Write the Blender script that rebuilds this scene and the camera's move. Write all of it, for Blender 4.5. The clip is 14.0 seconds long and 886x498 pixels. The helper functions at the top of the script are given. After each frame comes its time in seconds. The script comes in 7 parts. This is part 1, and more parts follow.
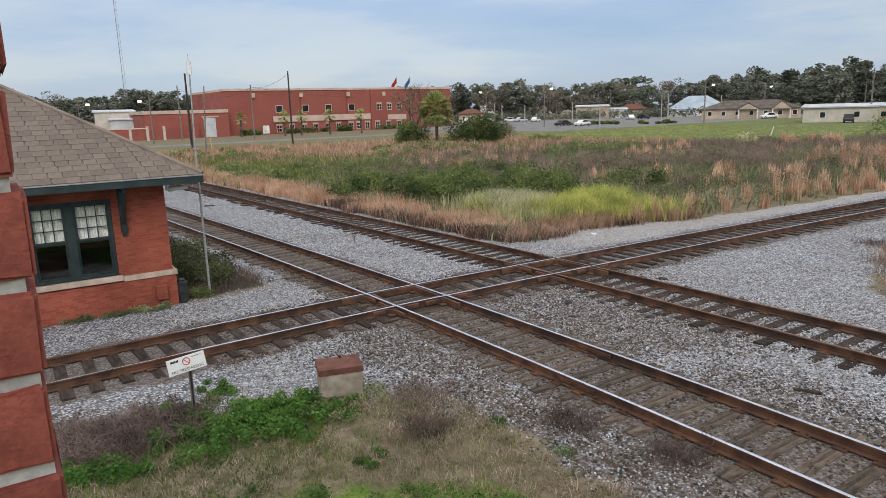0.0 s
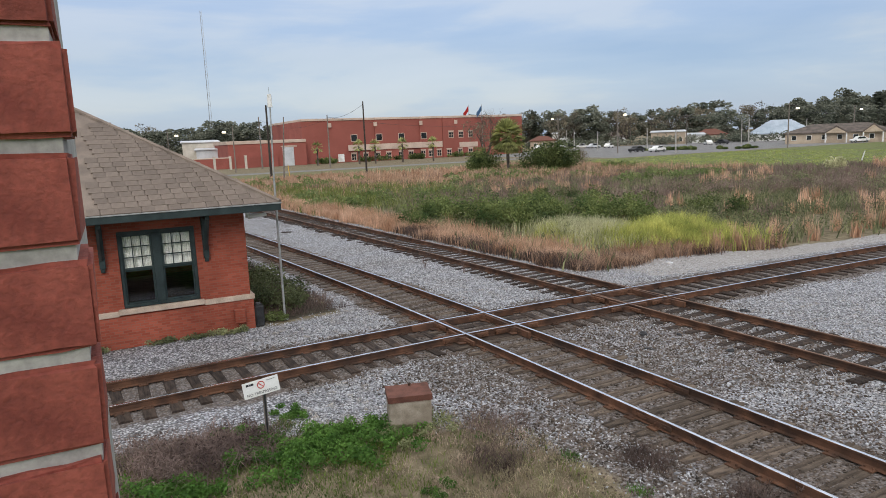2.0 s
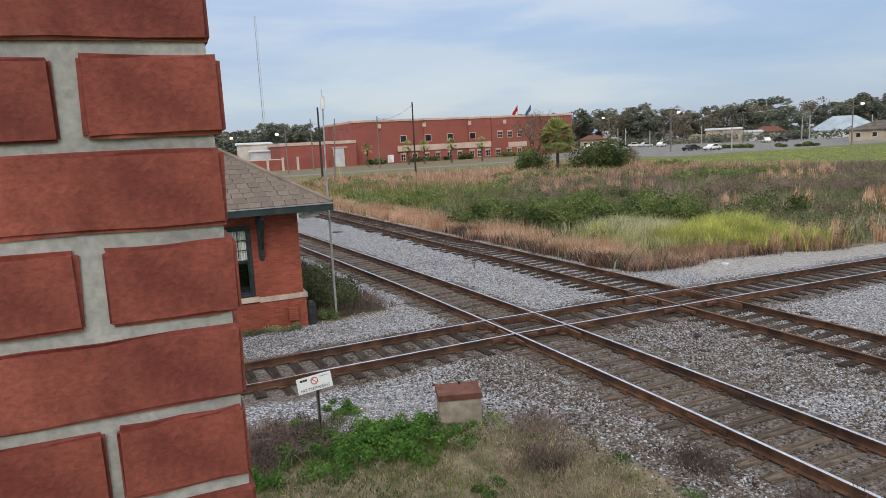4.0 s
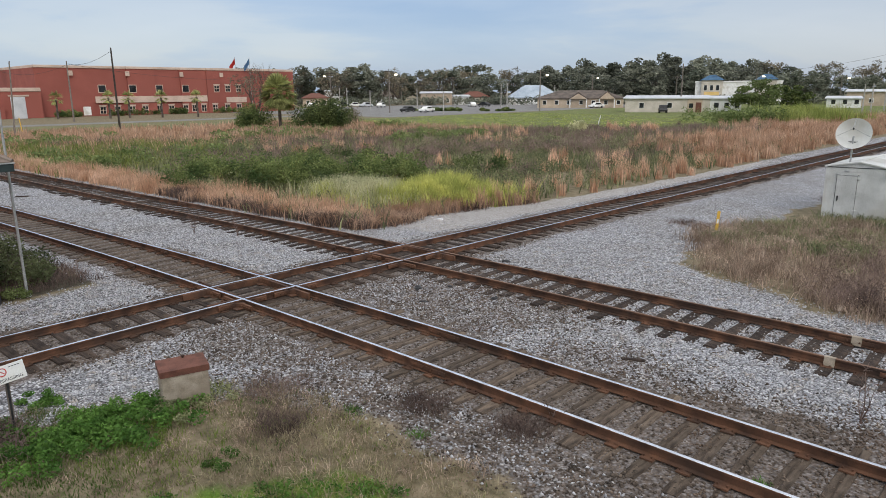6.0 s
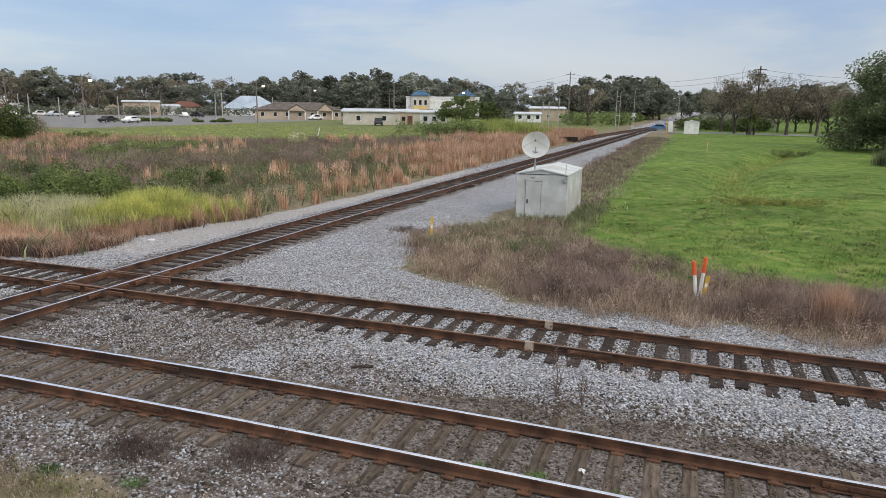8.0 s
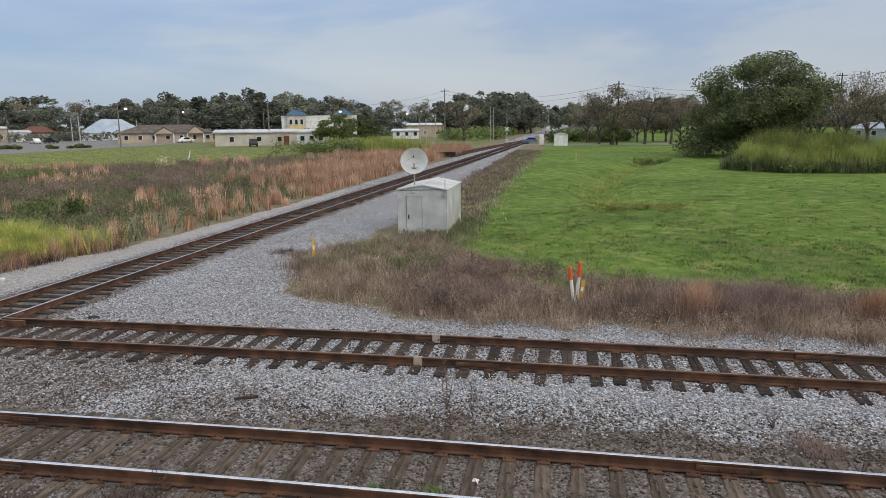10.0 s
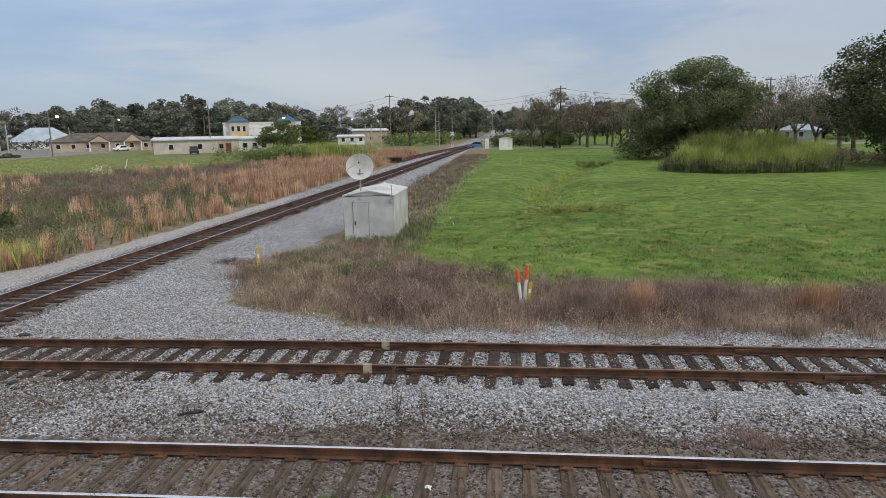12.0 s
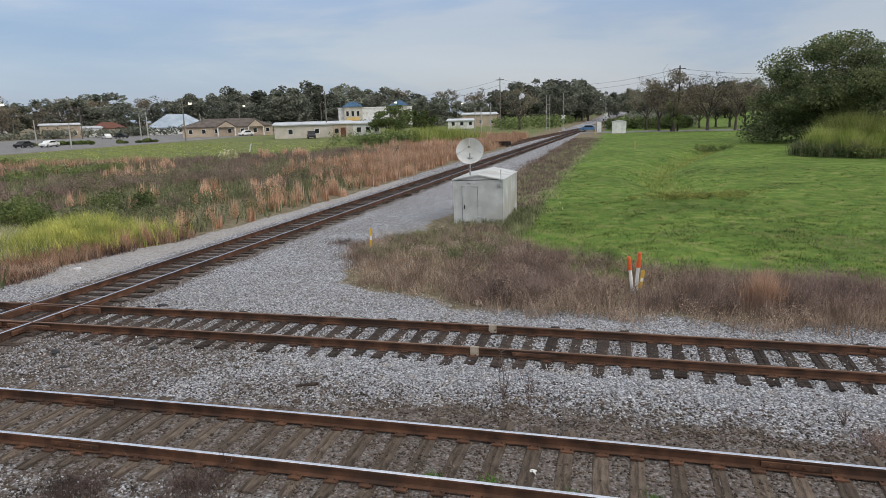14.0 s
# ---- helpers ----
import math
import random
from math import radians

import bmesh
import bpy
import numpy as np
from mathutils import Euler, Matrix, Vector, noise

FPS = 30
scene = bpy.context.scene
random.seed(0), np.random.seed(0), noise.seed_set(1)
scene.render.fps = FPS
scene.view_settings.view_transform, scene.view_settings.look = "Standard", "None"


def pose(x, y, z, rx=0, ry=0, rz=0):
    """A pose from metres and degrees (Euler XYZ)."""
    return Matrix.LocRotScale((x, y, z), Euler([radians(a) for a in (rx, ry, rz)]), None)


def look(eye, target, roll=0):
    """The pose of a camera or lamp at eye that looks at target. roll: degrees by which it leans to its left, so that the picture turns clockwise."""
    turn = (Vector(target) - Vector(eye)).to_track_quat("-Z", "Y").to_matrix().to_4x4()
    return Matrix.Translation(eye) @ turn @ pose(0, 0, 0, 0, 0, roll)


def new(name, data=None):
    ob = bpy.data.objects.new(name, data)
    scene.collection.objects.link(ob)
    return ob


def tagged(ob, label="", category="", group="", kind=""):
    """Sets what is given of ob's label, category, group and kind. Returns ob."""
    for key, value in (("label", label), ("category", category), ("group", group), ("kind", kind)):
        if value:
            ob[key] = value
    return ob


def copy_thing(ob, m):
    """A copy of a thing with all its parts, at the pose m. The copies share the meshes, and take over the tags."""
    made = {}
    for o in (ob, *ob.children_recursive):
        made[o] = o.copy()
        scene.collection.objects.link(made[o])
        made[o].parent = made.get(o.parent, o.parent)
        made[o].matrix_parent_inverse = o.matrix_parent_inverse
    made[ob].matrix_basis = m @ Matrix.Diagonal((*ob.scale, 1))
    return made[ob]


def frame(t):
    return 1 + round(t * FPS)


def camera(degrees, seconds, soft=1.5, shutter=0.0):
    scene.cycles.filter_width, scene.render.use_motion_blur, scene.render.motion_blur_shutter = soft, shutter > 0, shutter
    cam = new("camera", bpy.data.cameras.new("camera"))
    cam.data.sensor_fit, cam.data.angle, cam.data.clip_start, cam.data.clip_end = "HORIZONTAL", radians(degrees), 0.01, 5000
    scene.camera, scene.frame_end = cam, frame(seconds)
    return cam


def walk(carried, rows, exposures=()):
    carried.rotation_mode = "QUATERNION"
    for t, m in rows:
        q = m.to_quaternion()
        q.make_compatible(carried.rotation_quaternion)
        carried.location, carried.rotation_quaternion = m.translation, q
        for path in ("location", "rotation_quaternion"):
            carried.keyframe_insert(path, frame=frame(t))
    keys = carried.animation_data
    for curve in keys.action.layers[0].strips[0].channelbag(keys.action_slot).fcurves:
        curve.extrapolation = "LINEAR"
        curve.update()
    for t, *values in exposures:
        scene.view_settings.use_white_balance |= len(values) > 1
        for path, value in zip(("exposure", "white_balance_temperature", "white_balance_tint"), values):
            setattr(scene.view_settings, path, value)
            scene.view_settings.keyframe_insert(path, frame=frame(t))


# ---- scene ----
cam = camera(67.0, 14.0, soft=0.6)
# seconds, eye, yaw, pitch, roll
ROWS = [
    (0.0, -0.007, -0.004, 4.962, -33.28, -11.78, 1.64),
    (0.5, -0.009, -0.001, 4.975, -32.81, -11.80, 1.58),
    (1.0, -0.001, 0.004, 4.981, -32.39, -12.33, 1.66),
    (1.5, 0.007, 0.018, 4.960, -30.89, -12.47, 2.19),
    (2.0, 0.012, 0.032, 4.984, -27.27, -9.30, 2.25),
    (2.2, 0.013, 0.032, 4.984, -24.77, -8.14, 1.95),
    (3.2, -0.020, 0.006, 4.982, -18.50, -8.60, 2.30),
    (4.3, -0.053, -0.022, 4.981, -27.49, -10.00, 2.60),
    (4.5, -0.056, -0.026, 4.982, -30.99, -10.86, 2.21),
    (5.0, -0.073, -0.034, 5.010, -37.29, -12.18, 1.27),
    (5.5, -0.076, -0.040, 5.026, -40.95, -12.89, 0.73),
    (6.0, -0.031, -0.027, 5.025, -46.17, -13.24, 0.43),
    (6.5, 0.019, -0.014, 5.006, -52.90, -13.41, -0.19),
    (7.0, 0.056, -0.039, 5.024, -58.42, -13.19, -0.49),
    (7.5, 0.089, -0.064, 5.032, -63.73, -12.76, -0.69),
    (8.0, 0.136, -0.079, 5.037, -69.35, -12.20, -0.75),
    (8.5, 0.154, -0.100, 5.036, -71.91, -11.60, -0.21),
    (9.0, 0.185, -0.110, 5.031, -75.31, -10.97, -0.03),
    (9.2, 0.187, -0.112, 5.031, -76.25, -10.90, 0.10),
    (11.5, 0.217, -0.147, 5.042, -83.85, -10.45, 1.07),
    (12.0, 0.236, -0.141, 5.030, -84.17, -10.38, 1.08),
    (12.5, 0.214, -0.137, 5.038, -84.19, -10.40, 0.93),
    (13.0, 0.182, -0.139, 5.056, -83.90, -10.45, 0.91),
    (13.5, 0.166, -0.136, 5.058, -83.07, -10.34, 0.65),
    (14.0, 0.165, -0.104, 5.049, -74.97, -11.52, 1.57),
]
walk(cam, [(t, pose(x, y, z, 90 + pitch, roll, yaw)) for t, x, y, z, yaw, pitch, roll in ROWS],
     exposures=((0.0, 0.05), (6.5, 0.05), (8.0, 0.10), (8.5, -0.10), (9.2, -0.08), (14.0, -0.08)))

# ---- sky and sun: a grey, broken evening sky ----
SUN_EL, SUN_AZ = 32.0, 205.0
world = bpy.data.worlds.new("sky")
scene.world = world
world.use_nodes = True
wn, wl = world.node_tree.nodes, world.node_tree.links
wn.clear()
w_out = wn.new("ShaderNodeOutputWorld")
w_sky = wn.new("ShaderNodeTexSky")
w_sky.sky_type = "NISHITA"
w_sky.sun_disc = False
w_sky.sun_elevation, w_sky.sun_rotation = radians(SUN_EL), radians(SUN_AZ)
w_bg = wn.new("ShaderNodeBackground")
w_bg.inputs["Strength"].default_value = 0.05 * 0.7
wl.new(w_sky.outputs[0], w_bg.inputs["Color"])
w_co = wn.new("ShaderNodeTexCoord")
w_map = wn.new("ShaderNodeMapping")
w_map.inputs["Scale"].default_value = (1.0, 1.0, 5.0)
wl.new(w_co.outputs["Generated"], w_map.inputs["Vector"])
w_n = wn.new("ShaderNodeTexNoise")
w_n.inputs["Scale"].default_value = 1.9
w_n.inputs["Detail"].default_value = 9.0
w_n.inputs["Roughness"].default_value = 0.52
w_n.inputs["Distortion"].default_value = 0.25
wl.new(w_map.outputs[0], w_n.inputs["Vector"])
w_r = wn.new("ShaderNodeValToRGB")
els = w_r.color_ramp.elements
els[0].position, els[0].color = 0.33, (0.33, 0.46, 0.72, 1)
els[1].position, els[1].color = 0.74, (0.67, 0.71, 0.82, 1)
e = els.new(0.46)
e.color = (0.43, 0.54, 0.76, 1)
e = els.new(0.54)
e.color = (0.58, 0.64, 0.77, 1)
wl.new(w_n.outputs["Fac"], w_r.inputs["Fac"])
w_bg2 = wn.new("ShaderNodeBackground")
w_bg2.inputs["Strength"].default_value = 0.625
w_sep = wn.new("ShaderNodeSeparateXYZ")
wl.new(w_co.outputs["Generated"], w_sep.inputs[0])
w_up = wn.new("ShaderNodeMapRange")  # an overcast sky is about three times as bright overhead as low down
w_up.inputs["From Min"].default_value, w_up.inputs["From Max"].default_value = 0.12, 1.0
w_up.inputs["To Min"].default_value, w_up.inputs["To Max"].default_value = 1.0, 3.15
wl.new(w_sep.outputs[2], w_up.inputs["Value"])
w_gr = wn.new("ShaderNodeMix")
w_gr.data_type = "RGBA"
w_fac = wn.new("ShaderNodeMapRange")
w_fac.inputs["From Min"].default_value, w_fac.inputs["From Max"].default_value = 0.15, 0.5
wl.new(w_sep.outputs[2], w_fac.inputs["Value"])
wl.new(w_fac.outputs[0], w_gr.inputs["Factor"])
wl.new(w_r.outputs[0], w_gr.inputs["A"])
w_gr.inputs["B"].default_value = (0.625, 0.63, 0.635, 1)
w_sc = wn.new("ShaderNodeVectorMath")
w_sc.operation = "SCALE"
wl.new(w_gr.outputs["Result"], w_sc.inputs[0])
wl.new(w_up.outputs[0], w_sc.inputs["Scale"])
wl.new(w_sc.outputs[0], w_bg2.inputs["Color"])
w_add = wn.new("ShaderNodeAddShader")
wl.new(w_bg.outputs[0], w_add.inputs[0])
wl.new(w_bg2.outputs[0], w_add.inputs[1])
wl.new(w_add.outputs[0], w_out.inputs["Surface"])
sun = new("sun", bpy.data.lights.new("sun", "SUN"))
sun.data.energy, sun.data.angle, sun.data.color = 1.1, radians(30), (1.0, 0.93, 0.85)
sun.matrix_basis = look((0, 0, 60), (60 * math.sin(radians(SUN_AZ + 180)) * 1.6, 60 * math.cos(radians(SUN_AZ + 180)) * 1.6, 0))

# ---- materials ----
RNG = np.random.default_rng(7)


def surf(name, c1, c2, scale=3.0, rough=0.85, metal=0.0, bump=0.2, fine=40.0, c3=None, per=0.12, spec=0.35, stretch=(1, 1, 1)):
    """Two noise scales of colour, fine bump, and a little change from object to object and from island to island."""
    m = bpy.data.materials.new(name)
    m.use_nodes = True
    n, l = m.node_tree.nodes, m.node_tree.links
    b = n["Principled BSDF"]
    b.inputs["Metallic"].default_value = metal
    b.inputs["Specular IOR Level"].default_value = spec
    co, mp = n.new("ShaderNodeTexCoord"), n.new("ShaderNodeMapping")
    mp.inputs["Scale"].default_value = stretch
    l.new(co.outputs["Object"], mp.inputs["Vector"])
    na, nb = n.new("ShaderNodeTexNoise"), n.new("ShaderNodeTexNoise")
    na.inputs["Scale"].default_value, nb.inputs["Scale"].default_value = scale, fine
    na.inputs["Detail"].default_value = nb.inputs["Detail"].default_value = 5.0
    for q in (na, nb):
        l.new(mp.outputs[0], q.inputs["Vector"])
    ra = n.new("ShaderNodeValToRGB")
    ra.color_ramp.elements[0].position, ra.color_ramp.elements[0].color = 0.36, (*c1, 1)
    ra.color_ramp.elements[1].position, ra.color_ramp.elements[1].color = 0.64, (*c2, 1)
    l.new(na.outputs["Fac"], ra.inputs["Fac"])
    mx = n.new("ShaderNodeMix")
    mx.data_type, mx.blend_type = "RGBA", "OVERLAY"
    mx.inputs["Factor"].default_value = 0.45
    l.new(ra.outputs[0], mx.inputs["A"])
    l.new(nb.outputs["Fac"], mx.inputs["B"])
    last = mx.outputs["Result"]
    if c3:
        nc = n.new("ShaderNodeTexNoise")
        nc.inputs["Scale"].default_value, nc.inputs["Detail"].default_value = scale * 0.31, 4.0
        l.new(co.outputs["Object"], nc.inputs["Vector"])
        rc = n.new("ShaderNodeMapRange")
        rc.inputs["From Min"].default_value, rc.inputs["From Max"].default_value = 0.5, 0.68
        l.new(nc.outputs["Fac"], rc.inputs["Value"])
        m3 = n.new("ShaderNodeMix")
        m3.data_type = "RGBA"
        l.new(rc.outputs[0], m3.inputs["Factor"])
        l.new(last, m3.inputs["A"])
        m3.inputs["B"].default_value = (*c3, 1)
        last = m3.outputs["Result"]
    if per:
        oi, ge = n.new("ShaderNodeObjectInfo"), n.new("ShaderNodeNewGeometry")
        ad = n.new("ShaderNodeMath")
        ad.operation = "ADD"
        l.new(oi.outputs["Random"], ad.inputs[0])
        l.new(ge.outputs["Random Per Island"], ad.inputs[1])
        mr = n.new("ShaderNodeMapRange")
        mr.inputs["From Max"].default_value = 2.0
        mr.inputs["To Min"].default_value, mr.inputs["To Max"].default_value = 1 - 2.2 * per, 1 + 2.2 * per
        l.new(ad.outputs[0], mr.inputs["Value"])
        hs = n.new("ShaderNodeHueSaturation")
        l.new(mr.outputs[0], hs.inputs["Value"])
        l.new(last, hs.inputs["Color"])
        last = hs.outputs[0]
    l.new(last, b.inputs["Base Color"])
    rr = n.new("ShaderNodeMapRange")
    rr.inputs["To Min"].default_value, rr.inputs["To Max"].default_value = max(0.02, rough - 0.12), min(1, rough + 0.1)
    l.new(nb.outputs["Fac"], rr.inputs["Value"])
    l.new(rr.outputs[0], b.inputs["Roughness"])
    if bump:
        bp = n.new("ShaderNodeBump")
        bp.inputs["Strength"].default_value, bp.inputs["Distance"].default_value = bump, 0.3 / fine
        l.new(nb.outputs["Fac"], bp.inputs["Height"])
        l.new(bp.outputs[0], b.inputs["Normal"])
    return m


def leaf_mat(name, c1, c2, scale=0.6, per=0.3):
    """Foliage: colour by clump and by leaf, some light through the blade."""
    m = surf(name, c1, c2, scale, 0.75, 0, 0, 5.0, None, per, 0.2)
    n, l = m.node_tree.nodes, m.node_tree.links
    b = n["Principled BSDF"]
    tr = n.new("ShaderNodeBsdfTranslucent")
    l.new(b.inputs["Base Color"].links[0].from_socket, tr.inputs["Color"])
    ms = n.new("ShaderNodeMixShader")
    ms.inputs[0].default_value = 0.3
    l.new(b.outputs[0], ms.inputs[1])
    l.new(tr.outputs[0], ms.inputs[2])
    l.new(ms.outputs[0], n["Material Output"].inputs["Surface"])
    return m


M = dict(
    rust=surf("rusty_steel", (0.055, 0.029, 0.019), (0.15, 0.073, 0.042), 2.5, 0.8, 0.1, 0.3, 60, (0.05, 0.032, 0.024), 0.1),
    polish=surf("worn_rail_head", (0.62, 0.64, 0.69), (0.80, 0.82, 0.86), 4, 0.24, 1.0, 0.05, 80, None, 0.03),
    brownhead=surf("brown_rail_head", (0.14, 0.075, 0.045), (0.24, 0.14, 0.09), 3, 0.6, 0.3, 0.1, 80, None, 0.05),
    tie=surf("weathered_tie", (0.05, 0.038, 0.03), (0.15, 0.115, 0.088), 2.2, 0.92, 0, 0.8, 22, (0.17, 0.14, 0.11), 0.28, 0.2, (1, 6, 1)),
    tie2=surf("dark_tie", (0.024, 0.019, 0.017), (0.07, 0.052, 0.043), 2.2, 0.9, 0, 0.8, 22, (0.085, 0.058, 0.041), 0.28, 0.2, (6, 1, 1)),
    dirtystone=surf("grimy_ballast_stone", (0.055, 0.044, 0.035), (0.185, 0.143, 0.112), 3, 0.9, 0, 0.3, 60, (0.12, 0.085, 0.062), 0.34),
    stone=surf("ballast_stone", (0.28, 0.285, 0.305), (0.52, 0.525, 0.55), 9, 0.9, 0, 0.3, 60, (0.36, 0.325, 0.29), 0.26),
    brick=surf("red_brick", (0.20, 0.042, 0.026), (0.34, 0.085, 0.05), 4, 0.9, 0, 0.5, 90, (0.27, 0.075, 0.05), 0.14),
    nearbrick=surf("near_brick", (0.17, 0.04, 0.03), (0.33, 0.09, 0.065), 17, 0.85, 0, 1.0, 210, (0.43, 0.20, 0.165), 0.2),
    mortar=surf("mortar", (0.27, 0.26, 0.25), (0.40, 0.39, 0.37), 8, 0.95, 0, 0.5, 160, None, 0.04),
    limestone=surf("limestone", (0.42, 0.33, 0.26), (0.6, 0.48, 0.39), 3, 0.9, 0, 0.3, 50, (0.4, 0.31, 0.25), 0.08),
    shingle=surf("roof_shingle", (0.15, 0.12, 0.10), (0.25, 0.20, 0.165), 1.5, 0.95, 0, 0.6, 90, (0.17, 0.15, 0.13), 0.13),
    green=surf("dark_green_paint", (0.018, 0.030, 0.032), (0.034, 0.052, 0.053), 3, 0.5, 0, 0.1, 50, None, 0.05),
    white=surf("white_paint", (0.72, 0.72, 0.70), (0.84, 0.84, 0.82), 2, 0.6, 0, 0.1, 40, (0.6, 0.58, 0.53), 0.04),
    hutpaint=surf("grey_white_enamel", (0.45, 0.46, 0.45), (0.60, 0.61, 0.60), 1.5, 0.75, 0, 0.1, 30, (0.40, 0.38, 0.33), 0.03),
    concrete=surf("weathered_concrete", (0.25, 0.21, 0.16), (0.42, 0.36, 0.29), 4, 0.95, 0, 0.5, 50, (0.2, 0.16, 0.12), 0.06),
    rustplate=surf("rusted_plate", (0.12, 0.05, 0.035), (0.2, 0.085, 0.06), 5, 0.85, 0.1, 0.3, 60, None, 0.05),
    galv=surf("galvanised_steel", (0.30, 0.31, 0.31), (0.44, 0.45, 0.45), 6, 0.5, 0.6, 0.1, 60, None, 0.05),
    dark=surf("dark_steel", (0.02, 0.02, 0.022), (0.05, 0.05, 0.052), 5, 0.6, 0.2, 0.1, 40, None, 0.05),
    pole=surf("grey_timber_pole", (0.13, 0.11, 0.095), (0.26, 0.23, 0.20), 2, 0.95, 0, 0.5, 40, None, 0.1, 0.2, (6, 6, 1)),
    darkpole=surf("creosoted_pole", (0.03, 0.025, 0.023), (0.07, 0.06, 0.05), 2, 0.95, 0, 0.5, 40, None, 0.1, 0.2, (6, 6, 1)),
    concpole=surf("concrete_pole", (0.36, 0.34, 0.31), (0.48, 0.46, 0.43), 2, 0.9, 0, 0.2, 40, None, 0.06),
    orange=surf("orange_plastic", (0.62, 0.10, 0.03), (0.75, 0.16, 0.05), 8, 0.5, 0, 0.05, 50, None, 0.05),
    yellow=surf("yellow_plastic", (0.6, 0.36, 0.05), (0.7, 0.45, 0.09), 8, 0.5, 0, 0.05, 50, None, 0.05),
    cream=surf("cream_stucco", (0.50, 0.46, 0.39), (0.62, 0.57, 0.50), 0.6, 0.9, 0, 0.2, 20, None, 0.04),
    tan=surf("tan_stucco", (0.40, 0.32, 0.24), (0.5, 0.41, 0.31), 0.6, 0.9, 0, 0.2, 20, None, 0.04),
    blueroof=surf("pale_blue_metal_roof", (0.30, 0.36, 0.42), (0.40, 0.46, 0.52), 0.4, 0.5, 0.2, 0.05, 10, None, 0.04),
    straw=leaf_mat("dull_straw", (0.19, 0.165, 0.095), (0.40, 0.345, 0.22), 2.2),
    metalroof=surf("pale_metal_roof", (0.5, 0.52, 0.54), (0.64, 0.65, 0.67), 0.4, 0.5, 0.2, 0.05, 10, None, 0.04),
    brownroof=surf("brown_shingle_roof", (0.09, 0.075, 0.065), (0.16, 0.13, 0.11), 0.8, 0.95, 0, 0.3, 20, None, 0.06),
    farbrick=surf("civic_red_brick", (0.25, 0.075, 0.058), (0.32, 0.10, 0.078), 0.25, 0.9, 0, 0.2, 12, (0.28, 0.09, 0.07), 0.05),
    band=surf("pale_stone_band", (0.50, 0.38, 0.31), (0.60, 0.47, 0.39), 0.5, 0.9, 0, 0.1, 15, None, 0.04),
    glassdark=surf("dark_window_glass", (0.012, 0.014, 0.016), (0.03, 0.034, 0.038), 0.4, 0.08, 0, 0, 5, None, 0.02, 0.6),
    curtain=surf("white_blind", (0.74, 0.74, 0.72), (0.86, 0.86, 0.84), 8, 0.9, 0, 0.2, 60, None, 0.03, 0.2, (8, 8, 0.2)),
    bark=surf("bark", (0.06, 0.05, 0.042), (0.15, 0.125, 0.105), 3, 0.95, 0, 0.6, 25, None, 0.15, 0.2, (1, 1, 0.3)),
    asphalt=surf("asphalt", (0.10, 0.10, 0.105), (0.16, 0.16, 0.165), 0.3, 0.9, 0, 0.2, 30, (0.2, 0.19, 0.18), 0.0),
    blue=surf("blue_paint", (0.09, 0.19, 0.34), (0.13, 0.25, 0.42), 1, 0.5, 0, 0.05, 20, None, 0.05),
    yellowwall=surf("yellow_wall", (0.68, 0.47, 0.17), (0.78, 0.56, 0.23), 0.5, 0.8, 0, 0.05, 20, None, 0.05),
    rubber=surf("black_rubber", (0.012, 0.012, 0.012), (0.03, 0.03, 0.03), 4, 0.8, 0, 0.1, 40, None, 0.05),
    lf_oak=leaf_mat("oak_leaves", (0.055, 0.078, 0.036), (0.20, 0.22, 0.105), 0.5),
    # leaf colour paled and greyed to carry the haze of distance
    lf_far_haze=leaf_mat("hazy_far_leaves", (0.10, 0.115, 0.085), (0.255, 0.26, 0.20), 0.15),
    lf_light=leaf_mat("light_leaves", (0.10, 0.14, 0.045), (0.21, 0.25, 0.10)),
    lf_brown=leaf_mat("thinning_leaves", (0.13, 0.11, 0.08), (0.27, 0.235, 0.165)),
    lf_palm=leaf_mat("palm_leaves", (0.20, 0.235, 0.075), (0.48, 0.48, 0.20)),
    lf_shrub=leaf_mat("shrub_leaves", (0.05, 0.085, 0.028), (0.21, 0.245, 0.085), 0.8),
    lf_weed=leaf_mat("green_weeds", (0.10, 0.125, 0.06), (0.34, 0.35, 0.185), 1.1),
    lf_ivy=leaf_mat("bright_ground_cover", (0.05, 0.125, 0.022), (0.15, 0.28, 0.06), 3.0),
    lf_gold=leaf_mat("goldenrod", (0.20, 0.235, 0.06), (0.54, 0.53, 0.16), 1.6),
    lf_sedge=leaf_mat("broomsedge", (0.41, 0.24, 0.15), (0.66, 0.46, 0.33), 0.6),
    lf_pale=leaf_mat("pale_grass", (0.30, 0.30, 0.17), (0.58, 0.56, 0.36), 1.0),
    lf_dead=leaf_mat("dead_weeds", (0.27, 0.195, 0.145), (0.62, 0.48, 0.375), 1.4),
    lf_dark=leaf_mat("dark_dead_weeds", (0.11, 0.078, 0.068), (0.28, 0.205, 0.175), 0.9),
    lf_lawn=leaf_mat("lawn_blades", (0.07, 0.13, 0.024), (0.225, 0.27, 0.068), 0.7),
    lf_reed=leaf_mat("yellow_green_tall_grass", (0.20, 0.25, 0.06), (0.36, 0.38, 0.13), 0.6),
)


# ---- helpers for shapes ----
def link(name, me, material=None, parent=None, label="", smooth=False):
    if material is not None and not me.materials:
        for q in material if isinstance(material, (list, tuple)) else [material]:
            me.materials.append(q)
    if smooth:
        me.polygons.foreach_set("use_smooth", [True] * len(me.polygons))
    ob = new(name, me)
    ob.parent = parent
    if label:
        ob["label"] = label
    return ob


def part(name, bm, material, parent, label=""):
    me = bpy.data.meshes.new(name)
    bm.to_mesh(me)
    bm.free()
    return link(name, me, material, parent, label)


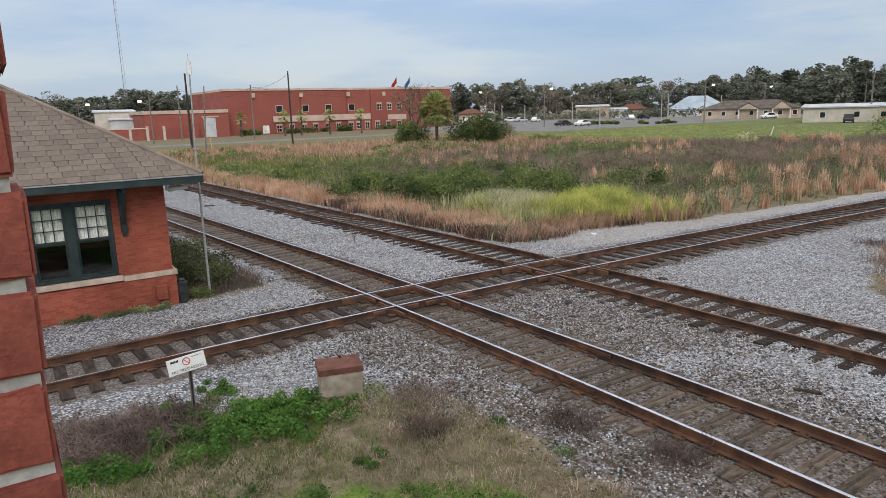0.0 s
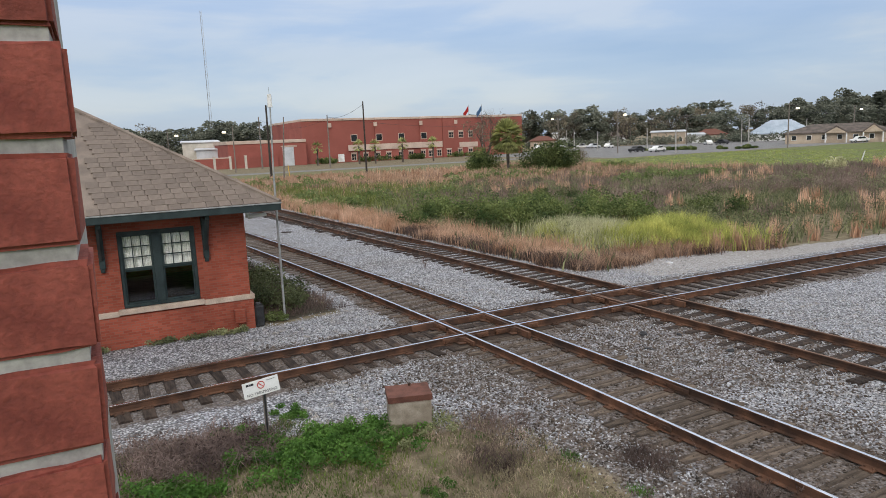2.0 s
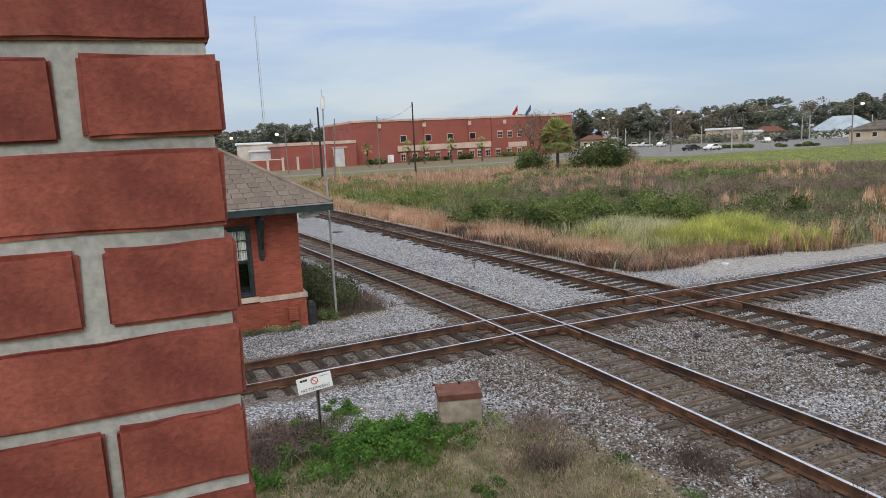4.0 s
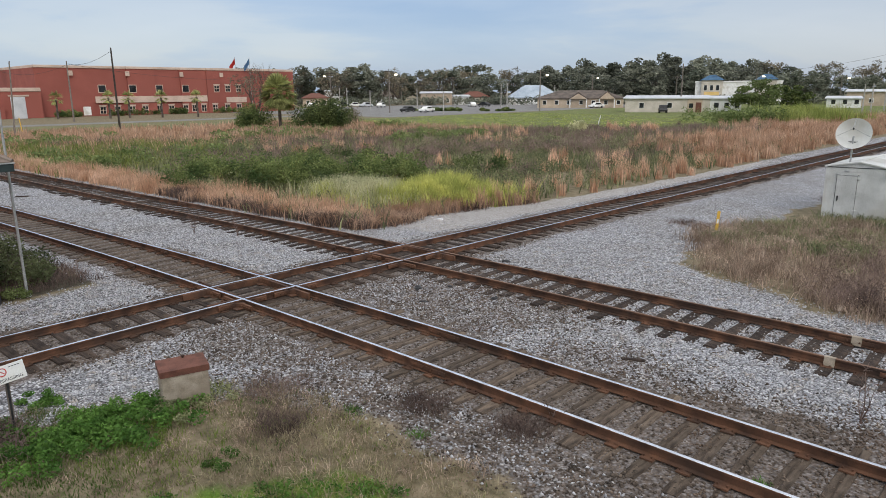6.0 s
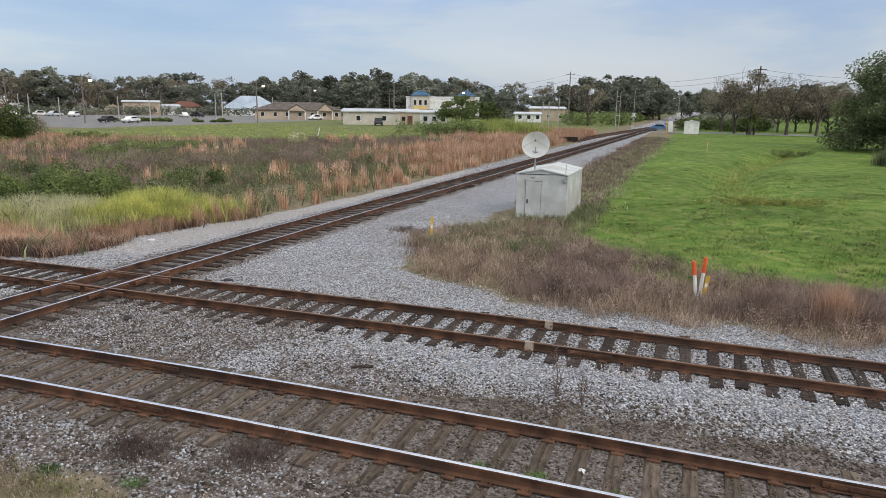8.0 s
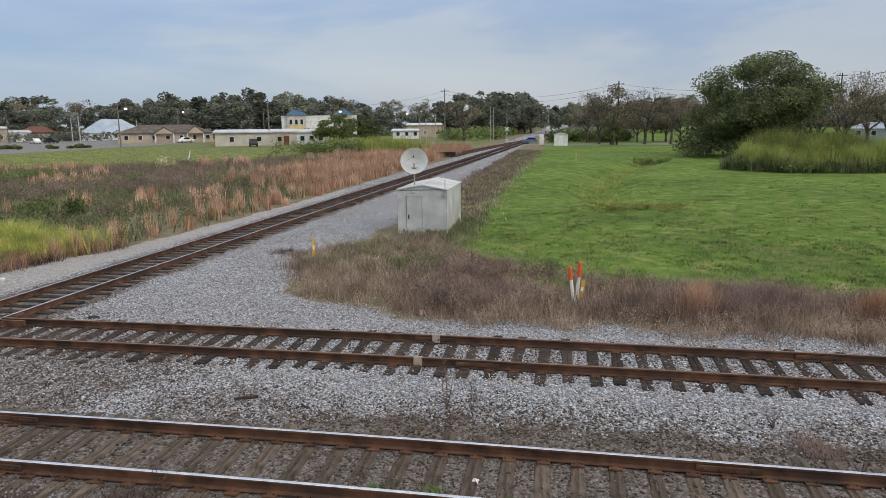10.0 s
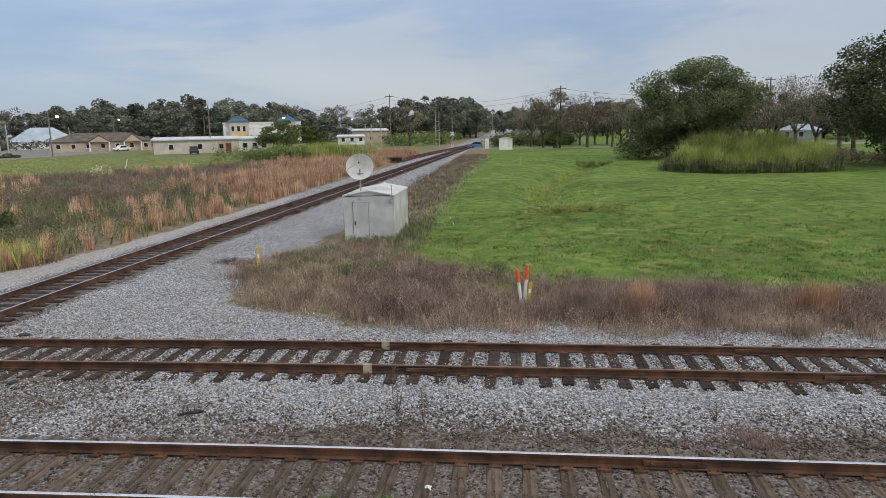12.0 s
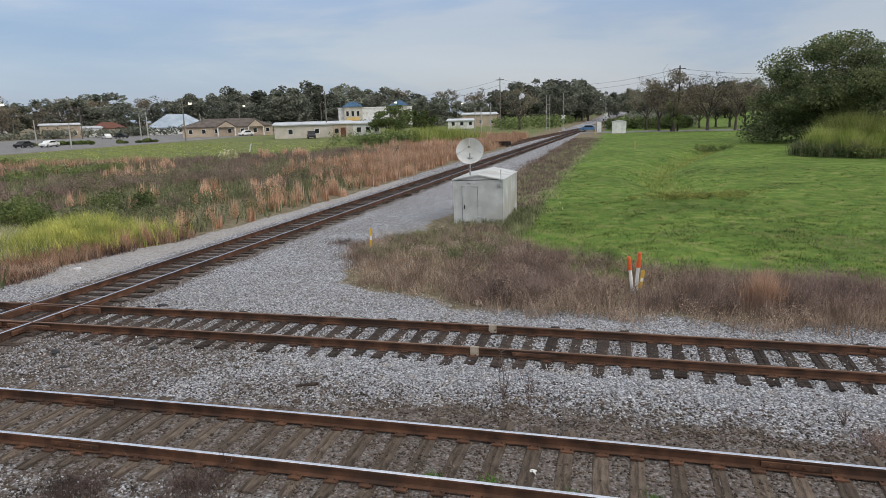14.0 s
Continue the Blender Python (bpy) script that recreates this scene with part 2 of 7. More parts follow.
def raw(name, v, f, material, parent=None, label=""):
    me = bpy.data.meshes.new(name)
    me.from_pydata(np.asarray(v).tolist(), [], f if isinstance(f, list) else f.tolist())
    return link(name, me, material, parent, label)


def thing(name, m, label, category, group="", kind=""):
    ob = new(name)
    ob.matrix_basis = m
    return tagged(ob, label, category, group, kind)


def box(x0, x1, y0, y1, z0, z1, bevel=0.0, bm=None):
    """A block, with its edges broken where a bevel is given."""
    b = bmesh.new()
    bmesh.ops.create_cube(b, size=1)
    for v in b.verts:
        v.co = Vector(((x0 + x1) / 2 + v.co.x * (x1 - x0), (y0 + y1) / 2 + v.co.y * (y1 - y0), (z0 + z1) / 2 + v.co.z * (z1 - z0)))
    if bevel:
        bmesh.ops.bevel(b, geom=b.edges[:], offset=bevel, segments=1, affect="EDGES")
    return merge(bm, b) if bm is not None else b


def merge(bm, b, m=None):
    if m is not None:
        b.transform(m)
    t = bpy.data.meshes.new("t")
    b.to_mesh(t)
    b.free()
    bm.from_mesh(t)
    bpy.data.meshes.remove(t)
    return bm


def tube(p, q, r0, r1=None, seg=8, bm=None):
    """A tapered round bar from p to q."""
    r1 = r0 if r1 is None else r1
    p, q = Vector(p), Vector(q)
    b = bmesh.new()
    bmesh.ops.create_cone(b, cap_ends=True, segments=seg, radius1=r0, radius2=r1, depth=(q - p).length)
    b.transform(Matrix.Translation((p + q) / 2) @ (q - p).to_track_quat("Z", "Y").to_matrix().to_4x4())
    return merge(bm, b) if bm is not None else b


def prism(poly, y0, y1):
    """The outline poly, of (x, z) pairs, drawn out from y0 to y1."""
    b = bmesh.new()
    a = [b.verts.new((x, y0, z)) for x, z in poly]
    c = [b.verts.new((x, y1, z)) for x, z in poly]
    n = len(poly)
    b.faces.new(a)
    b.faces.new(c[::-1])
    for i in range(n):
        b.faces.new((a[i], c[i], c[(i + 1) % n], a[(i + 1) % n]))
    bmesh.ops.recalc_face_normals(b, faces=b.faces[:])
    return b


def sstep(a, b, x):
    t = np.clip((x - a) / (b - a), 0, 1)
    return t * t * (3 - 2 * t)


def wob(x, y, s, seed=0.0):
    """Smooth wobble of about -1 to 1 over the plan."""
    return (np.sin(x * s * 1.0 + 1.7 * np.sin(y * s * 0.83 + seed) + seed) + np.sin(y * s * 1.31 + 1.3 * np.sin(x * s * 0.71 + seed * 2) + 2 * seed)
            + 0.6 * np.sin((x + y) * s * 2.3 + seed * 3) + 0.5 * np.sin((x - 1.4 * y) * s * 3.7 + seed)) / 2.6


# ---- plan of the railway ----
HEAD = 0.20


def c1(y):
    y = np.asarray(y, float)
    p = np.clip(y, 0, 24)
    return 8.87 - 0.0019 * p * p - 0.0912 * np.maximum(y - 24, 0)


def c2(y):
    y = np.asarray(y, float)
    p = np.clip(y, 0, 24)
    return 14.0 - 0.0014 * p * p - 0.0672 * np.maximum(y - 24, 0)


def c3(x):
    x = np.asarray(x, float)
    return 15.0 - 0.030 * 6 * np.log1p(np.exp((x - 14) / 6)) - 0.045 * np.maximum(8 - x, 0)


# ---- the ground: one sheet out to the horizon ----
def axis(spans):
    out = []
    for a, b, s in spans:
        out.append(np.arange(a, b, s))
    return np.concatenate(out)


def veg_edge(x):
    """The near edge of the thicket beyond the crossing line."""
    return np.interp(x, [15, 17, 21, 25, 30, 40, 70, 120], [19.3, 19.0, 19.4, 17.9, 17.4, 16.9, 16.2, 14.8])


def ditch_y(x):
    return np.interp(x, [34, 42, 51.5, 62, 77, 88, 110], [-3.4, -3.2, -2.4, -3.2, -6.7, -9.8, -13])


def zones(x, y):
    """Weights over the plan: ballast, lawn, paving, stained ballast, sand, dark soil."""
    d1, d2, d3 = np.abs(x - c1(y)), np.abs(x - c2(y)), np.abs(y - c3(x))
    w = 0.5 * wob(x, y, 1.3, 1.0) + 0.25 * wob(x, y, 4.1, 2.0)
    mid = sstep(-1.9, -1.2, x - c1(y) + 0.3 * w) * sstep(2.2, 1.6, x - c2(y) + 0.2 * w)
    south = sstep(6.6, 5.6, c3(x) - y + 0.7 * w + np.where(x < 7, -0.6, 0) + 0.035 * np.maximum(x - 25, 0)) * (y < c3(x))
    near = sstep(5.5, 6.7, x + 0.6 * w + 0.9 * np.maximum(y - 9.6, 0)) * (x < 9) * (y < 13)
    triangle = sstep(17.4, 15.9, x - 0.45 * np.maximum(y - 4, 0) + 0.5 * w) * (x > 12) * sstep(-1e9, 1, y + 1e9)
    north = sstep(0.5, -0.1, y - veg_edge(x) + 0.4 * w) * (y >= c3(x)) * (x > 8)
    house = (x < 9) * sstep(19.4, 18.0, y + 0.3 * w) * (y > 12)
    ballast = np.maximum.reduce([mid, south * (x < 150), near, triangle * (y < 13), north, house])
    ballast = np.maximum(ballast, sstep(2.4, 1.8, d1 + 0.3 * w))
    bank = np.interp(x, [-6, 0.2, 2.1, 4.4, 5.6, 6.3], [12.4, 11.9, 11.3, 10.4, 9.4, 8.0])
    ballast = ballast * (1 - sstep(0.3, -0.4, y - bank + 0.5 * w) * sstep(6.2, 5.2, x + 0.5 * w))
    lawn = sstep(19.5, 21.5, x + 0.6 * w) * sstep(5.5, 3.6, y + 0.7 * w)
    fieldx = np.interp(y, [20, 35, 48, 60, 90, 130], [126, 100, 76, 69, 66, 62])
    field = sstep(-3, 3, x - fieldx + 3 * w) * sstep(105, 101, y + 1.5 * wob(x, y, 0.1)) * (y > 18) * sstep(16, 20, y)
    verge = sstep(92, 98, y + 2 * w) * sstep(126, 122, y) * (x > 20) * (x < 90)
    near_lawn = sstep(9.8, 8.2, y + 0.8 * w + 0.4 * x) * (x < 5) * 0.9
    lawn = np.maximum.reduce([lawn, 0.52 * field, 0.45 * verge, near_lawn])
    paving = (y > 103) * (x > 92) * (y < 190) * (x < 330) + (np.abs(y - 127 - 0.0 * x) < 2.5) * (x < 92) * (x > 0) + (np.abs(x - 150) < 5) * (y < 12)
    stain = np.maximum.reduce([sstep(1.75, 0.9, d1 + 0.25 * w), sstep(1.5, 0.7, d2 + 0.2 * w) * 0.35, sstep(2.0, 1.1, d3 + 0.3 * w)])
    dx = np.maximum(np.abs(x - 10) - 3.5, 0) + np.maximum(np.abs(y - 11.5) - 2.5, 0)
    stain = np.maximum(stain, 0.55 * sstep(3, 0, dx + w))
    stain = np.maximum(stain, 0.6 * sstep(2.6, 1.4, np.abs(x - c1(y) + 1.4) + 0.5 * w) * sstep(10.4, 8.0, y))
    stain = np.maximum(stain, 0.5 * sstep(3.4, 2.0, d1 + 0.8 * w) * sstep(9.5, 6.5, y + w))
    stain = np.maximum(stain, 0.45 * sstep(8.4, 7.4, x) * sstep(10.2, 8.6, y + 0.6 * w))
    stain = np.maximum(stain, 0.85 * sstep(2.7, 1.5, d1 + 0.5 * w) * sstep(6.5, 3.5, y))
    sand = sstep(1.5, 2.3, y - c3(x) + 0.3 * w) * sstep(15.5, 18, x + 0.5 * w) * sstep(60, 40, x) * (y < 24)
    soil = sstep(18.6, 19.4, y + 0.3 * w) * sstep(c1(y) - 1.6, c1(y) - 2.6, x + 0.4 * w) * (x < 9) * (y < 50)
    return [np.clip(q, 0, 1) for q in (ballast, lawn, np.asarray(paving, float), stain, sand, soil)]


def lift(x, y):
    """The lie of the land: the drain in the lawn, low humps elsewhere."""
    d = np.abs(y - ditch_y(x))
    z = -0.75 * np.exp(-(d / 2.0) ** 2) * sstep(38, 50, x) * sstep(97, 90, x)
    z = z + 0.02 * wob(x, y, 2.7, 3.0) + 0.015 * wob(x, y, 7.0, 5.0)
    d3, d2, d1 = np.abs(y - c3(x)), np.abs(x - c2(y)), np.abs(x - c1(y))
    flat = np.minimum.reduce([sstep(1.5, 3, d1), sstep(1.5, 3, d2), sstep(1.5, 3, d3)])
    return z * (0.35 + 0.65 * flat)


gx = axis([(-1500, -300, 150), (-300, -30, 30), (-30, -6, 3), (-6, 46, 0.26), (46, 120, 1.0), (120, 180, 2), (180, 330, 6), (330, 1600, 90)])
gy = axis([(-1500, -300, 150), (-300, -60, 30), (-60, -14, 3), (-14, 36, 0.26), (36, 110, 1.0), (110, 330, 6), (330, 1600, 90)])
GX, GY = np.meshgrid(gx, gy)
GZ = lift(GX, GY)
nx, ny = len(gx), len(gy)
idx = np.arange(nx * ny).reshape(ny, nx)
gf = np.stack([idx[:-1, :-1], idx[:-1, 1:], idx[1:, 1:], idx[1:, :-1]], -1).reshape(-1, 4)
ground = raw("ground", np.stack([GX, GY, GZ], -1).reshape(-1, 3), gf, None)
tagged(ground, "gravel, mown lawn and rough grass ground", "ground", kind="structure")
zz = zones(GX.ravel(), GY.ravel())
for nm, k in (("zone", 0), ("zone_b", 3)):
    at = ground.data.attributes.new(nm, "FLOAT_COLOR", "POINT")
    col = np.ones((nx * ny, 4), np.float32)
    for j in range(3):
        col[:, j] = zz[k + j]
    at.data.foreach_set("color", col.ravel())
ground.data.polygons.foreach_set("use_smooth", [True] * len(ground.data.polygons))


def ground_mat():
    m = bpy.data.materials.new("ground_cover")
    m.use_nodes = True
    n, l = m.node_tree.nodes, m.node_tree.links
    b = n["Principled BSDF"]
    b.inputs["Roughness"].default_value = 0.95
    b.inputs["Specular IOR Level"].default_value = 0.2
    co = n.new("ShaderNodeTexCoord")

    def noise_of(s, d=5.0, rough=0.6):
        q = n.new("ShaderNodeTexNoise")
        q.inputs["Scale"].default_value, q.inputs["Detail"].default_value, q.inputs["Roughness"].default_value = s, d, rough
        l.new(co.outputs["Object"], q.inputs["Vector"])
        return q.outputs["Fac"]

    def ramp(fac, *stops):
        q = n.new("ShaderNodeValToRGB")
        q.color_ramp.elements[0].position, q.color_ramp.elements[0].color = stops[0][0], (*stops[0][1], 1)
        q.color_ramp.elements[1].position, q.color_ramp.elements[1].color = stops[-1][0], (*stops[-1][1], 1)
        for p, c in stops[1:-1]:
            q.color_ramp.elements.new(p).color = (*c, 1)
        l.new(fac, q.inputs["Fac"])
        return q.outputs[0]

    def mix(fac, a, c, blend="MIX"):
        q = n.new("ShaderNodeMix")
        q.data_type, q.blend_type = "RGBA", blend
        if isinstance(fac, float):
            q.inputs["Factor"].default_value = fac
        else:
            l.new(fac, q.inputs["Factor"])
        l.new(a, q.inputs["A"])
        l.new(c, q.inputs["B"])
        return q.outputs["Result"]

    def soft(chan, s, amount):
        """A weight with a ragged border."""
        q = n.new("ShaderNodeMath")
        q.operation = "MULTIPLY_ADD"
        l.new(noise_of(s, 6, 0.7), q.inputs[0])
        q.inputs[1].default_value = amount
        l.new(chan, q.inputs[2])
        r = n.new("ShaderNodeMapRange")
        r.interpolation_type = "SMOOTHSTEP"
        r.inputs["From Min"].default_value, r.inputs["From Max"].default_value = 0.3 + amount / 2, 0.7 + amount / 2
        l.new(q.outputs[0], r.inputs["Value"])
        return r.outputs[0]

    def attr(nm):
        a = n.new("ShaderNodeAttribute")
        a.attribute_name = nm
        s = n.new("ShaderNodeSeparateColor")
        l.new(a.outputs["Color"], s.inputs[0])
        return s.outputs

    za, zb = attr("zone"), attr("zone_b")
    vo = n.new("ShaderNodeTexVoronoi")
    vo.inputs["Scale"].default_value = 21.0
    vo.inputs["Randomness"].default_value = 1.0
    l.new(co.outputs["Object"], vo.inputs["Vector"])
    sc = n.new("ShaderNodeSeparateColor")
    l.new(vo.outputs["Color"], sc.inputs[0])
    stones = ramp(sc.outputs[0], (0.0, (0.16, 0.16, 0.17)), (0.35, (0.37, 0.375, 0.395)), (0.75, (0.56, 0.57, 0.60)), (1.0, (0.78, 0.78, 0.79)))
    # shade between the stones, multiplied into their colour
    gaps = ramp(vo.outputs["Distance"], (0.0, (1, 1, 1)), (0.38, (0.86, 0.86, 0.86)), (0.66, (0.32, 0.31, 0.30)))
    stones = mix(1.0, stones, gaps, "MULTIPLY")
    stones = mix(0.55, stones, ramp(noise_of(0.45), (0.35, (0.40, 0.37, 0.34)), (0.6, (0.58, 0.58, 0.60))), "OVERLAY")
    grime = ramp(noise_of(9.0), (0.3, (0.045, 0.033, 0.026)), (0.7, (0.175, 0.131, 0.10)))
    grime = mix(0.25, grime, stones)
    stones = mix(soft(zb[0], 2.2, 0.9), stones, grime)
    sand = ramp(noise_of(6.0), (0.3, (0.34, 0.31, 0.28)), (0.7, (0.54, 0.50, 0.46)))
    sand = mix(0.5, sand, stones)
    stones = mix(soft(zb[1], 1.2, 0.9), stones, sand)
    rough_grass = ramp(noise_of(3.0), (0.3, (0.10, 0.085, 0.05)), (0.5, (0.20, 0.165, 0.105)), (0.72, (0.31, 0.25, 0.17)))
    soil = ramp(noise_of(5.0), (0.3, (0.035, 0.03, 0.022)), (0.7, (0.10, 0.085, 0.06)))
    base = mix(soft(zb[2], 1.5, 0.8), rough_grass, soil)
    green = ramp(noise_of(0.9, 9, 0.72), (0.30, (0.045, 0.08, 0.017)), (0.44, (0.09, 0.165, 0.026)), (0.56, (0.155, 0.215, 0.045)), (0.68, (0.26, 0.225, 0.11)))
    green = mix(0.6, green, ramp(noise_of(0.13, 4, 0.6), (0.35, (0.30, 0.31, 0.27)), (0.65, (0.64, 0.62, 0.58))), "OVERLAY")
    green = mix(0.7, green, ramp(noise_of(14.0), (0.25, (0.2, 0.2, 0.2)), (0.75, (0.8, 0.8, 0.8))), "OVERLAY")
    base = mix(soft(za[1], 1.1, 0.6), base, green)
    base = mix(soft(za[0], 2.6, 0.7), base, stones)
    tar = ramp(noise_of(0.4), (0.3, (0.17, 0.165, 0.16)), (0.7, (0.27, 0.265, 0.26)))
    base = mix(soft(za[2], 0.5, 0.2), base, tar)
    l.new(base, b.inputs["Base Color"])
    bp = n.new("ShaderNodeBump")
    bp.inputs["Strength"].default_value, bp.inputs["Distance"].default_value = 0.9, 0.03
    inv = n.new("ShaderNodeMath")
    inv.operation = "SUBTRACT"
    inv.inputs[0].default_value = 1.0
    l.new(vo.outputs["Distance"], inv.inputs[1])
    l.new(inv.outputs[0], bp.inputs["Height"])
    l.new(bp.outputs[0], b.inputs["Normal"])
    return m


ground.data.materials.append(ground_mat())

# ---- the tracks ----
RAIL = [(-0.07, 0.03), (-0.07, 0.042), (-0.012, 0.06), (-0.012, 0.15), (-0.036, 0.165), (-0.036, 0.193), (-0.031, 0.1982), (-0.025, 0.20),
        (0.025, 0.20), (0.031, 0.1982), (0.036, 0.193), (0.036, 0.165), (0.012, 0.15), (0.012, 0.06), (0.07, 0.042), (0.07, 0.03)]


def rail_mesh(name, pts, mats, drop=0.0):
    """A rail drawn along the plan points, with the worn running surface as its own faces."""
    pts = np.asarray(pts, float)
    t = np.gradient(pts, axis=0)
    t /= np.linalg.norm(t, axis=1)[:, None]
    nrm = np.stack([-t[:, 1], t[:, 0]], 1)
    k = len(RAIL)
    v = np.zeros((len(pts), k, 3))
    for j, (o, z) in enumerate(RAIL):
        v[:, j, :2] = pts + nrm * o
        v[:, j, 2] = z - drop
    me = bpy.data.meshes.new(name)
    f, mi = [], []
    for i in range(len(pts) - 1):
        for j in range(k):
            j2 = (j + 1) % k
            f.append((i * k + j, i * k + j2, (i + 1) * k + j2, (i + 1) * k + j))
            mi.append(1 if j in (6, 7, 8) else 0)
    f.append(tuple(range(k))[::-1])
    f.append(tuple((len(pts) - 1) * k + j for j in range(k)))
    mi += [0, 0]
    me.from_pydata(v.reshape(-1, 3).tolist(), [], f)
    for q in mats:
        me.materials.append(q)
    me.polygons.foreach_set("material_index", mi)
    return me


def path_pts(c, a, b, off, along_y, step=1.5):
    s = np.arange(a, b + step, step)
    p = np.stack([c(s), s], 1) if along_y else np.stack([s, c(s)], 1)
    t = np.gradient(p, axis=0)
    t /= np.linalg.norm(t, axis=1)[:, None]
    return p + np.stack([-t[:, 1], t[:, 0]], 1) * off


def tie_mesh(seed, length, along_y, mat):
    """An old sawn sleeper: rough ends, a split and rounded arrises."""
    r = random.Random(seed)
    b = bmesh.new()
    secs = []
    for i in range(5):
        x = (i / 4 - 0.5) * length
        o = [r.uniform(-0.012, 0.012) for _ in range(12)]
        ring = [(-0.115 + o[0], -0.13), (-0.115 + o[1], 0.018 + o[2] * 0.6), (-0.095, 0.035 + o[3] * 0.6), (-0.02, 0.036 + o[4] * 0.5), (0.0, 0.024 + o[5] * 0.5),
                (0.022, 0.036 + o[6] * 0.5), (0.095, 0.034 + o[7] * 0.6), (0.115 + o[8], 0.016), (0.115 + o[9], -0.13)]
        secs.append([b.verts.new((x + o[10] * (3 if i in (0, 4) else 0), y, z) if along_y else (y, x + o[10] * (3 if i in (0, 4) else 0), z)) for y, z in ring])
    for a, c in zip(secs, secs[1:]):
        for j in range(len(a) - 1):
            b.faces.new((a[j], a[j + 1], c[j + 1], c[j]))
    b.faces.new(secs[0])
    b.faces.new(secs[-1])
    bmesh.ops.recalc_face_normals(b, faces=b.faces[:])
    me = bpy.data.meshes.new("tie")
    b.to_mesh(me)
    b.free()
    me.materials.append(mat)
    return me


def build_track(name, label, c, a, b, along_y, mats, tie_mat, near, drop=0.0, spacing=0.52, sink=0.0, skip=()):
    tr = tagged(new(name), label, "railway track", kind="structure")
    for off in (-0.7525, 0.7525):
        link("rail", rail_mesh("rail", path_pts(c, a, b, off, along_y), mats, drop), None, tr)
    r = random.Random(name)
    meshes = [tie_mesh(r.random(), 2.6, along_y, tie_mat) for _ in range(6)]
    s, plates, far_v, far_f = a, bmesh.new(), [], []
    while s < b:
        s += spacing * r.uniform(0.93, 1.07)
        x, y = (float(c(s)), s) if along_y else (s, float(c(s)))
        slope = float((c(s + 1) - c(s - 1)) / 2)
        turn = math.degrees(math.atan(slope))
        if any(q0 < s < q1 for q0, q1 in skip):
            continue
        if near[0] < s < near[1]:
            ob = link("tie", r.choice(meshes), None, tr)
            sh = r.uniform(-0.14, 0.14)
            ob.matrix_basis = pose(x + (sh if along_y else 0), y + (0 if along_y else sh), r.uniform(-0.012, 0.004) - sink, r.uniform(-1, 1), r.uniform(-1, 1), (-turn if along_y else turn) + r.uniform(-2.2, 2.2))
            for off in (-0.7525, 0.7525):
                px, py = (x + off, y) if along_y else (x, y + off)
                q = box(-0.17, 0.17, -0.095, 0.095, 0.022, 0.046, 0) if along_y else box(-0.095, 0.095, -0.17, 0.17, 0.022, 0.046, 0)
                for sx, sy in ((-0.1, -0.06), (0.1, 0.06), (-0.1, 0.06)):
                    u, w = (sx, sy) if along_y else (sy, sx)
                    box(u - 0.012, u + 0.012, w - 0.012, w + 0.012, 0.04, 0.075, 0, q)
                merge(plates, q, pose(px, py, 0, 0, 0, -turn if along_y else turn))
        else:
            h = (1.3, 0.115) if along_y else (0.115, 1.3)
            k = len(far_v)
            for sx, sy in ((-1, -1), (1, -1), (1, 1), (-1, 1)):
                far_v.append((x + sx * h[0], y + sy * h[1], 0.03))
            for sx, sy in ((-1, -1), (1, -1), (1, 1), (-1, 1)):
                far_v.append((x + sx * h[0], y + sy * h[1], -0.1))
            far_f += [(k, k + 1, k + 2, k + 3), (k, k + 4, k + 5, k + 1), (k + 1, k + 5, k + 6, k + 2), (k + 2, k + 6, k + 7, k + 3), (k + 3, k + 7, k + 4, k)]
    part("tie_plates", plates, M["rust"], tr)["kind"] = "stuff"
    if far_v:
        raw("far_ties", far_v, far_f, tie_mat, tr)["kind"] = "stuff"
    return tr


main_track = build_track("track_1", "busy railway track with shiny rails and worn timber ties", c1, -70, 150, True, (M["rust"], M["polish"]), M["tie"], (-14, 52), sink=0.012)
side_track = build_track("track_2", "rusty little-used railway track on weathered ties", c2, -70, 150, True, (M["rust"], M["brownhead"]), M["tie2"], (-15, 60))
cross_track = build_track("track_3", "shiny railway track that crosses the two others", c3, -40, 420, False, (M["rust"], M["polish"]), M["tie2"], (-6, 80), drop=0.004,
                          skip=((7.4, 9.9), (12.4, 15.0)))


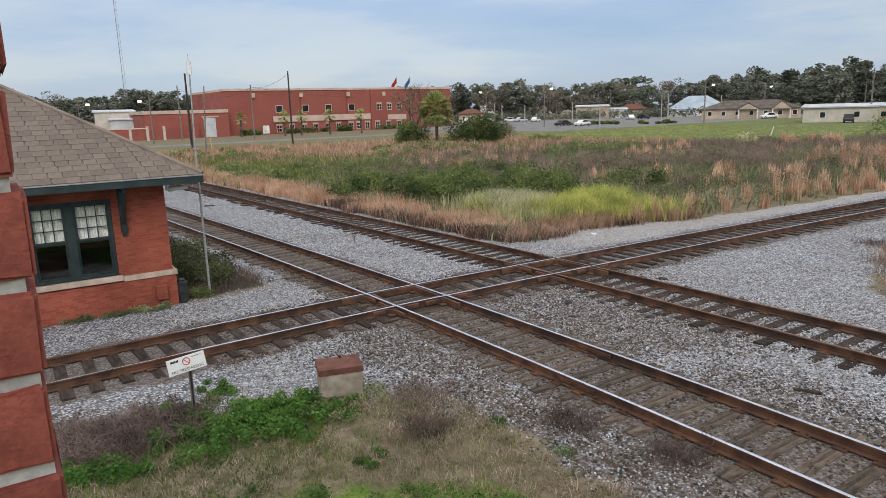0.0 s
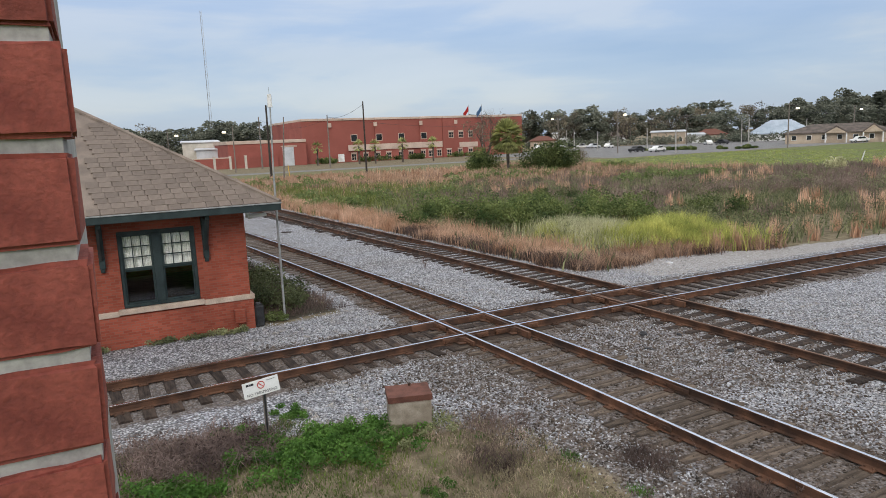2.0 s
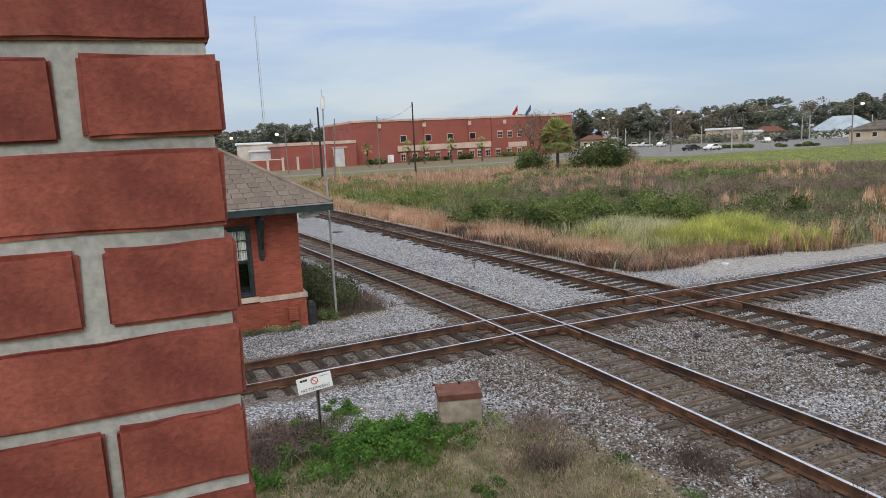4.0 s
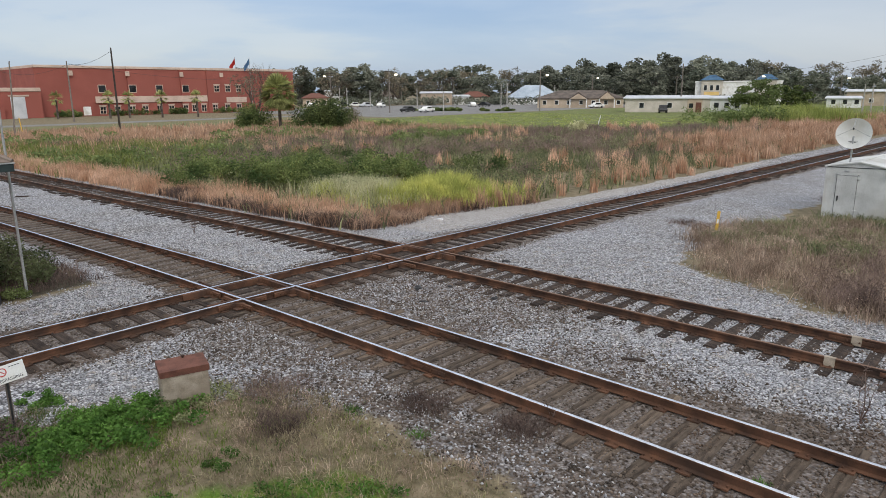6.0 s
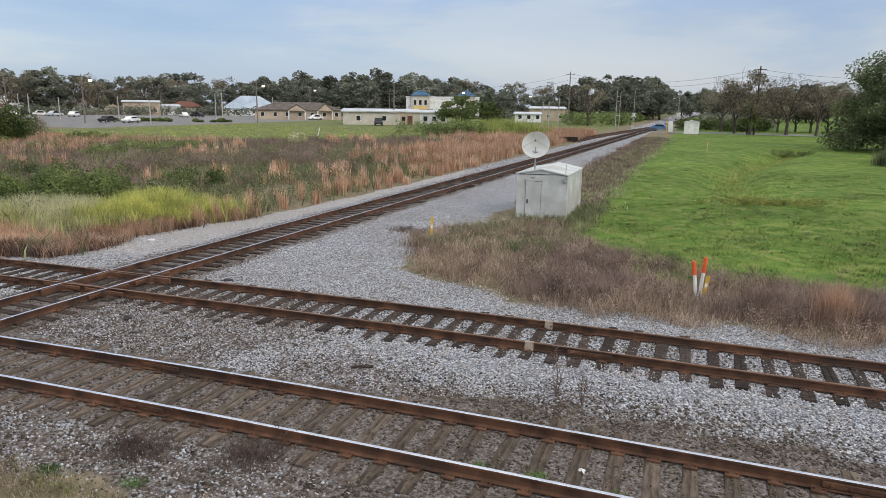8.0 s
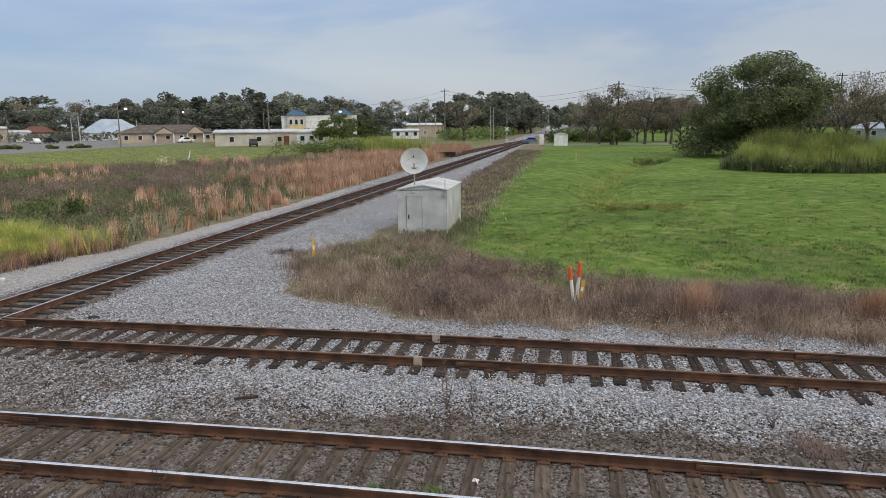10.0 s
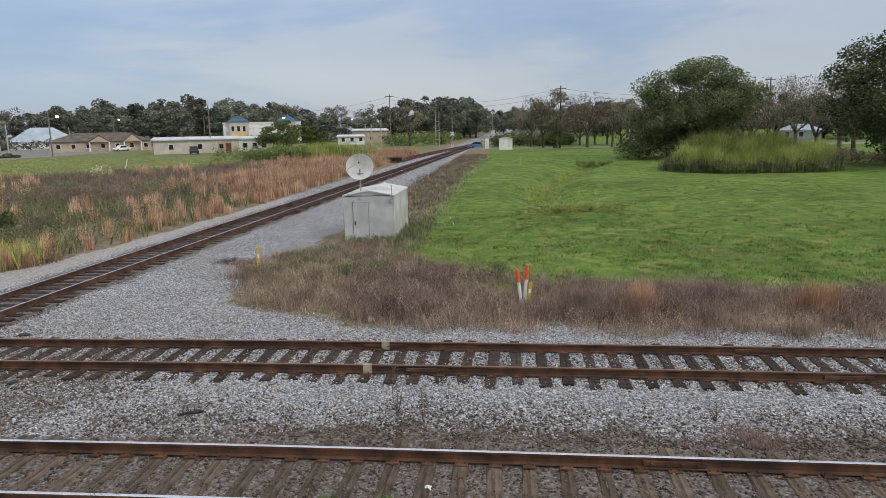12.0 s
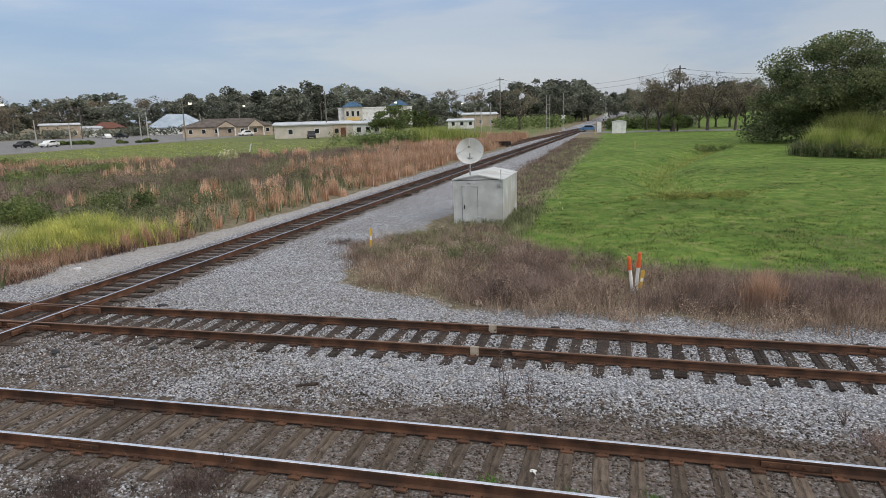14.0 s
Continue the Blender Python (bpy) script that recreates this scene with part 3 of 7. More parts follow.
# ---- the crossing frogs: guard rails, fillers and bolted bars round each pair of crossings ----
def diamond(cx, gx, label):
    d = thing("crossing_diamond", pose(0, 0, 0), label, "rail crossing", "track crossings", "structure")
    cy = float(c3(cx))
    tilt = float(c3(cx + 1) - c3(cx))
    a = 0.7525
    for s in (-1, 1):
        for k, (lo, hi) in enumerate(((-1.55, -0.82), (-0.66, 0.66), (0.82, 1.55))):
            p = part("guard_rail", prism([(-0.033, 0.03), (0.033, 0.03), (0.033, 0.19), (-0.033, 0.19)], lo, hi), M["rust"], d)
            p.matrix_basis = pose(cx, cy, 0, 0, 0, -90 + math.degrees(math.atan(tilt))) @ pose(s * (a - 0.1) if k == 1 else s * (a - 0.115), 0, -0.003)
            p = part("guard_rail", prism([(-0.033, 0.03), (0.033, 0.03), (0.033, 0.19), (-0.033, 0.19)], lo, hi), M["rust"], d)
            p.matrix_basis = pose(cx + s * (a - 0.1), cy, -0.005)
    for sx in (-1, 1):
        for sy in (-1, 1):
            x, y = cx + sx * a, cy + sy * a + tilt * sx * a
            # heavy base casting and the flared corner bars
            part("base_casting", box(x - 0.3, x + 0.3, y - 0.3, y + 0.3, 0.025, 0.06, 0.012), M["rust"], d)
            for ux, uy in ((1, 1), (1, -1), (-1, 1), (-1, -1)):
                bar = bmesh.new()
                pts = [(0.62, 0.085), (0.22, 0.085), (0.085, 0.22), (0.085, 0.62)]
                for (x0, y0), (x1, y1) in zip(pts, pts[1:]):
                    q = box(-0.5, 0.5, -0.028, 0.028, 0.05, 0.165, 0.01)
                    ln = math.hypot(x1 - x0, y1 - y0) + 0.04
                    merge(bar, q, pose((x0 + x1) / 2, (y0 + y1) / 2, 0, 0, 0, math.degrees(math.atan2(y1 - y0, x1 - x0))) @ Matrix.Diagonal((ln, 1, 1, 1)))
                for k in range(4):
                    u = 0.25 + 0.11 * k
                    merge(bar, tube((u, 0.1, 0.11), (u, 0.14, 0.11), 0.02, None, 6))
                    merge(bar, tube((0.1, u, 0.11), (0.14, u, 0.11), 0.02, None, 6))
                p = part("corner_bar", bar, M["rust"], d)
                p.matrix_basis = Matrix.Translation((x, y, 0)) @ Matrix.Diagonal((ux, uy, 1, 1))
            part("frog_insert", box(x - 0.17, x + 0.17, y - 0.17, y + 0.17, 0.06, 0.145, 0.01), M["rust"], d)
    for k in range(4):
        y = cy + (k - 1.5) * 0.62
        part("long_tie", box(cx - 1.75, cx + 1.75, y - 0.13, y + 0.13, -0.1, 0.022 + 0.002 * k, 0.012), M["tie2"], d, "dark oil-stained crossing timber")
    return d


diamond(float(c1(c3(8.5))), c1, "bolted steel crossing of two shiny tracks")
diamond(float(c2(c3(13.5))), c2, "bolted steel crossing of a rusty and a shiny track")


def joint_bar(c, y, side, along=True):
    j = thing("joint_bar", pose(float(c(y)) + side * 0.7525, y, 0), "rusty bolted joint bar on the rail web", "rail joint", "rail joints")
    for s in (-1, 1):
        part("bar", box(s * 0.03 - 0.018, s * 0.03 + 0.018, -0.45, 0.45, 0.06, 0.15, 0.006), M["rust"], j)
        for k in range(4):
            part("bolt", tube((s * 0.04, -0.33 + 0.22 * k, 0.105), (s * 0.085, -0.33 + 0.22 * k, 0.105), 0.02, None, 6), M["rust"], j)


for y0 in (-6.0, 2.2, 18.2, 29.0):
    for s in (-1, 1):
        joint_bar(c2, y0 + 0.6 * s, s)
for y0 in (-3.0, 8.6, 20.5):
    for s in (-1, 1):
        joint_bar(c1, y0 + 0.5 * s, s)
for s, y0 in ((-1, 2.85), (1, 2.75)):
    w = thing("white_painted_joint", pose(float(c2(y0)) + s * 0.7525, y0, 0), "pale painted band over a rusty rail", "rail paint mark", "rail paint marks")
    part("painted_band", prism([(-0.082, 0.034), (-0.082, 0.05), (-0.05, 0.16), (-0.044, 0.206), (0.044, 0.206), (0.05, 0.16), (0.082, 0.05), (0.082, 0.034)], -0.09, 0.09), M["concrete"], w)


# ---- brickwork as a material, for walls too far off to pick bricks apart ----
def brickwork(name, a, b, mortar_col, scale=1.0):
    m = bpy.data.materials.new(name)
    m.use_nodes = True
    n, l = m.node_tree.nodes, m.node_tree.links
    co, sp, cb = n.new("ShaderNodeTexCoord"), n.new("ShaderNodeSeparateXYZ"), n.new("ShaderNodeCombineXYZ")
    l.new(co.outputs["Object"], sp.inputs[0])
    ad = n.new("ShaderNodeMath")
    l.new(sp.outputs[0], ad.inputs[0])
    l.new(sp.outputs[1], ad.inputs[1])
    l.new(ad.outputs[0], cb.inputs[0])
    l.new(sp.outputs[2], cb.inputs[1])
    bt = n.new("ShaderNodeTexBrick")
    bt.inputs["Scale"].default_value = 1.0
    bt.inputs["Brick Width"].default_value, bt.inputs["Row Height"].default_value = 0.205 * scale, 0.067 * scale
    bt.inputs["Mortar Size"].default_value = 0.005 * scale
    bt.inputs["Color1"].default_value, bt.inputs["Color2"].default_value, bt.inputs["Mortar"].default_value = (*a, 1), (*b, 1), (*mortar_col, 1)
    l.new(cb.outputs[0], bt.inputs["Vector"])
    no = n.new("ShaderNodeTexNoise")
    no.inputs["Scale"].default_value, no.inputs["Detail"].default_value = 0.9, 7
    l.new(co.outputs["Object"], no.inputs["Vector"])
    mx = n.new("ShaderNodeMix")
    mx.data_type, mx.blend_type = "RGBA", "OVERLAY"
    mx.inputs["Factor"].default_value = 0.55
    l.new(bt.outputs["Color"], mx.inputs["A"])
    l.new(no.outputs["Fac"], mx.inputs["B"])
    p = n["Principled BSDF"]
    p.inputs["Roughness"].default_value, p.inputs["Specular IOR Level"].default_value = 0.9, 0.2
    l.new(mx.outputs["Result"], p.inputs["Base Color"])
    bp = n.new("ShaderNodeBump")
    bp.inputs["Strength"].default_value, bp.inputs["Distance"].default_value, bp.invert = 0.6, 0.008, True
    l.new(bt.outputs["Fac"], bp.inputs["Height"])
    l.new(bp.outputs[0], p.inputs["Normal"])
    return m


M["depot_brick"] = brickwork("depot_brickwork", (0.26, 0.06, 0.036), (0.35, 0.095, 0.06), (0.24, 0.115, 0.085))


# ---- the brick depot ----
def depot():
    X1, Y0, TOP, XL, YB = 3.42, 18.65, 3.42, -10.0, 27.0
    h = thing("brick_depot", pose(0, 0, 0), "red brick railway depot with a brown shingled hip roof", "building")
    wx0, wx1, wz0, wz1 = 0.26, 2.12, 1.02, 3.0
    for n, q in (("wall", box(XL, wx0, Y0, Y0 + 0.35, 0, TOP)), ("wall", box(wx1, X1, Y0, Y0 + 0.35, 0, TOP)), ("wall", box(wx0, wx1, Y0, Y0 + 0.35, 0, wz0)),
                 ("wall", box(wx0, wx1, Y0, Y0 + 0.35, wz1, TOP)), ("wall", box(X1 - 0.35, X1, Y0 + 0.35, YB, 0, TOP)), ("wall", box(XL, X1, YB, YB + 0.35, 0, TOP)), ("wall", box(XL, XL + 0.35, Y0 + 0.35, YB, 0, TOP))):
        part(n, q, M["depot_brick"], h)
    part("plinth", box(XL, X1 + 0.06, Y0 - 0.06, Y0, 0, 0.84), M["depot_brick"], h)
    part("plinth", box(X1, X1 + 0.06, Y0, YB, 0, 0.84), M["depot_brick"], h)
    part("stone_band", box(2.2, X1 + 0.1, Y0 - 0.1, Y0 - 0.002, 0.845, 0.985, 0.012), M["limestone"], h, "pale limestone water table")
    part("stone_band", box(X1 + 0.002, X1 + 0.1, Y0, YB, 0.845, 0.985, 0.012), M["limestone"], h)
    part("stone_band", box(XL, 0.12, Y0 - 0.1, Y0 - 0.002, 0.845, 0.985, 0.012), M["limestone"], h)
    part("window_sill", box(0.12, 2.2, Y0 - 0.13, Y0 + 0.1, 0.88, 1.02, 0.015), M["limestone"], h, "pale limestone sill")
    # the two sash windows in one dark green frame
    w = part("window", box(1.06, 1.28, Y0 + 0.06, Y0 + 0.16, wz0, wz1, 0.01), M["green"], h, "dark green double sash window with white blinds")
    for q in (box(wx0, wx0 + 0.08, Y0 + 0.05, Y0 + 0.17, wz0, wz1, 0.008), box(wx1 - 0.08, wx1, Y0 + 0.05, Y0 + 0.17, wz0, wz1, 0.008),
              box(wx0, wx1, Y0 + 0.045, Y0 + 0.172, wz1 - 0.1, wz1, 0.008), box(wx0, wx1, Y0 + 0.045, Y0 + 0.172, wz0, wz0 + 0.07, 0.008)):
        part("frame", q, M["green"], w)
    for x0, x1 in ((wx0 + 0.08, 1.06), (1.28, wx1 - 0.08)):
        mid = 1.99
        for z0, z1, yy in ((wz0 + 0.07, mid, 0.125), (mid, wz1 - 0.1, 0.09)):
            fr = bmesh.new()
            for q in ((x0, x0 + 0.045, z0, z1), (x1 - 0.045, x1, z0, z1), (x0 + 0.045, x1 - 0.045, z0, z0 + 0.055), (x0 + 0.045, x1 - 0.045, z1 - 0.045, z1)):
                box(q[0], q[1], Y0 + yy, Y0 + yy + 0.04, q[2], q[3], 0.004, fr)
            part("sash", fr, M["green"], w)
            pane = part("pane", box(x0 + 0.04, x1 - 0.04, Y0 + yy + 0.018, Y0 + yy + 0.023, z0 + 0.04, z1 - 0.04), GLASS, w)
            pane.visible_shadow = False
        for k in (1, 2):
            x = x0 + 0.045 + (x1 - x0 - 0.09) * k / 3
            part("muntin", box(x - 0.011, x + 0.011, Y0 + 0.088, Y0 + 0.128, mid + 0.05, wz1 - 0.14), M["green"], w)
            z = mid + 0.05 + (wz1 - 0.14 - mid - 0.05) * k / 3
            part("muntin", box(x0 + 0.045, x1 - 0.045, Y0 + 0.0865, Y0 + 0.1265, z - 0.011, z + 0.011), M["green"], w)
        folds = [(x0 + (x1 - x0) * i / 40, 0.2 + 0.012 * math.sin(i * 1.9) + 0.006 * math.sin(i * 0.7)) for i in range(41)]
        bl = bmesh.new()
        row = [[bl.verts.new((x, Y0 + y, z)) for x, y in folds] for z in (mid - 0.03, wz1 - 0.05)]
        row2 = [[bl.verts.new((x, Y0 + y + 0.006, z)) for x, y in folds] for z in (mid - 0.03, wz1 - 0.05)]
        for i in range(40):
            bl.faces.new((row[0][i], row[0][i + 1], row[1][i + 1], row[1][i]))
            bl.faces.new((row2[1][i], row2[1][i + 1], row2[0][i + 1], row2[0][i]))
        part("blind", bl, M["curtain"], w, "white gathered window blind")
    # dim room behind
    part("room_floor", box(XL + 0.4, X1 - 0.4, Y0 + 0.36, YB - 0.02, 0.3, 0.4), M["tie"], h)
    part("room_ceiling", box(XL + 0.36, X1 - 0.36, Y0 + 0.36, YB - 0.02, 3.3, 3.4), M["white"], h)
    # brackets under the eaves
    for x in (-0.12, 2.36):
        br = part("bracket", box(x - 0.07, x + 0.07, Y0 - 0.12, Y0 - 0.002, 2.12, 3.2, 0.012), M["green"], h, "dark green timber eaves bracket")
        arm = prism([(x - 0.05, 3.2), (x + 0.05, 3.2), (x + 0.05, 3.36), (x - 0.05, 3.36)], Y0 - 0.85, Y0 - 0.002)
        part("arm", arm, M["green"], br)
        part("strut", tube((x, Y0 - 0.1, 2.35), (x, Y0 - 0.8, 3.22), 0.055, 0.055, 4), M["green"], br)
        part("foot", box(x - 0.05, x + 0.05, Y0 - 0.1, Y0 - 0.004, 2.02, 2.118, 0.012), M["green"], br)
    # roof: hipped, with a dark green fascia and a thin pale drip edge
    EX, EY, EZ, SL = 4.2, 17.68, 3.52, 0.59
    RY = 22.8
    run = RY - EY
    RZ = EZ + SL * run
    rb = bmesh.new()
    xs = (XL - 0.8, EX)
    v = [rb.verts.new(p) for p in ((xs[0], EY, EZ), (EX, EY, EZ), (EX, 2 * RY - EY, EZ), (xs[0], 2 * RY - EY, EZ), (xs[0] + run, RY, RZ), (EX - run, RY, RZ))]
    lo = [rb.verts.new((p.co.x, p.co.y, p.co.z - 0.05)) for p in v[:4]]
    for f in ((0, 1, 5, 4), (1, 2, 5), (2, 3, 4, 5), (3, 0, 4)):
        rb.faces.new([v[i] for i in f])
    for i in range(4):
        rb.faces.new((v[i], lo[i], lo[(i + 1) % 4], v[(i + 1) % 4]))
    rb.faces.new(lo[::-1])
    bmesh.ops.recalc_face_normals(rb, faces=rb.faces[:])
    roof = part("roof", rb, M["shingle"], h, "brown asphalt shingle hip roof")
    part("fascia", box(xs[0], EX + 0.02, EY - 0.03, EY - 0.002, EZ - 0.2, EZ - 0.03, 0.006), M["green"], h, "dark green painted fascia")
    part("fascia", box(EX + 0.002, EX + 0.03, EY, 2 * RY - EY, EZ - 0.2, EZ - 0.03, 0.006), M["green"], h)
    part("drip_edge", box(xs[0], EX + 0.04, EY - 0.05, EY + 0.04, EZ - 0.026, EZ + 0.006, 0.004), M["galv"], h)
    part("soffit", box(xs[0] + 0.03, EX - 0.01, EY + 0.01, Y0 - 0.002, EZ - 0.12, EZ - 0.08), M["green"], h)
    # shingle tabs, course by course, on the slope towards the tracks
    r = random.Random(5)
    tabs = []
    for k in range(4):
        t = bmesh.new()
        w2, o = 0.148, [r.uniform(-0.008, 0.008) for _ in range(4)]
        box(-w2 + o[0], w2 + o[1], o[2] - 0.01, 0.27, 0.0, 0.026 + 0.008 * r.random(), 0.003, t)
        me = bpy.data.meshes.new("shingle")
        t.to_mesh(me)
        t.free()
        me.materials.append(M["shingle"])
        tabs.append(me)
    ang = math.degrees(math.atan(SL))
    step = 0.235
    for i in range(19):
        s = i * step
        y, z = EY + s * math.cos(radians(ang)), EZ + s * math.sin(radians(ang))
        right = EX - (y - EY)
        x = right - 0.18 - (0.15 if i % 2 else 0.0)
        while x > -1.0 - 0.02 * i and x > 0.02 * y - 0.55:
            ob = link("shingle", r.choice(tabs), None, roof)
            ob.matrix_basis = pose(x + r.uniform(-0.01, 0.01), y, z + 0.006, ang - 2.2 + r.uniform(-0.4, 0.4), 0, r.uniform(-0.6, 0.6))
            x -= 0.3
    hip = part("hip_cap", tube((EX, EY, EZ + 0.02), (EX - run, RY, RZ + 0.02), 0.07, 0.07, 6), M["shingle"], h)
    # small things on the wall
    lamp = part("eaves_lamp", tube((3.5, 18.5, 3.12), (4.0, 18.5, 3.16), 0.07, 0.05, 10), M["white"], h, "white tubular lamp under the eaves")
    part("bracket_plate", box(3.44, 3.54, 18.46, 18.54, 3.1, 3.3, 0.01), M["white"], lamp)
    part("junction_box", box(2.93, 3.22, Y0 - 0.17, Y0 - 0.062, 0.22, 0.62, 0.02), M["depot_brick"], h)
    return h


GLASS = bpy.data.materials.new("window_glass")
GLASS.use_nodes = True
_p = GLASS.node_tree.nodes["Principled BSDF"]
_p.inputs["Transmission Weight"].default_value, _p.inputs["Roughness"].default_value, _p.inputs["IOR"].default_value = 1.0, 0.01, 1.45
_p.inputs["Base Color"].default_value = (0.93, 0.95, 0.95, 1)
depot()
cab = thing("stub_bollard", pose(3.62, 18.72, 0), "dark grey rounded bollard beside the depot corner", "bollard")
part("shaft", box(-0.13, 0.13, -0.13, 0.13, 0, 0.62, 0.05), M["dark"], cab)
part("cap", box(-0.1, 0.1, -0.1, 0.1, 0.6, 0.68, 0.045), M["dark"], cab)

mast = thing("antenna_mast", pose(4.41, 19.03, 0), "thin galvanised mast with a white antenna on top", "mast")
part("pole", tube((0, 0, 0), (0, 0, 4.1), 0.035, 0.03), M["galv"], mast)
part("upper_pole", tube((0, 0, 4.1), (0.05, 0, 6.15), 0.024, 0.02), M["galv"], mast)
part("antenna", tube((0.05, 0, 6.05), (0.05, 0, 6.4), 0.07, 0.06, 12), M["white"], mast, "white cylindrical antenna")
part("whip", tube((0.05, 0, 6.38), (0.05, 0, 6.6), 0.008, 0.005, 5), M["galv"], mast)
part("base_flange", tube((0, 0, 0), (0, 0, 0.05), 0.1, 0.08), M["galv"], mast)


# ---- the sign, the concrete box ----
def letters(text, size, mat, parent, m, name="lettering"):
    cu = bpy.data.curves.new(name, "FONT")
    cu.body, cu.size, cu.extrude, cu.align_x, cu.align_y = text, size, 0.0008, "CENTER", "CENTER"
    tmp = bpy.data.objects.new("t", cu)
    scene.collection.objects.link(tmp)
    bpy.context.view_layer.update()
    me = bpy.data.meshes.new_from_object(tmp.evaluated_get(bpy.context.evaluated_depsgraph_get()))
    bpy.data.objects.remove(tmp)
    me.materials.clear()
    me.materials.append(mat)
    ob = link(name, me, None, parent)
    ob.matrix_basis = m
    return ob


M["ink"] = surf("black_ink", (0.012, 0.012, 0.014), (0.03, 0.03, 0.034), 9, 0.6, 0, 0, 40, None, 0)
M["red"] = surf("red_ink", (0.45, 0.03, 0.025), (0.55, 0.05, 0.04), 9, 0.6, 0, 0, 40, None, 0)
sign = thing("no_trespassing_sign", pose(2.13, 11.14, 0, 0, 0, 6), "white metal warning sign on a thin steel post", "sign")
part("post", prism([(-0.03, 0), (-0.03, 0.84), (0.03, 0.84), (0.03, 0)], 0.0, 0.012), M["pole"], sign)
part("post_rib", prism([(-0.012, 0), (-0.012, 0.83), (0.012, 0.83), (0.012, 0)], -0.018, -0.001), M["dark"], sign)
plate = part("plate", box(-0.31, 0.31, -0.034, -0.026, -0.135, 0.135, 0.003), M["white"], sign, "white sign plate with black and red marks")
plate.matrix_basis = pose(-0.05, 0, 0.97, -12, -4, 0)
face = pose(0, -0.0352, 0, 90)
letters("NO TRESPASSING", 0.066, M["ink"], plate, face @ pose(0, -0.088, 0))
for k, (a, b) in enumerate(((-0.25, -0.205), (-0.2, -0.165), (-0.16, -0.12))):
    part("maker_mark", box(a, b, -0.0365, -0.0345, 0.065, 0.1), M["ink"], plate)
ring = bmesh.new()
for k in range(20):
    a0, a1 = k * math.tau / 20, (k + 1.05) * math.tau / 20
    merge(ring, tube((0.058 * math.cos(a0), -0.0355, 0.04 + 0.058 * math.sin(a0)), (0.058 * math.cos(a1), -0.0355, 0.04 + 0.058 * math.sin(a1)), 0.0075, None, 5))
merge(ring, tube((-0.04, -0.0355, 0.08), (0.04, -0.0355, 0.0), 0.007, None, 5))
part("prohibition_ring", ring, M["red"], plate)
for k in range(4):
    part("small_print", box(0.1 + 0.04 * k, 0.13 + 0.04 * k, -0.0362, -0.0346, 0.085, 0.095), M["ink"], plate)

cbox = thing("concrete_box", pose(4.46, 10.38, 0, 0, 0, -17), "weathered concrete box with a rust-red steel lid", "concrete box")
cb = box(-0.37, 0.37, -0.28, 0.28, -0.05, 0.55, 0.02)
part("body", cb, M["concrete"], cbox)
part("lid", prism([(-0.385, 0.552), (-0.385, 0.655), (0.385, 0.655), (0.385, 0.552)], -0.3, 0.3), M["rustplate"], cbox, "rust-red steel lid")
part("lifting_ring", tube((0.05, 0.22, 0.65), (0.05, 0.22, 0.7), 0.02, 0.03), M["rust"], cbox)
part("plug", tube((-0.02, -0.284, 0.3), (-0.02, -0.296, 0.3), 0.03, None, 8), M["concrete"], cbox)


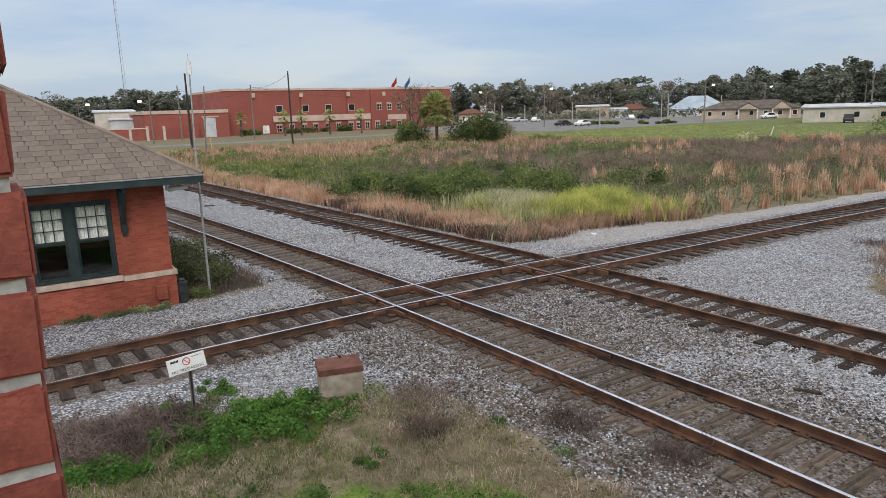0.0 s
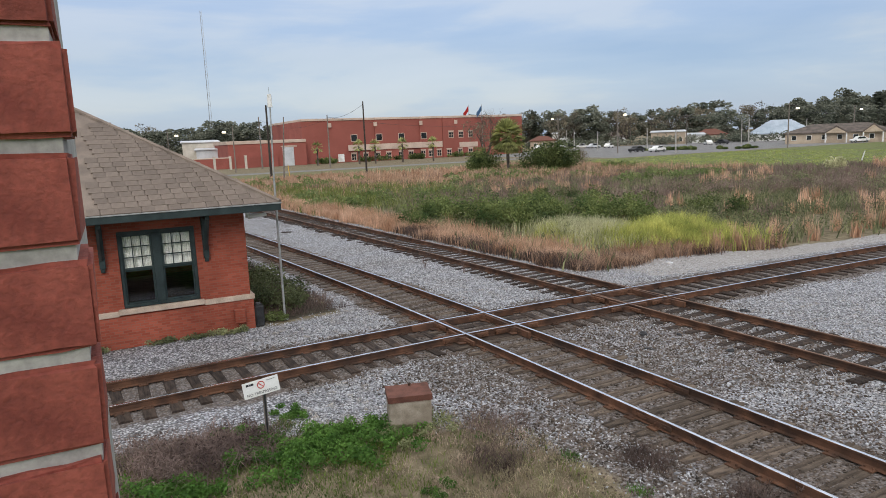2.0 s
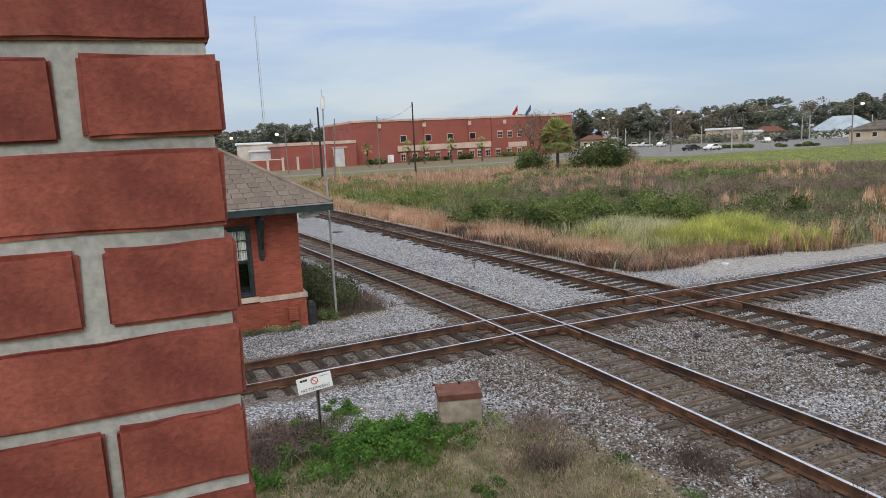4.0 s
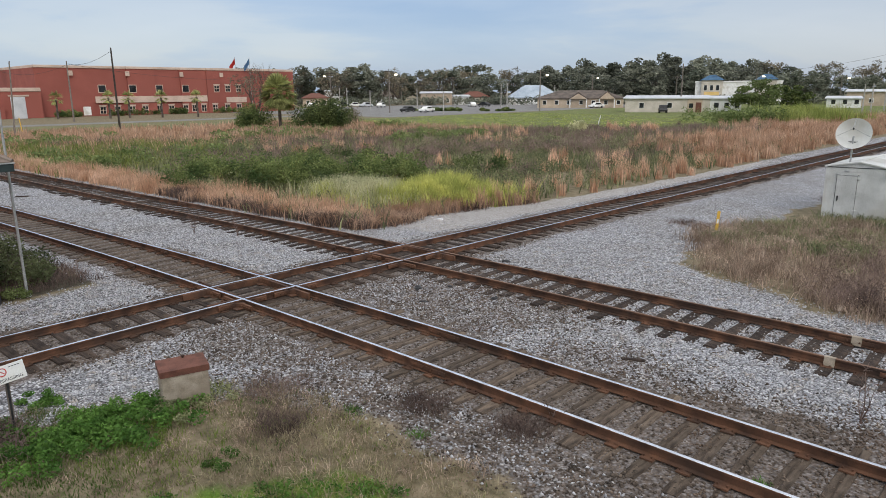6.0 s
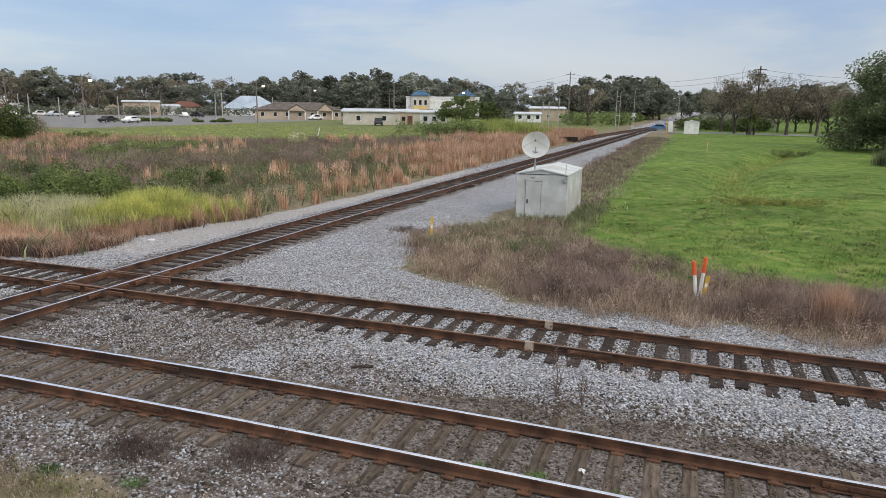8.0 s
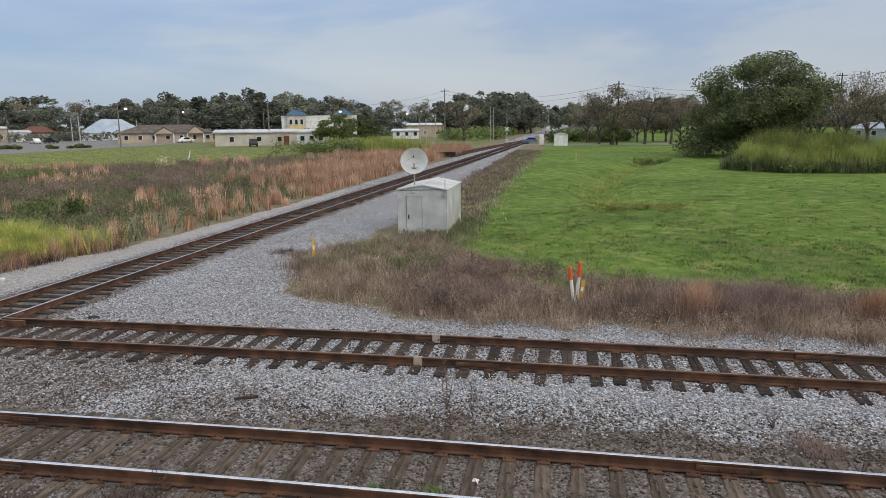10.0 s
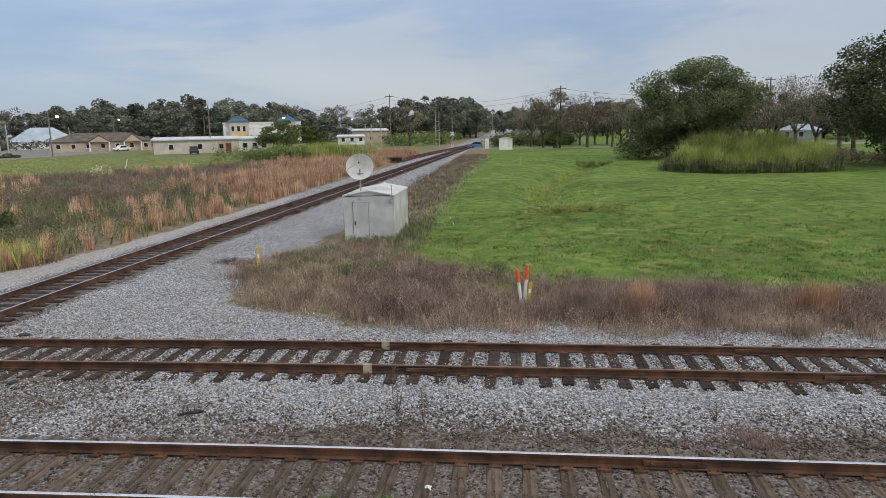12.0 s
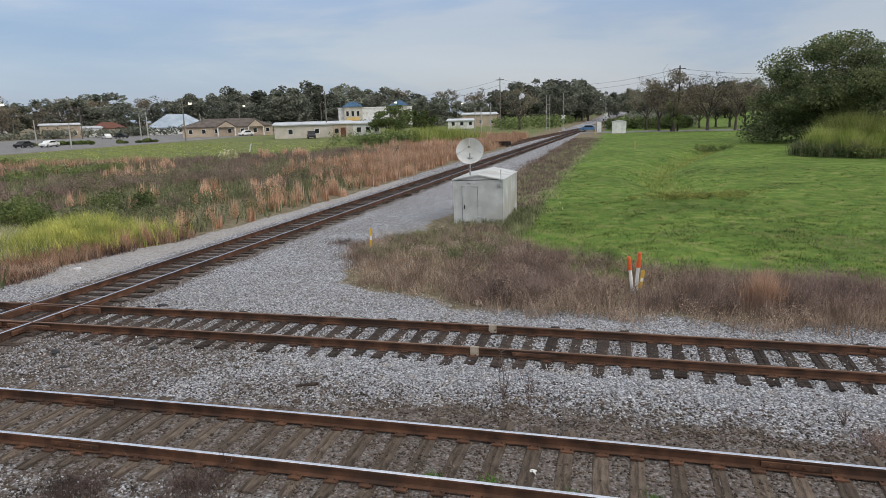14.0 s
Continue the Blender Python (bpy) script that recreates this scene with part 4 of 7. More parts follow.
# ---- the signal hut and its dish ----
def hut():
    h = thing("signal_hut", pose(29.6, 6.27, 0, 0, 0, 0), "pale grey steel signal hut with a shut door", "equipment hut")
    W, L, E, P = 1.13, 3.95, 2.05, 2.29
    shell = prism([(-W, 0.0), (W, 0.0), (W, E), (0, P - 0.06), (-W, E)], 0, L)
    shell.transform(pose(0, 0, 0, 0, 0, -90))
    part("body", shell, M["hutpaint"], h)
    for s in (-1, 1):
        rf = prism([(0, P), (s * (W + 0.06), E + 0.02), (s * (W + 0.06), E - 0.03), (0, P - 0.05)], -0.06, L + 0.06)
        rf.transform(pose(0, 0, 0, 0, 0, -90))
        part("roof_sheet", rf, M["hutpaint"], h)
    part("door", box(-0.03, -0.005, 0.02, 0.72, 0.12, 1.72, 0.008), M["hutpaint"], h, "pale grey steel door")
    d = h.children[-1]
    fr = bmesh.new()
    for q in ((-0.03, 0.02, 0.1, 1.78), (0.72, 0.77, 0.1, 1.78), (-0.03, 0.77, 1.73, 1.79)):
        box(-0.018, -0.001, q[0], q[1], q[2], q[3], 0.003, fr)
    part("door_frame", fr, M["hutpaint"], h)
    # thin dark strips stand in for the shadow line round the door
    gap = bmesh.new()
    for q in ((0.004, 0.016, 0.1, 1.73), (0.724, 0.736, 0.1, 1.73), (0.004, 0.736, 1.722, 1.734), (0.004, 0.736, 0.1, 0.112)):
        box(-0.024, -0.0185, q[0], q[1], q[2], q[3], 0, gap)
    part("door_seal", gap, M["dark"], h, "thin dark strips drawn as the shadow line round the door")
    part("latch", box(-0.06, -0.03, 0.6, 0.65, 0.72, 0.92, 0.01), M["dark"], d, "black door latch")
    for z in (0.35, 0.95, 1.6):
        part("hinge", box(-0.05, -0.02, -0.09, 0.06, z, z + 0.05, 0.006), M["hutpaint"], d)
    part("name_plate", box(-0.014, -0.002, 0.33, 0.5, 1.85, 1.92, 0.002), M["galv"], h)
    for y in (-0.28, -0.72):
        part("panel_seam", box(-0.006, -0.001, y, y + 0.02, 0.08, 2.0), M["hutpaint"], h)
    part("conduit", tube((-0.03, -W + 0.07, 2.5), (-0.03, -W + 0.07, 1.7), 0.016, None, 6), M["galv"], h)
    part("conduit_loop", tube((-0.05, -W + 0.12, 1.9), (-0.05, -W + 0.12, 1.72), 0.05, 0.05, 8), M["galv"], h)
    part("cable", tube((-0.01, W - 0.05, 2.02), (-0.01, -W + 0.1, 2.06), 0.012, None, 5), M["dark"], h)
    for s in (-1, 1):
        for x in (0.1, L - 0.1):
            part("corner_angle", box(x - 0.11, x + 0.11, s * W - 0.015, s * W + 0.012, 0.0, E - 0.03, 0.004), M["hutpaint"], h)
    part("ridge_cap", box(-0.05, L + 0.05, -0.07, 0.07, P - 0.02, P + 0.012, 0.008), M["hutpaint"], h)
    part("base_slab", box(-0.12, L + 0.1, -W - 0.1, W + 0.1, -0.06, 0.06, 0.02), M["concrete"], h)
    dish = thing("satellite_dish", pose(30.0, 6.7, 2.26), "white round dish aerial on a short pole over the hut roof", "dish")
    part("pole", tube((0, 0, -0.1), (0, 0, 0.95), 0.035, 0.035), M["galv"], dish)
    bm = bmesh.new()
    rings = []
    for k in range(7):
        rr = 0.62 * k / 6
        rings.append([bm.verts.new((rr * math.cos(a), rr * math.sin(a), 0.24 * (rr / 0.62) ** 2 - 0.2)) for a in [i * math.tau / 32 for i in range(32)]] if k else [bm.verts.new((0, 0, -0.2))])
    for i in range(32):
        bm.faces.new((rings[0][0], rings[1][i], rings[1][(i + 1) % 32]))
        for k in range(1, 6):
            bm.faces.new((rings[k][i], rings[k + 1][i], rings[k + 1][(i + 1) % 32], rings[k][(i + 1) % 32]))
    bmesh.ops.solidify(bm, geom=bm.faces[:], thickness=0.02)
    aim = look((0, 0, 1.05), (-4.0, -0.6, 2.7)) @ pose(0, 0, 0, 180, 0, 0)
    rf = part("reflector", bm, M["white"], dish, "white dish reflector")
    rf.matrix_basis = aim
    lnb = part("feed_arm", tube((0, -0.58, 0.02), (0, -0.05, 0.5), 0.014, None, 6), M["galv"], dish)
    lnb.matrix_basis = aim
    for s in (-1, 1):
        st = part("feed_stay", tube((s * 0.56, 0.12, 0.02), (0, -0.04, 0.5), 0.007, None, 5), M["galv"], dish)
        st.matrix_basis = aim
    fd = part("feed_horn", tube((0, -0.03, 0.46), (0, -0.03, 0.54), 0.035, 0.03, 10), M["dark"], dish)
    fd.matrix_basis = aim
    mk = part("marking", box(-0.16, 0.16, 0.27, 0.31, -0.145, -0.135), M["ink"], dish)
    mk.matrix_basis = aim


hut()


# ---- markers ----
def marker(name, x, y, hgt, lean, turn, two, label):
    m = thing(name, pose(x, y, 0) @ pose(0, 0, 0, 0, 0, turn) @ pose(0, 0, 0, 0, lean), label, "marker post", "utility markers")
    if two:
        part("tube", tube((0, 0, -0.05), (0, 0, hgt * 0.66), 0.048, 0.045, 12), M["white"], m, "white plastic tube")
        part("cap", tube((0, 0, hgt * 0.66), (0, 0, hgt), 0.062, 0.052, 12), M["orange"], m, "orange plastic cap")
        part("cap_dome", tube((0, 0, hgt), (0, 0, hgt + 0.03), 0.052, 0.025, 12), M["orange"], m)
    else:
        part("blade", prism([(-0.045, -0.05), (-0.05, hgt - 0.03), (-0.02, hgt), (0.02, hgt), (0.05, hgt - 0.03), (0.045, -0.05)], -0.006, 0.006), M["yellow"], m, "yellow plastic blade")
        part("foot", prism([(-0.05, 0.0), (-0.05, hgt * 0.3), (0.05, hgt * 0.3), (0.05, 0.0)], -0.014, 0.014), M["limestone"], m)
        part("decal", box(-0.03, 0.03, -0.0085, -0.0065, hgt * 0.55, hgt * 0.7), M["white"], m)
    return m


marker("pipeline_marker", 18.7, -0.40, 1.05, -7.5, -90, True, "orange-capped white marker post leaning in dry weeds")
marker("pipeline_marker", 18.72, -0.47, 1.16, 4, -90, True, "tall orange-capped white marker post in dry weeds")
marker("blade_marker", 18.62, -0.55, 0.72, 9, -90, False, "short yellow blade marker in dry weeds")
marker("blade_marker", 22.8, 8.88, 0.98, 3, -70, False, "faded yellow blade marker on gravel")
marker("blade_marker", 86.0, -1.2, 1.15, 1, -90, False, "yellow blade marker on the far lawn")


# ---- the brick pier beside the eye ----
def pier():
    X, Y, D, CH, BH = 0.0, 0.51, 0.34, 0.067, 0.057
    Z0 = 4.922
    w = tagged(new("wall_tower"), "red brick wall with recessed grey mortar joints", "wall", kind="structure")
    part("mortar_core", box(-3.0, X - 0.005, Y + 0.006, Y + D - 0.01, 0.0, 8.2), M["mortar"], w, "grey mortar")
    r = random.Random(9)

    def brick_mesh(lx, seed):
        q = random.Random(seed)
        b = box(-lx, 0, 0, 0.095, 0, BH, 0)
        bmesh.ops.subdivide_edges(b, edges=[e for e in b.edges if abs(e.verts[0].co.x - e.verts[1].co.x) > 0.01], cuts=3)
        bmesh.ops.bevel(b, geom=[e for e in b.edges if not e.is_boundary and e.calc_face_angle(0) > 0.5], offset=0.0028, segments=2, affect="EDGES")
        for v in b.verts:
            v.co += Vector((q.uniform(-1, 1), q.uniform(-1, 1), q.uniform(-1, 1))) * 0.0011
        me = bpy.data.meshes.new("brick")
        b.to_mesh(me)
        b.free()
        me.materials.append(M["nearbrick"])
        return me

    heads = [brick_mesh(0.093, k) for k in range(5)]
    strs = [brick_mesh(0.195, 10 + k) for k in range(5)]
    half_v, half_f = [], []
    for k in range(-73, 49):
        z = Z0 + k * CH + 0.005
        x, first, n = X, True, 0
        near = abs(k) < 13
        while x > -2.9:
            ln = 0.093 if (k % 2 == 1 and first) else 0.195
            if near and n < 5:
                ob = link("brick", r.choice(heads if ln < 0.1 else strs), None, w)
                ob.matrix_basis = pose(x + r.uniform(-0.003, 0.003), Y + r.uniform(-0.0015, 0.0015), z + r.uniform(-0.001, 0.001), r.uniform(-0.5, 0.5), r.uniform(-0.4, 0.4), r.uniform(-0.6, 0.6))
            else:
                i = len(half_v)
                half_v += [(x - ln * a, Y + b * 0.095, z + c * BH) for a in (0, 1) for b in (0, 1) for c in (0, 1)]
                half_f += [(i, i + 1, i + 5, i + 4), (i, i + 2, i + 3, i + 1), (i + 1, i + 3, i + 7, i + 5), (i + 4, i + 5, i + 7, i + 6), (i, i + 4, i + 6, i + 2)]
            x -= ln + 0.010
            first, n = False, n + 1
    raw("outer_bricks", half_v, half_f, M["nearbrick"], w)["kind"] = "stuff"


pier()


# ---- plants ----
def tri_mesh(name, v, t, material, parent=None, label="", smooth=False):
    """A mesh of triangles straight from arrays."""
    me = bpy.data.meshes.new(name)
    v, t = np.ascontiguousarray(v, np.float32), np.ascontiguousarray(t, np.int32)
    me.vertices.add(len(v))
    me.vertices.foreach_set("co", v.ravel())
    me.loops.add(t.size)
    me.loops.foreach_set("vertex_index", t.ravel())
    me.polygons.add(len(t))
    me.polygons.foreach_set("loop_start", np.arange(0, t.size, 3, dtype=np.int32))
    me.update(calc_edges=True)
    return link(name, me, material, parent, label, smooth)


def blades(p, h, w, lean, rng, bend=0.5):
    """Bent tapering blades from the ground points p: vertices and triangles."""
    n = len(p)
    a = rng.uniform(0, math.tau, n)
    tw = rng.uniform(0, math.tau, n)
    d = np.stack([np.cos(a), np.sin(a)], 1) * (lean * h * rng.uniform(0.2, 1.0, n))[:, None]
    s = np.stack([np.cos(tw), np.sin(tw), np.zeros(n)], 1) * (w / 2)[:, None]
    b = np.column_stack([p[:, 0], p[:, 1], p[:, 2] - 0.02])
    m = b + np.column_stack([d * 0.35 * (1 - bend * 0.3), h * 0.55])
    t = b + np.column_stack([d, h * np.sqrt(np.clip(1 - (lean * 0.5) ** 2, 0.3, 1))])
    v = np.stack([b - s, b + s, m - s * 0.75, m + s * 0.75, t], 1).reshape(-1, 3)
    k = np.arange(n)[:, None] * 5
    tr = np.concatenate([k + [0, 1, 2], k + [1, 3, 2], k + [2, 3, 4]], 1).reshape(-1, 3)
    return v, tr


def leaves(c, size, rng, flat=0.3):
    """Small pointed leaves of two triangles about the points c, turned at random."""
    n = len(c)
    u = rng.normal(size=(n, 3))
    u[:, 2] *= 1 - flat
    u /= np.linalg.norm(u, axis=1)[:, None]
    q = rng.normal(size=(n, 3))
    w = np.cross(u, q)
    w /= np.linalg.norm(w, axis=1)[:, None]
    s = size[:, None] * rng.uniform(0.6, 1.3, (n, 1))
    v = np.stack([c - u * s * 0.5, c + w * s * 0.3, c + u * s * 0.5, c - w * s * 0.3], 1).reshape(-1, 3)
    k = np.arange(n)[:, None] * 4
    return v, np.concatenate([k + [0, 1, 2], k + [0, 2, 3]], 1).reshape(-1, 3)


def scatter(n, x0, x1, y0, y1, keep, rng):
    """n points of the plan, kept by the weight keep(x, y)."""
    out = np.zeros((0, 2))
    while len(out) < n:
        q = rng.uniform((x0, y0), (x1, y1), (n * 2, 2))
        wgt = np.clip(keep(q[:, 0], q[:, 1]), 0, 1)
        if wgt.max() <= 0:
            break
        out = np.concatenate([out, q[rng.random(len(q)) < wgt]])
    out = out[:n]
    return np.column_stack([out, lift(out[:, 0], out[:, 1])])


def patch(name, label, mat, n, span, keep, h, w, lean, seed, category="grass", clump=1, spread=0.12, hv=0.4):
    """A stand of grass or weeds as one thing past counting."""
    rng = np.random.default_rng(seed)
    p = scatter(max(1, n // clump), *span, keep, rng)
    if clump > 1:
        p = np.repeat(p, clump, 0)
        p[:, :2] += rng.normal(0, spread, (len(p), 2))
    k = len(p)
    hh = h * (1 - hv + 2 * hv * rng.random(k)) * (0.8 + 0.3 * wob(p[:, 0], p[:, 1], 0.8, seed))
    v, t = blades(p, np.maximum(hh, 0.02), w * rng.uniform(0.6, 1.4, k), lean, rng)
    ob = tri_mesh(name, v, t, mat)
    return tagged(ob, label, category, kind="stuff")


def mound(name, label, mat, n, span, keep, h, size, seed, category="shrubs", clumps=60, r=0.6):
    """Leafy growth: many leaves on rounded clumps of uneven height."""
    rng = np.random.default_rng(seed)
    c = scatter(clumps, *span, keep, rng)
    hh = h * rng.uniform(0.55, 1.1, len(c))
    i = rng.integers(0, len(c), n)
    d = rng.normal(size=(n, 3))
    d /= np.linalg.norm(d, axis=1)[:, None]
    d *= (rng.random(n) ** 0.4)[:, None]
    p = np.column_stack([c[i, 0] + d[:, 0] * r, c[i, 1] + d[:, 1] * r, c[i, 2] + hh[i] * (0.5 + 0.5 * d[:, 2])])
    v, t = leaves(p, np.full(n, size), rng)
    ob = tri_mesh(name, v, t, mat)
    return tagged(ob, label, category, kind="stuff")


def past_edge(x, y):
    return (y > veg_edge(x) + 0.3 * wob(x, y, 2.0)) * (x > c2(y) + 1.75 + 0.25 * wob(x, y, 1.5, 4)) * (y > 17)


def thicket(x, y):
    return past_edge(x, y) * (x < np.interp(y, [20, 35, 48, 60, 90, 130], [128, 102, 78, 71, 68, 64]))


def gold(x, y):
    return np.exp(-(((x - 22.9) / 1.7) ** 2 + ((y - 22.0) / 1.9) ** 2)) * past_edge(x, y)


def greenery(x, y):
    return np.exp(-(((x - 21.6 + 0.55 * (y - 31.5)) / 2.6) ** 2 + ((y - 31.5) / 4.8) ** 2) * 1.3) * past_edge(x, y)


def band_t2(x, y):
    q = x - c2(y)
    return past_edge(x, y) * sstep(5.2, 2.6, q + wob(x, y, 0.7)) * (y > 21)


def band_t3(x, y):
    q = y - veg_edge(x)
    return past_edge(x, y) * sstep(43, 54, x) * sstep(15, 3, q - 0.12 * (x - 45) + 4 * wob(x, y, 0.2))


patch("broomsedge", "orange-brown dry broomsedge grass beside the rusty track", M["lf_sedge"], 26000, (13, 24, 20, 70), band_t2, 0.72, 0.022, 0.45, 11, clump=14, spread=0.16)
patch("broomsedge", "tall orange-brown broomsedge beside the shiny track", M["lf_sedge"], 42000, (36, 130, 16, 50), band_t3, 1.2, 0.05, 0.28, 12, clump=34, spread=0.2)
patch("broomsedge", "scattered upright orange grass tufts at the gravel edge", M["lf_sedge"], 3600, (22, 50, 17, 24),
      lambda x, y: past_edge(x, y) * sstep(5.0, 0.5, y - veg_edge(x)), 0.95, 0.03, 0.2, 13, clump=70, spread=0.11)
patch("broomsedge", "far orange-brown dry grass", M["lf_sedge"], 24000, (8, 76, 56, 98), lambda x, y: thicket(x, y) * (0.3 + 0.7 * (wob(x, y, 0.16, 2) > 0.0)), 0.95, 0.09, 0.4, 14, clump=8, spread=0.35)
patch("broomsedge", "orange grass tufts among the weeds", M["lf_sedge"], 6500, (26, 95, 18, 60), lambda x, y: thicket(x, y) * (wob(x, y, 0.25, 6) > 0.5), 1.15, 0.05, 0.22, 15, clump=50, spread=0.16)
patch("weeds", "grey-green rank weeds", M["lf_weed"], 40000, (15, 100, 18, 74), lambda x, y: thicket(x, y) * (0.35 + 0.65 * (wob(x, y, 0.3, 1) > -0.2)) * (1 - 0.6 * band_t3(x, y)), 0.75, 0.05, 0.7, 16, "weeds", clump=7, spread=0.3)
patch("weeds", "dark brown dead weeds", M["lf_dark"], 26000, (20, 95, 22, 75), lambda x, y: thicket(x, y) * (wob(x, y, 0.14, 3) > 0.05) * (1 - 0.7 * band_t3(x, y)), 0.95, 0.04, 0.6, 17, "weeds", clump=9, spread=0.3)
patch("weeds", "purple-grey dead weeds along the verge", M["lf_dark"], 12000, (14, 20, 18.5, 34), lambda x, y: past_edge(x, y) * sstep(3.2, 1.8, x - c2(y)) , 0.5, 0.018, 0.8, 18, "weeds", clump=6, spread=0.12)
patch("pale_grass", "pale green flowering grass", M["lf_pale"], 9000, (15, 26, 19, 30), lambda x, y: np.exp(-(((x - 20.9) / 1.5) ** 2 + ((y - 25.3) / 2.2) ** 2)) * past_edge(x, y), 0.95, 0.02, 0.55, 19, clump=8, spread=0.2)
patch("goldenrod", "bright yellow-green goldenrod", M["lf_gold"], 20000, (17, 28, 18, 28), gold, 1.0, 0.026, 0.5, 20, "weeds", clump=10, spread=0.18)
mound("goldenrod", "yellow flower heads of the goldenrod", M["lf_gold"], 2500, (17, 28, 18, 28), gold, 1.05, 0.07, 120, "weeds", 70, 0.35)
patch("goldenrod", "small yellow-green patch of goldenrod", M["lf_gold"], 3500, (17, 23, 23, 30), lambda x, y: np.exp(-(((x - 19.4) / 0.6) ** 2 + ((y - 25.6) / 0.9) ** 2)) * past_edge(x, y), 0.8, 0.026, 0.5, 21, "weeds", clump=10, spread=0.15)
mound("shrubs", "dark green leafy shrubs among the weeds", M["lf_shrub"], 38000, (15, 28, 26, 42), greenery, 1.75, 0.14, 22, clumps=62, r=0.8)
mound("shrubs", "grey-green bushy weeds in separate clumps", M["lf_weed"], 40000, (24, 62, 18, 31), lambda x, y: thicket(x, y) * (0.35 + 0.65 * (wob(x, y, 0.4, 1) > 0)), 1.0, 0.085, 123, "weeds", 420, 0.42)
mound("shrubs", "purple-brown dead brush", M["lf_dark"], 26000, (34, 72, 26, 48), lambda x, y: thicket(x, y) * np.exp(-(((x - 46) / 9) ** 2 + ((y - 33 + 0.5 * (x - 46)) / 4.0) ** 2) * 1.2), 1.6, 0.085, 124, "weeds", 230, 0.6)
mound("shrubs", "dark green bushy clumps behind the goldenrod", M["lf_shrub"], 16000, (20, 34, 24, 42), lambda x, y: thicket(x, y) * (wob(x, y, 0.5, 4) > 0.25), 1.3, 0.13, 125, "shrubs", 60, 0.6)
mound("shrubs", "mid-green leafy weeds", M["lf_weed"], 34000, (15, 60, 22, 60), lambda x, y: thicket(x, y) * (wob(x, y, 0.22, 8) > 0.1), 0.9, 0.17, 23, clumps=260, r=0.7)
mound("shrubs", "low green leafy growth far off", M["lf_light"], 16000, (14, 60, 48, 92), lambda x, y: thicket(x, y) * (wob(x, y, 0.17, 5) > 0.15), 1.1, 0.3, 24, clumps=150, r=1.0)

patch("broomsedge", "pinkish-orange broomsedge fringe where the tracks cross", M["lf_sedge"], 9000, (14, 25, 18, 23), lambda x, y: past_edge(x, y) * sstep(2.4, 0.3, y - veg_edge(x) + 0.6 * wob(x, y, 1.1)), 0.62, 0.02, 0.75, 121, clump=22, spread=0.15)
patch("weeds", "grey-brown dead weeds on the gravel edge", M["lf_dark"], 5000, (14, 25, 18, 22.5), lambda x, y: past_edge(x, y) * sstep(1.6, 0.2, y - veg_edge(x) + 0.8 * wob(x, y, 1.5, 4)), 0.4, 0.016, 1.0, 122, "weeds", clump=10, spread=0.2)

# dry weeds between the rusty track and the lawn


def weedband(x, y):
    left = np.interp(y, [-14, -4, 1.5, 4, 7.5, 9.8], [15.9, 16.0, 16.1, 16.9, 18.4, 22.0])
    right = np.interp(y, [-14, -8, -2, 3, 5, 9.8], [19.6, 20.3, 20.8, 24.0, 28.5, 25.0])
    return (x > left + 0.25 * wob(x, y, 2.2)) * (x < right + 0.4 * wob(x, y, 1.2)) * (y < 9.7 + 0.2 * wob(x, y, 2))


patch("dry_weeds", "matted dry brown weeds on the gravel edge", M["lf_dead"], 36000, (15, 30, -14, 10), weedband, 0.5, 0.015, 1.1, 31, "weeds", clump=40, spread=0.2, hv=0.55)
mound("dry_weeds", "twiggy dark brown dead weeds", M["lf_dark"], 26000, (15.5, 24, -14, 5), lambda x, y: weedband(x, y) * (x > 16.8) * (0.3 + 0.7 * (wob(x, y, 0.8, 2) > 0)), 0.7, 0.045, 131, "weeds", 260, 0.3)
mound("dry_weeds", "pale grey-brown seeding weeds", M["lf_dead"], 16000, (16, 30, -12, 9.8), lambda x, y: weedband(x, y) * (wob(x, y, 0.9, 6) > -0.1), 0.55, 0.04, 132, "weeds", 220, 0.28)
patch("dry_weeds", "dark dead weed stems", M["lf_dark"], 15000, (15, 24, -14, 4), lambda x, y: weedband(x, y) * (wob(x, y, 0.7, 2) > -0.1) * (x > 17.0), 0.66, 0.012, 0.9, 32, "weeds", clump=9, spread=0.14)
patch("dry_weeds", "upright orange-brown grass tuft in the dry weeds", M["lf_sedge"], 2600, (16, 21, -9, -3), lambda x, y: np.exp(-(((x - 17.6) / 0.22) ** 2 + ((y + 3.5) / 0.25) ** 2)) + 0.5 * np.exp(-(((x - 18.0) / 0.3) ** 2 + ((y + 8.0) / 0.4) ** 2)), 0.95, 0.014, 0.35, 33, "weeds", clump=6, spread=0.05)
patch("dry_weeds", "olive weeds round the signal hut", M["lf_weed"], 9000, (22, 36, 3.5, 9), lambda x, y: (x > 22) * weedband(x, y) * (y > 4.2) + ((np.abs(y - 4.6) < 0.7) & (x > 27) & (x < 34)) * 1.0 + ((np.abs(x - 29.2) < 0.3) & (y > 4.8) & (y < 7.4)) * 1.0, 0.42, 0.025, 0.8, 34, "weeds", clump=5, spread=0.15)
patch("dry_weeds", "olive-green verge weeds along the shiny track", M["lf_weed"], 8000, (33, 120, 3.0, 10), lambda x, y: sstep(2.4, 1.0, np.abs(y - np.interp(x, [33, 60, 120], [5.6, 6.0, 5.6])) + 0.6 * wob(x, y, 0.5, 4)), 0.28, 0.05, 1.0, 135, "weeds", clump=7, spread=0.3)
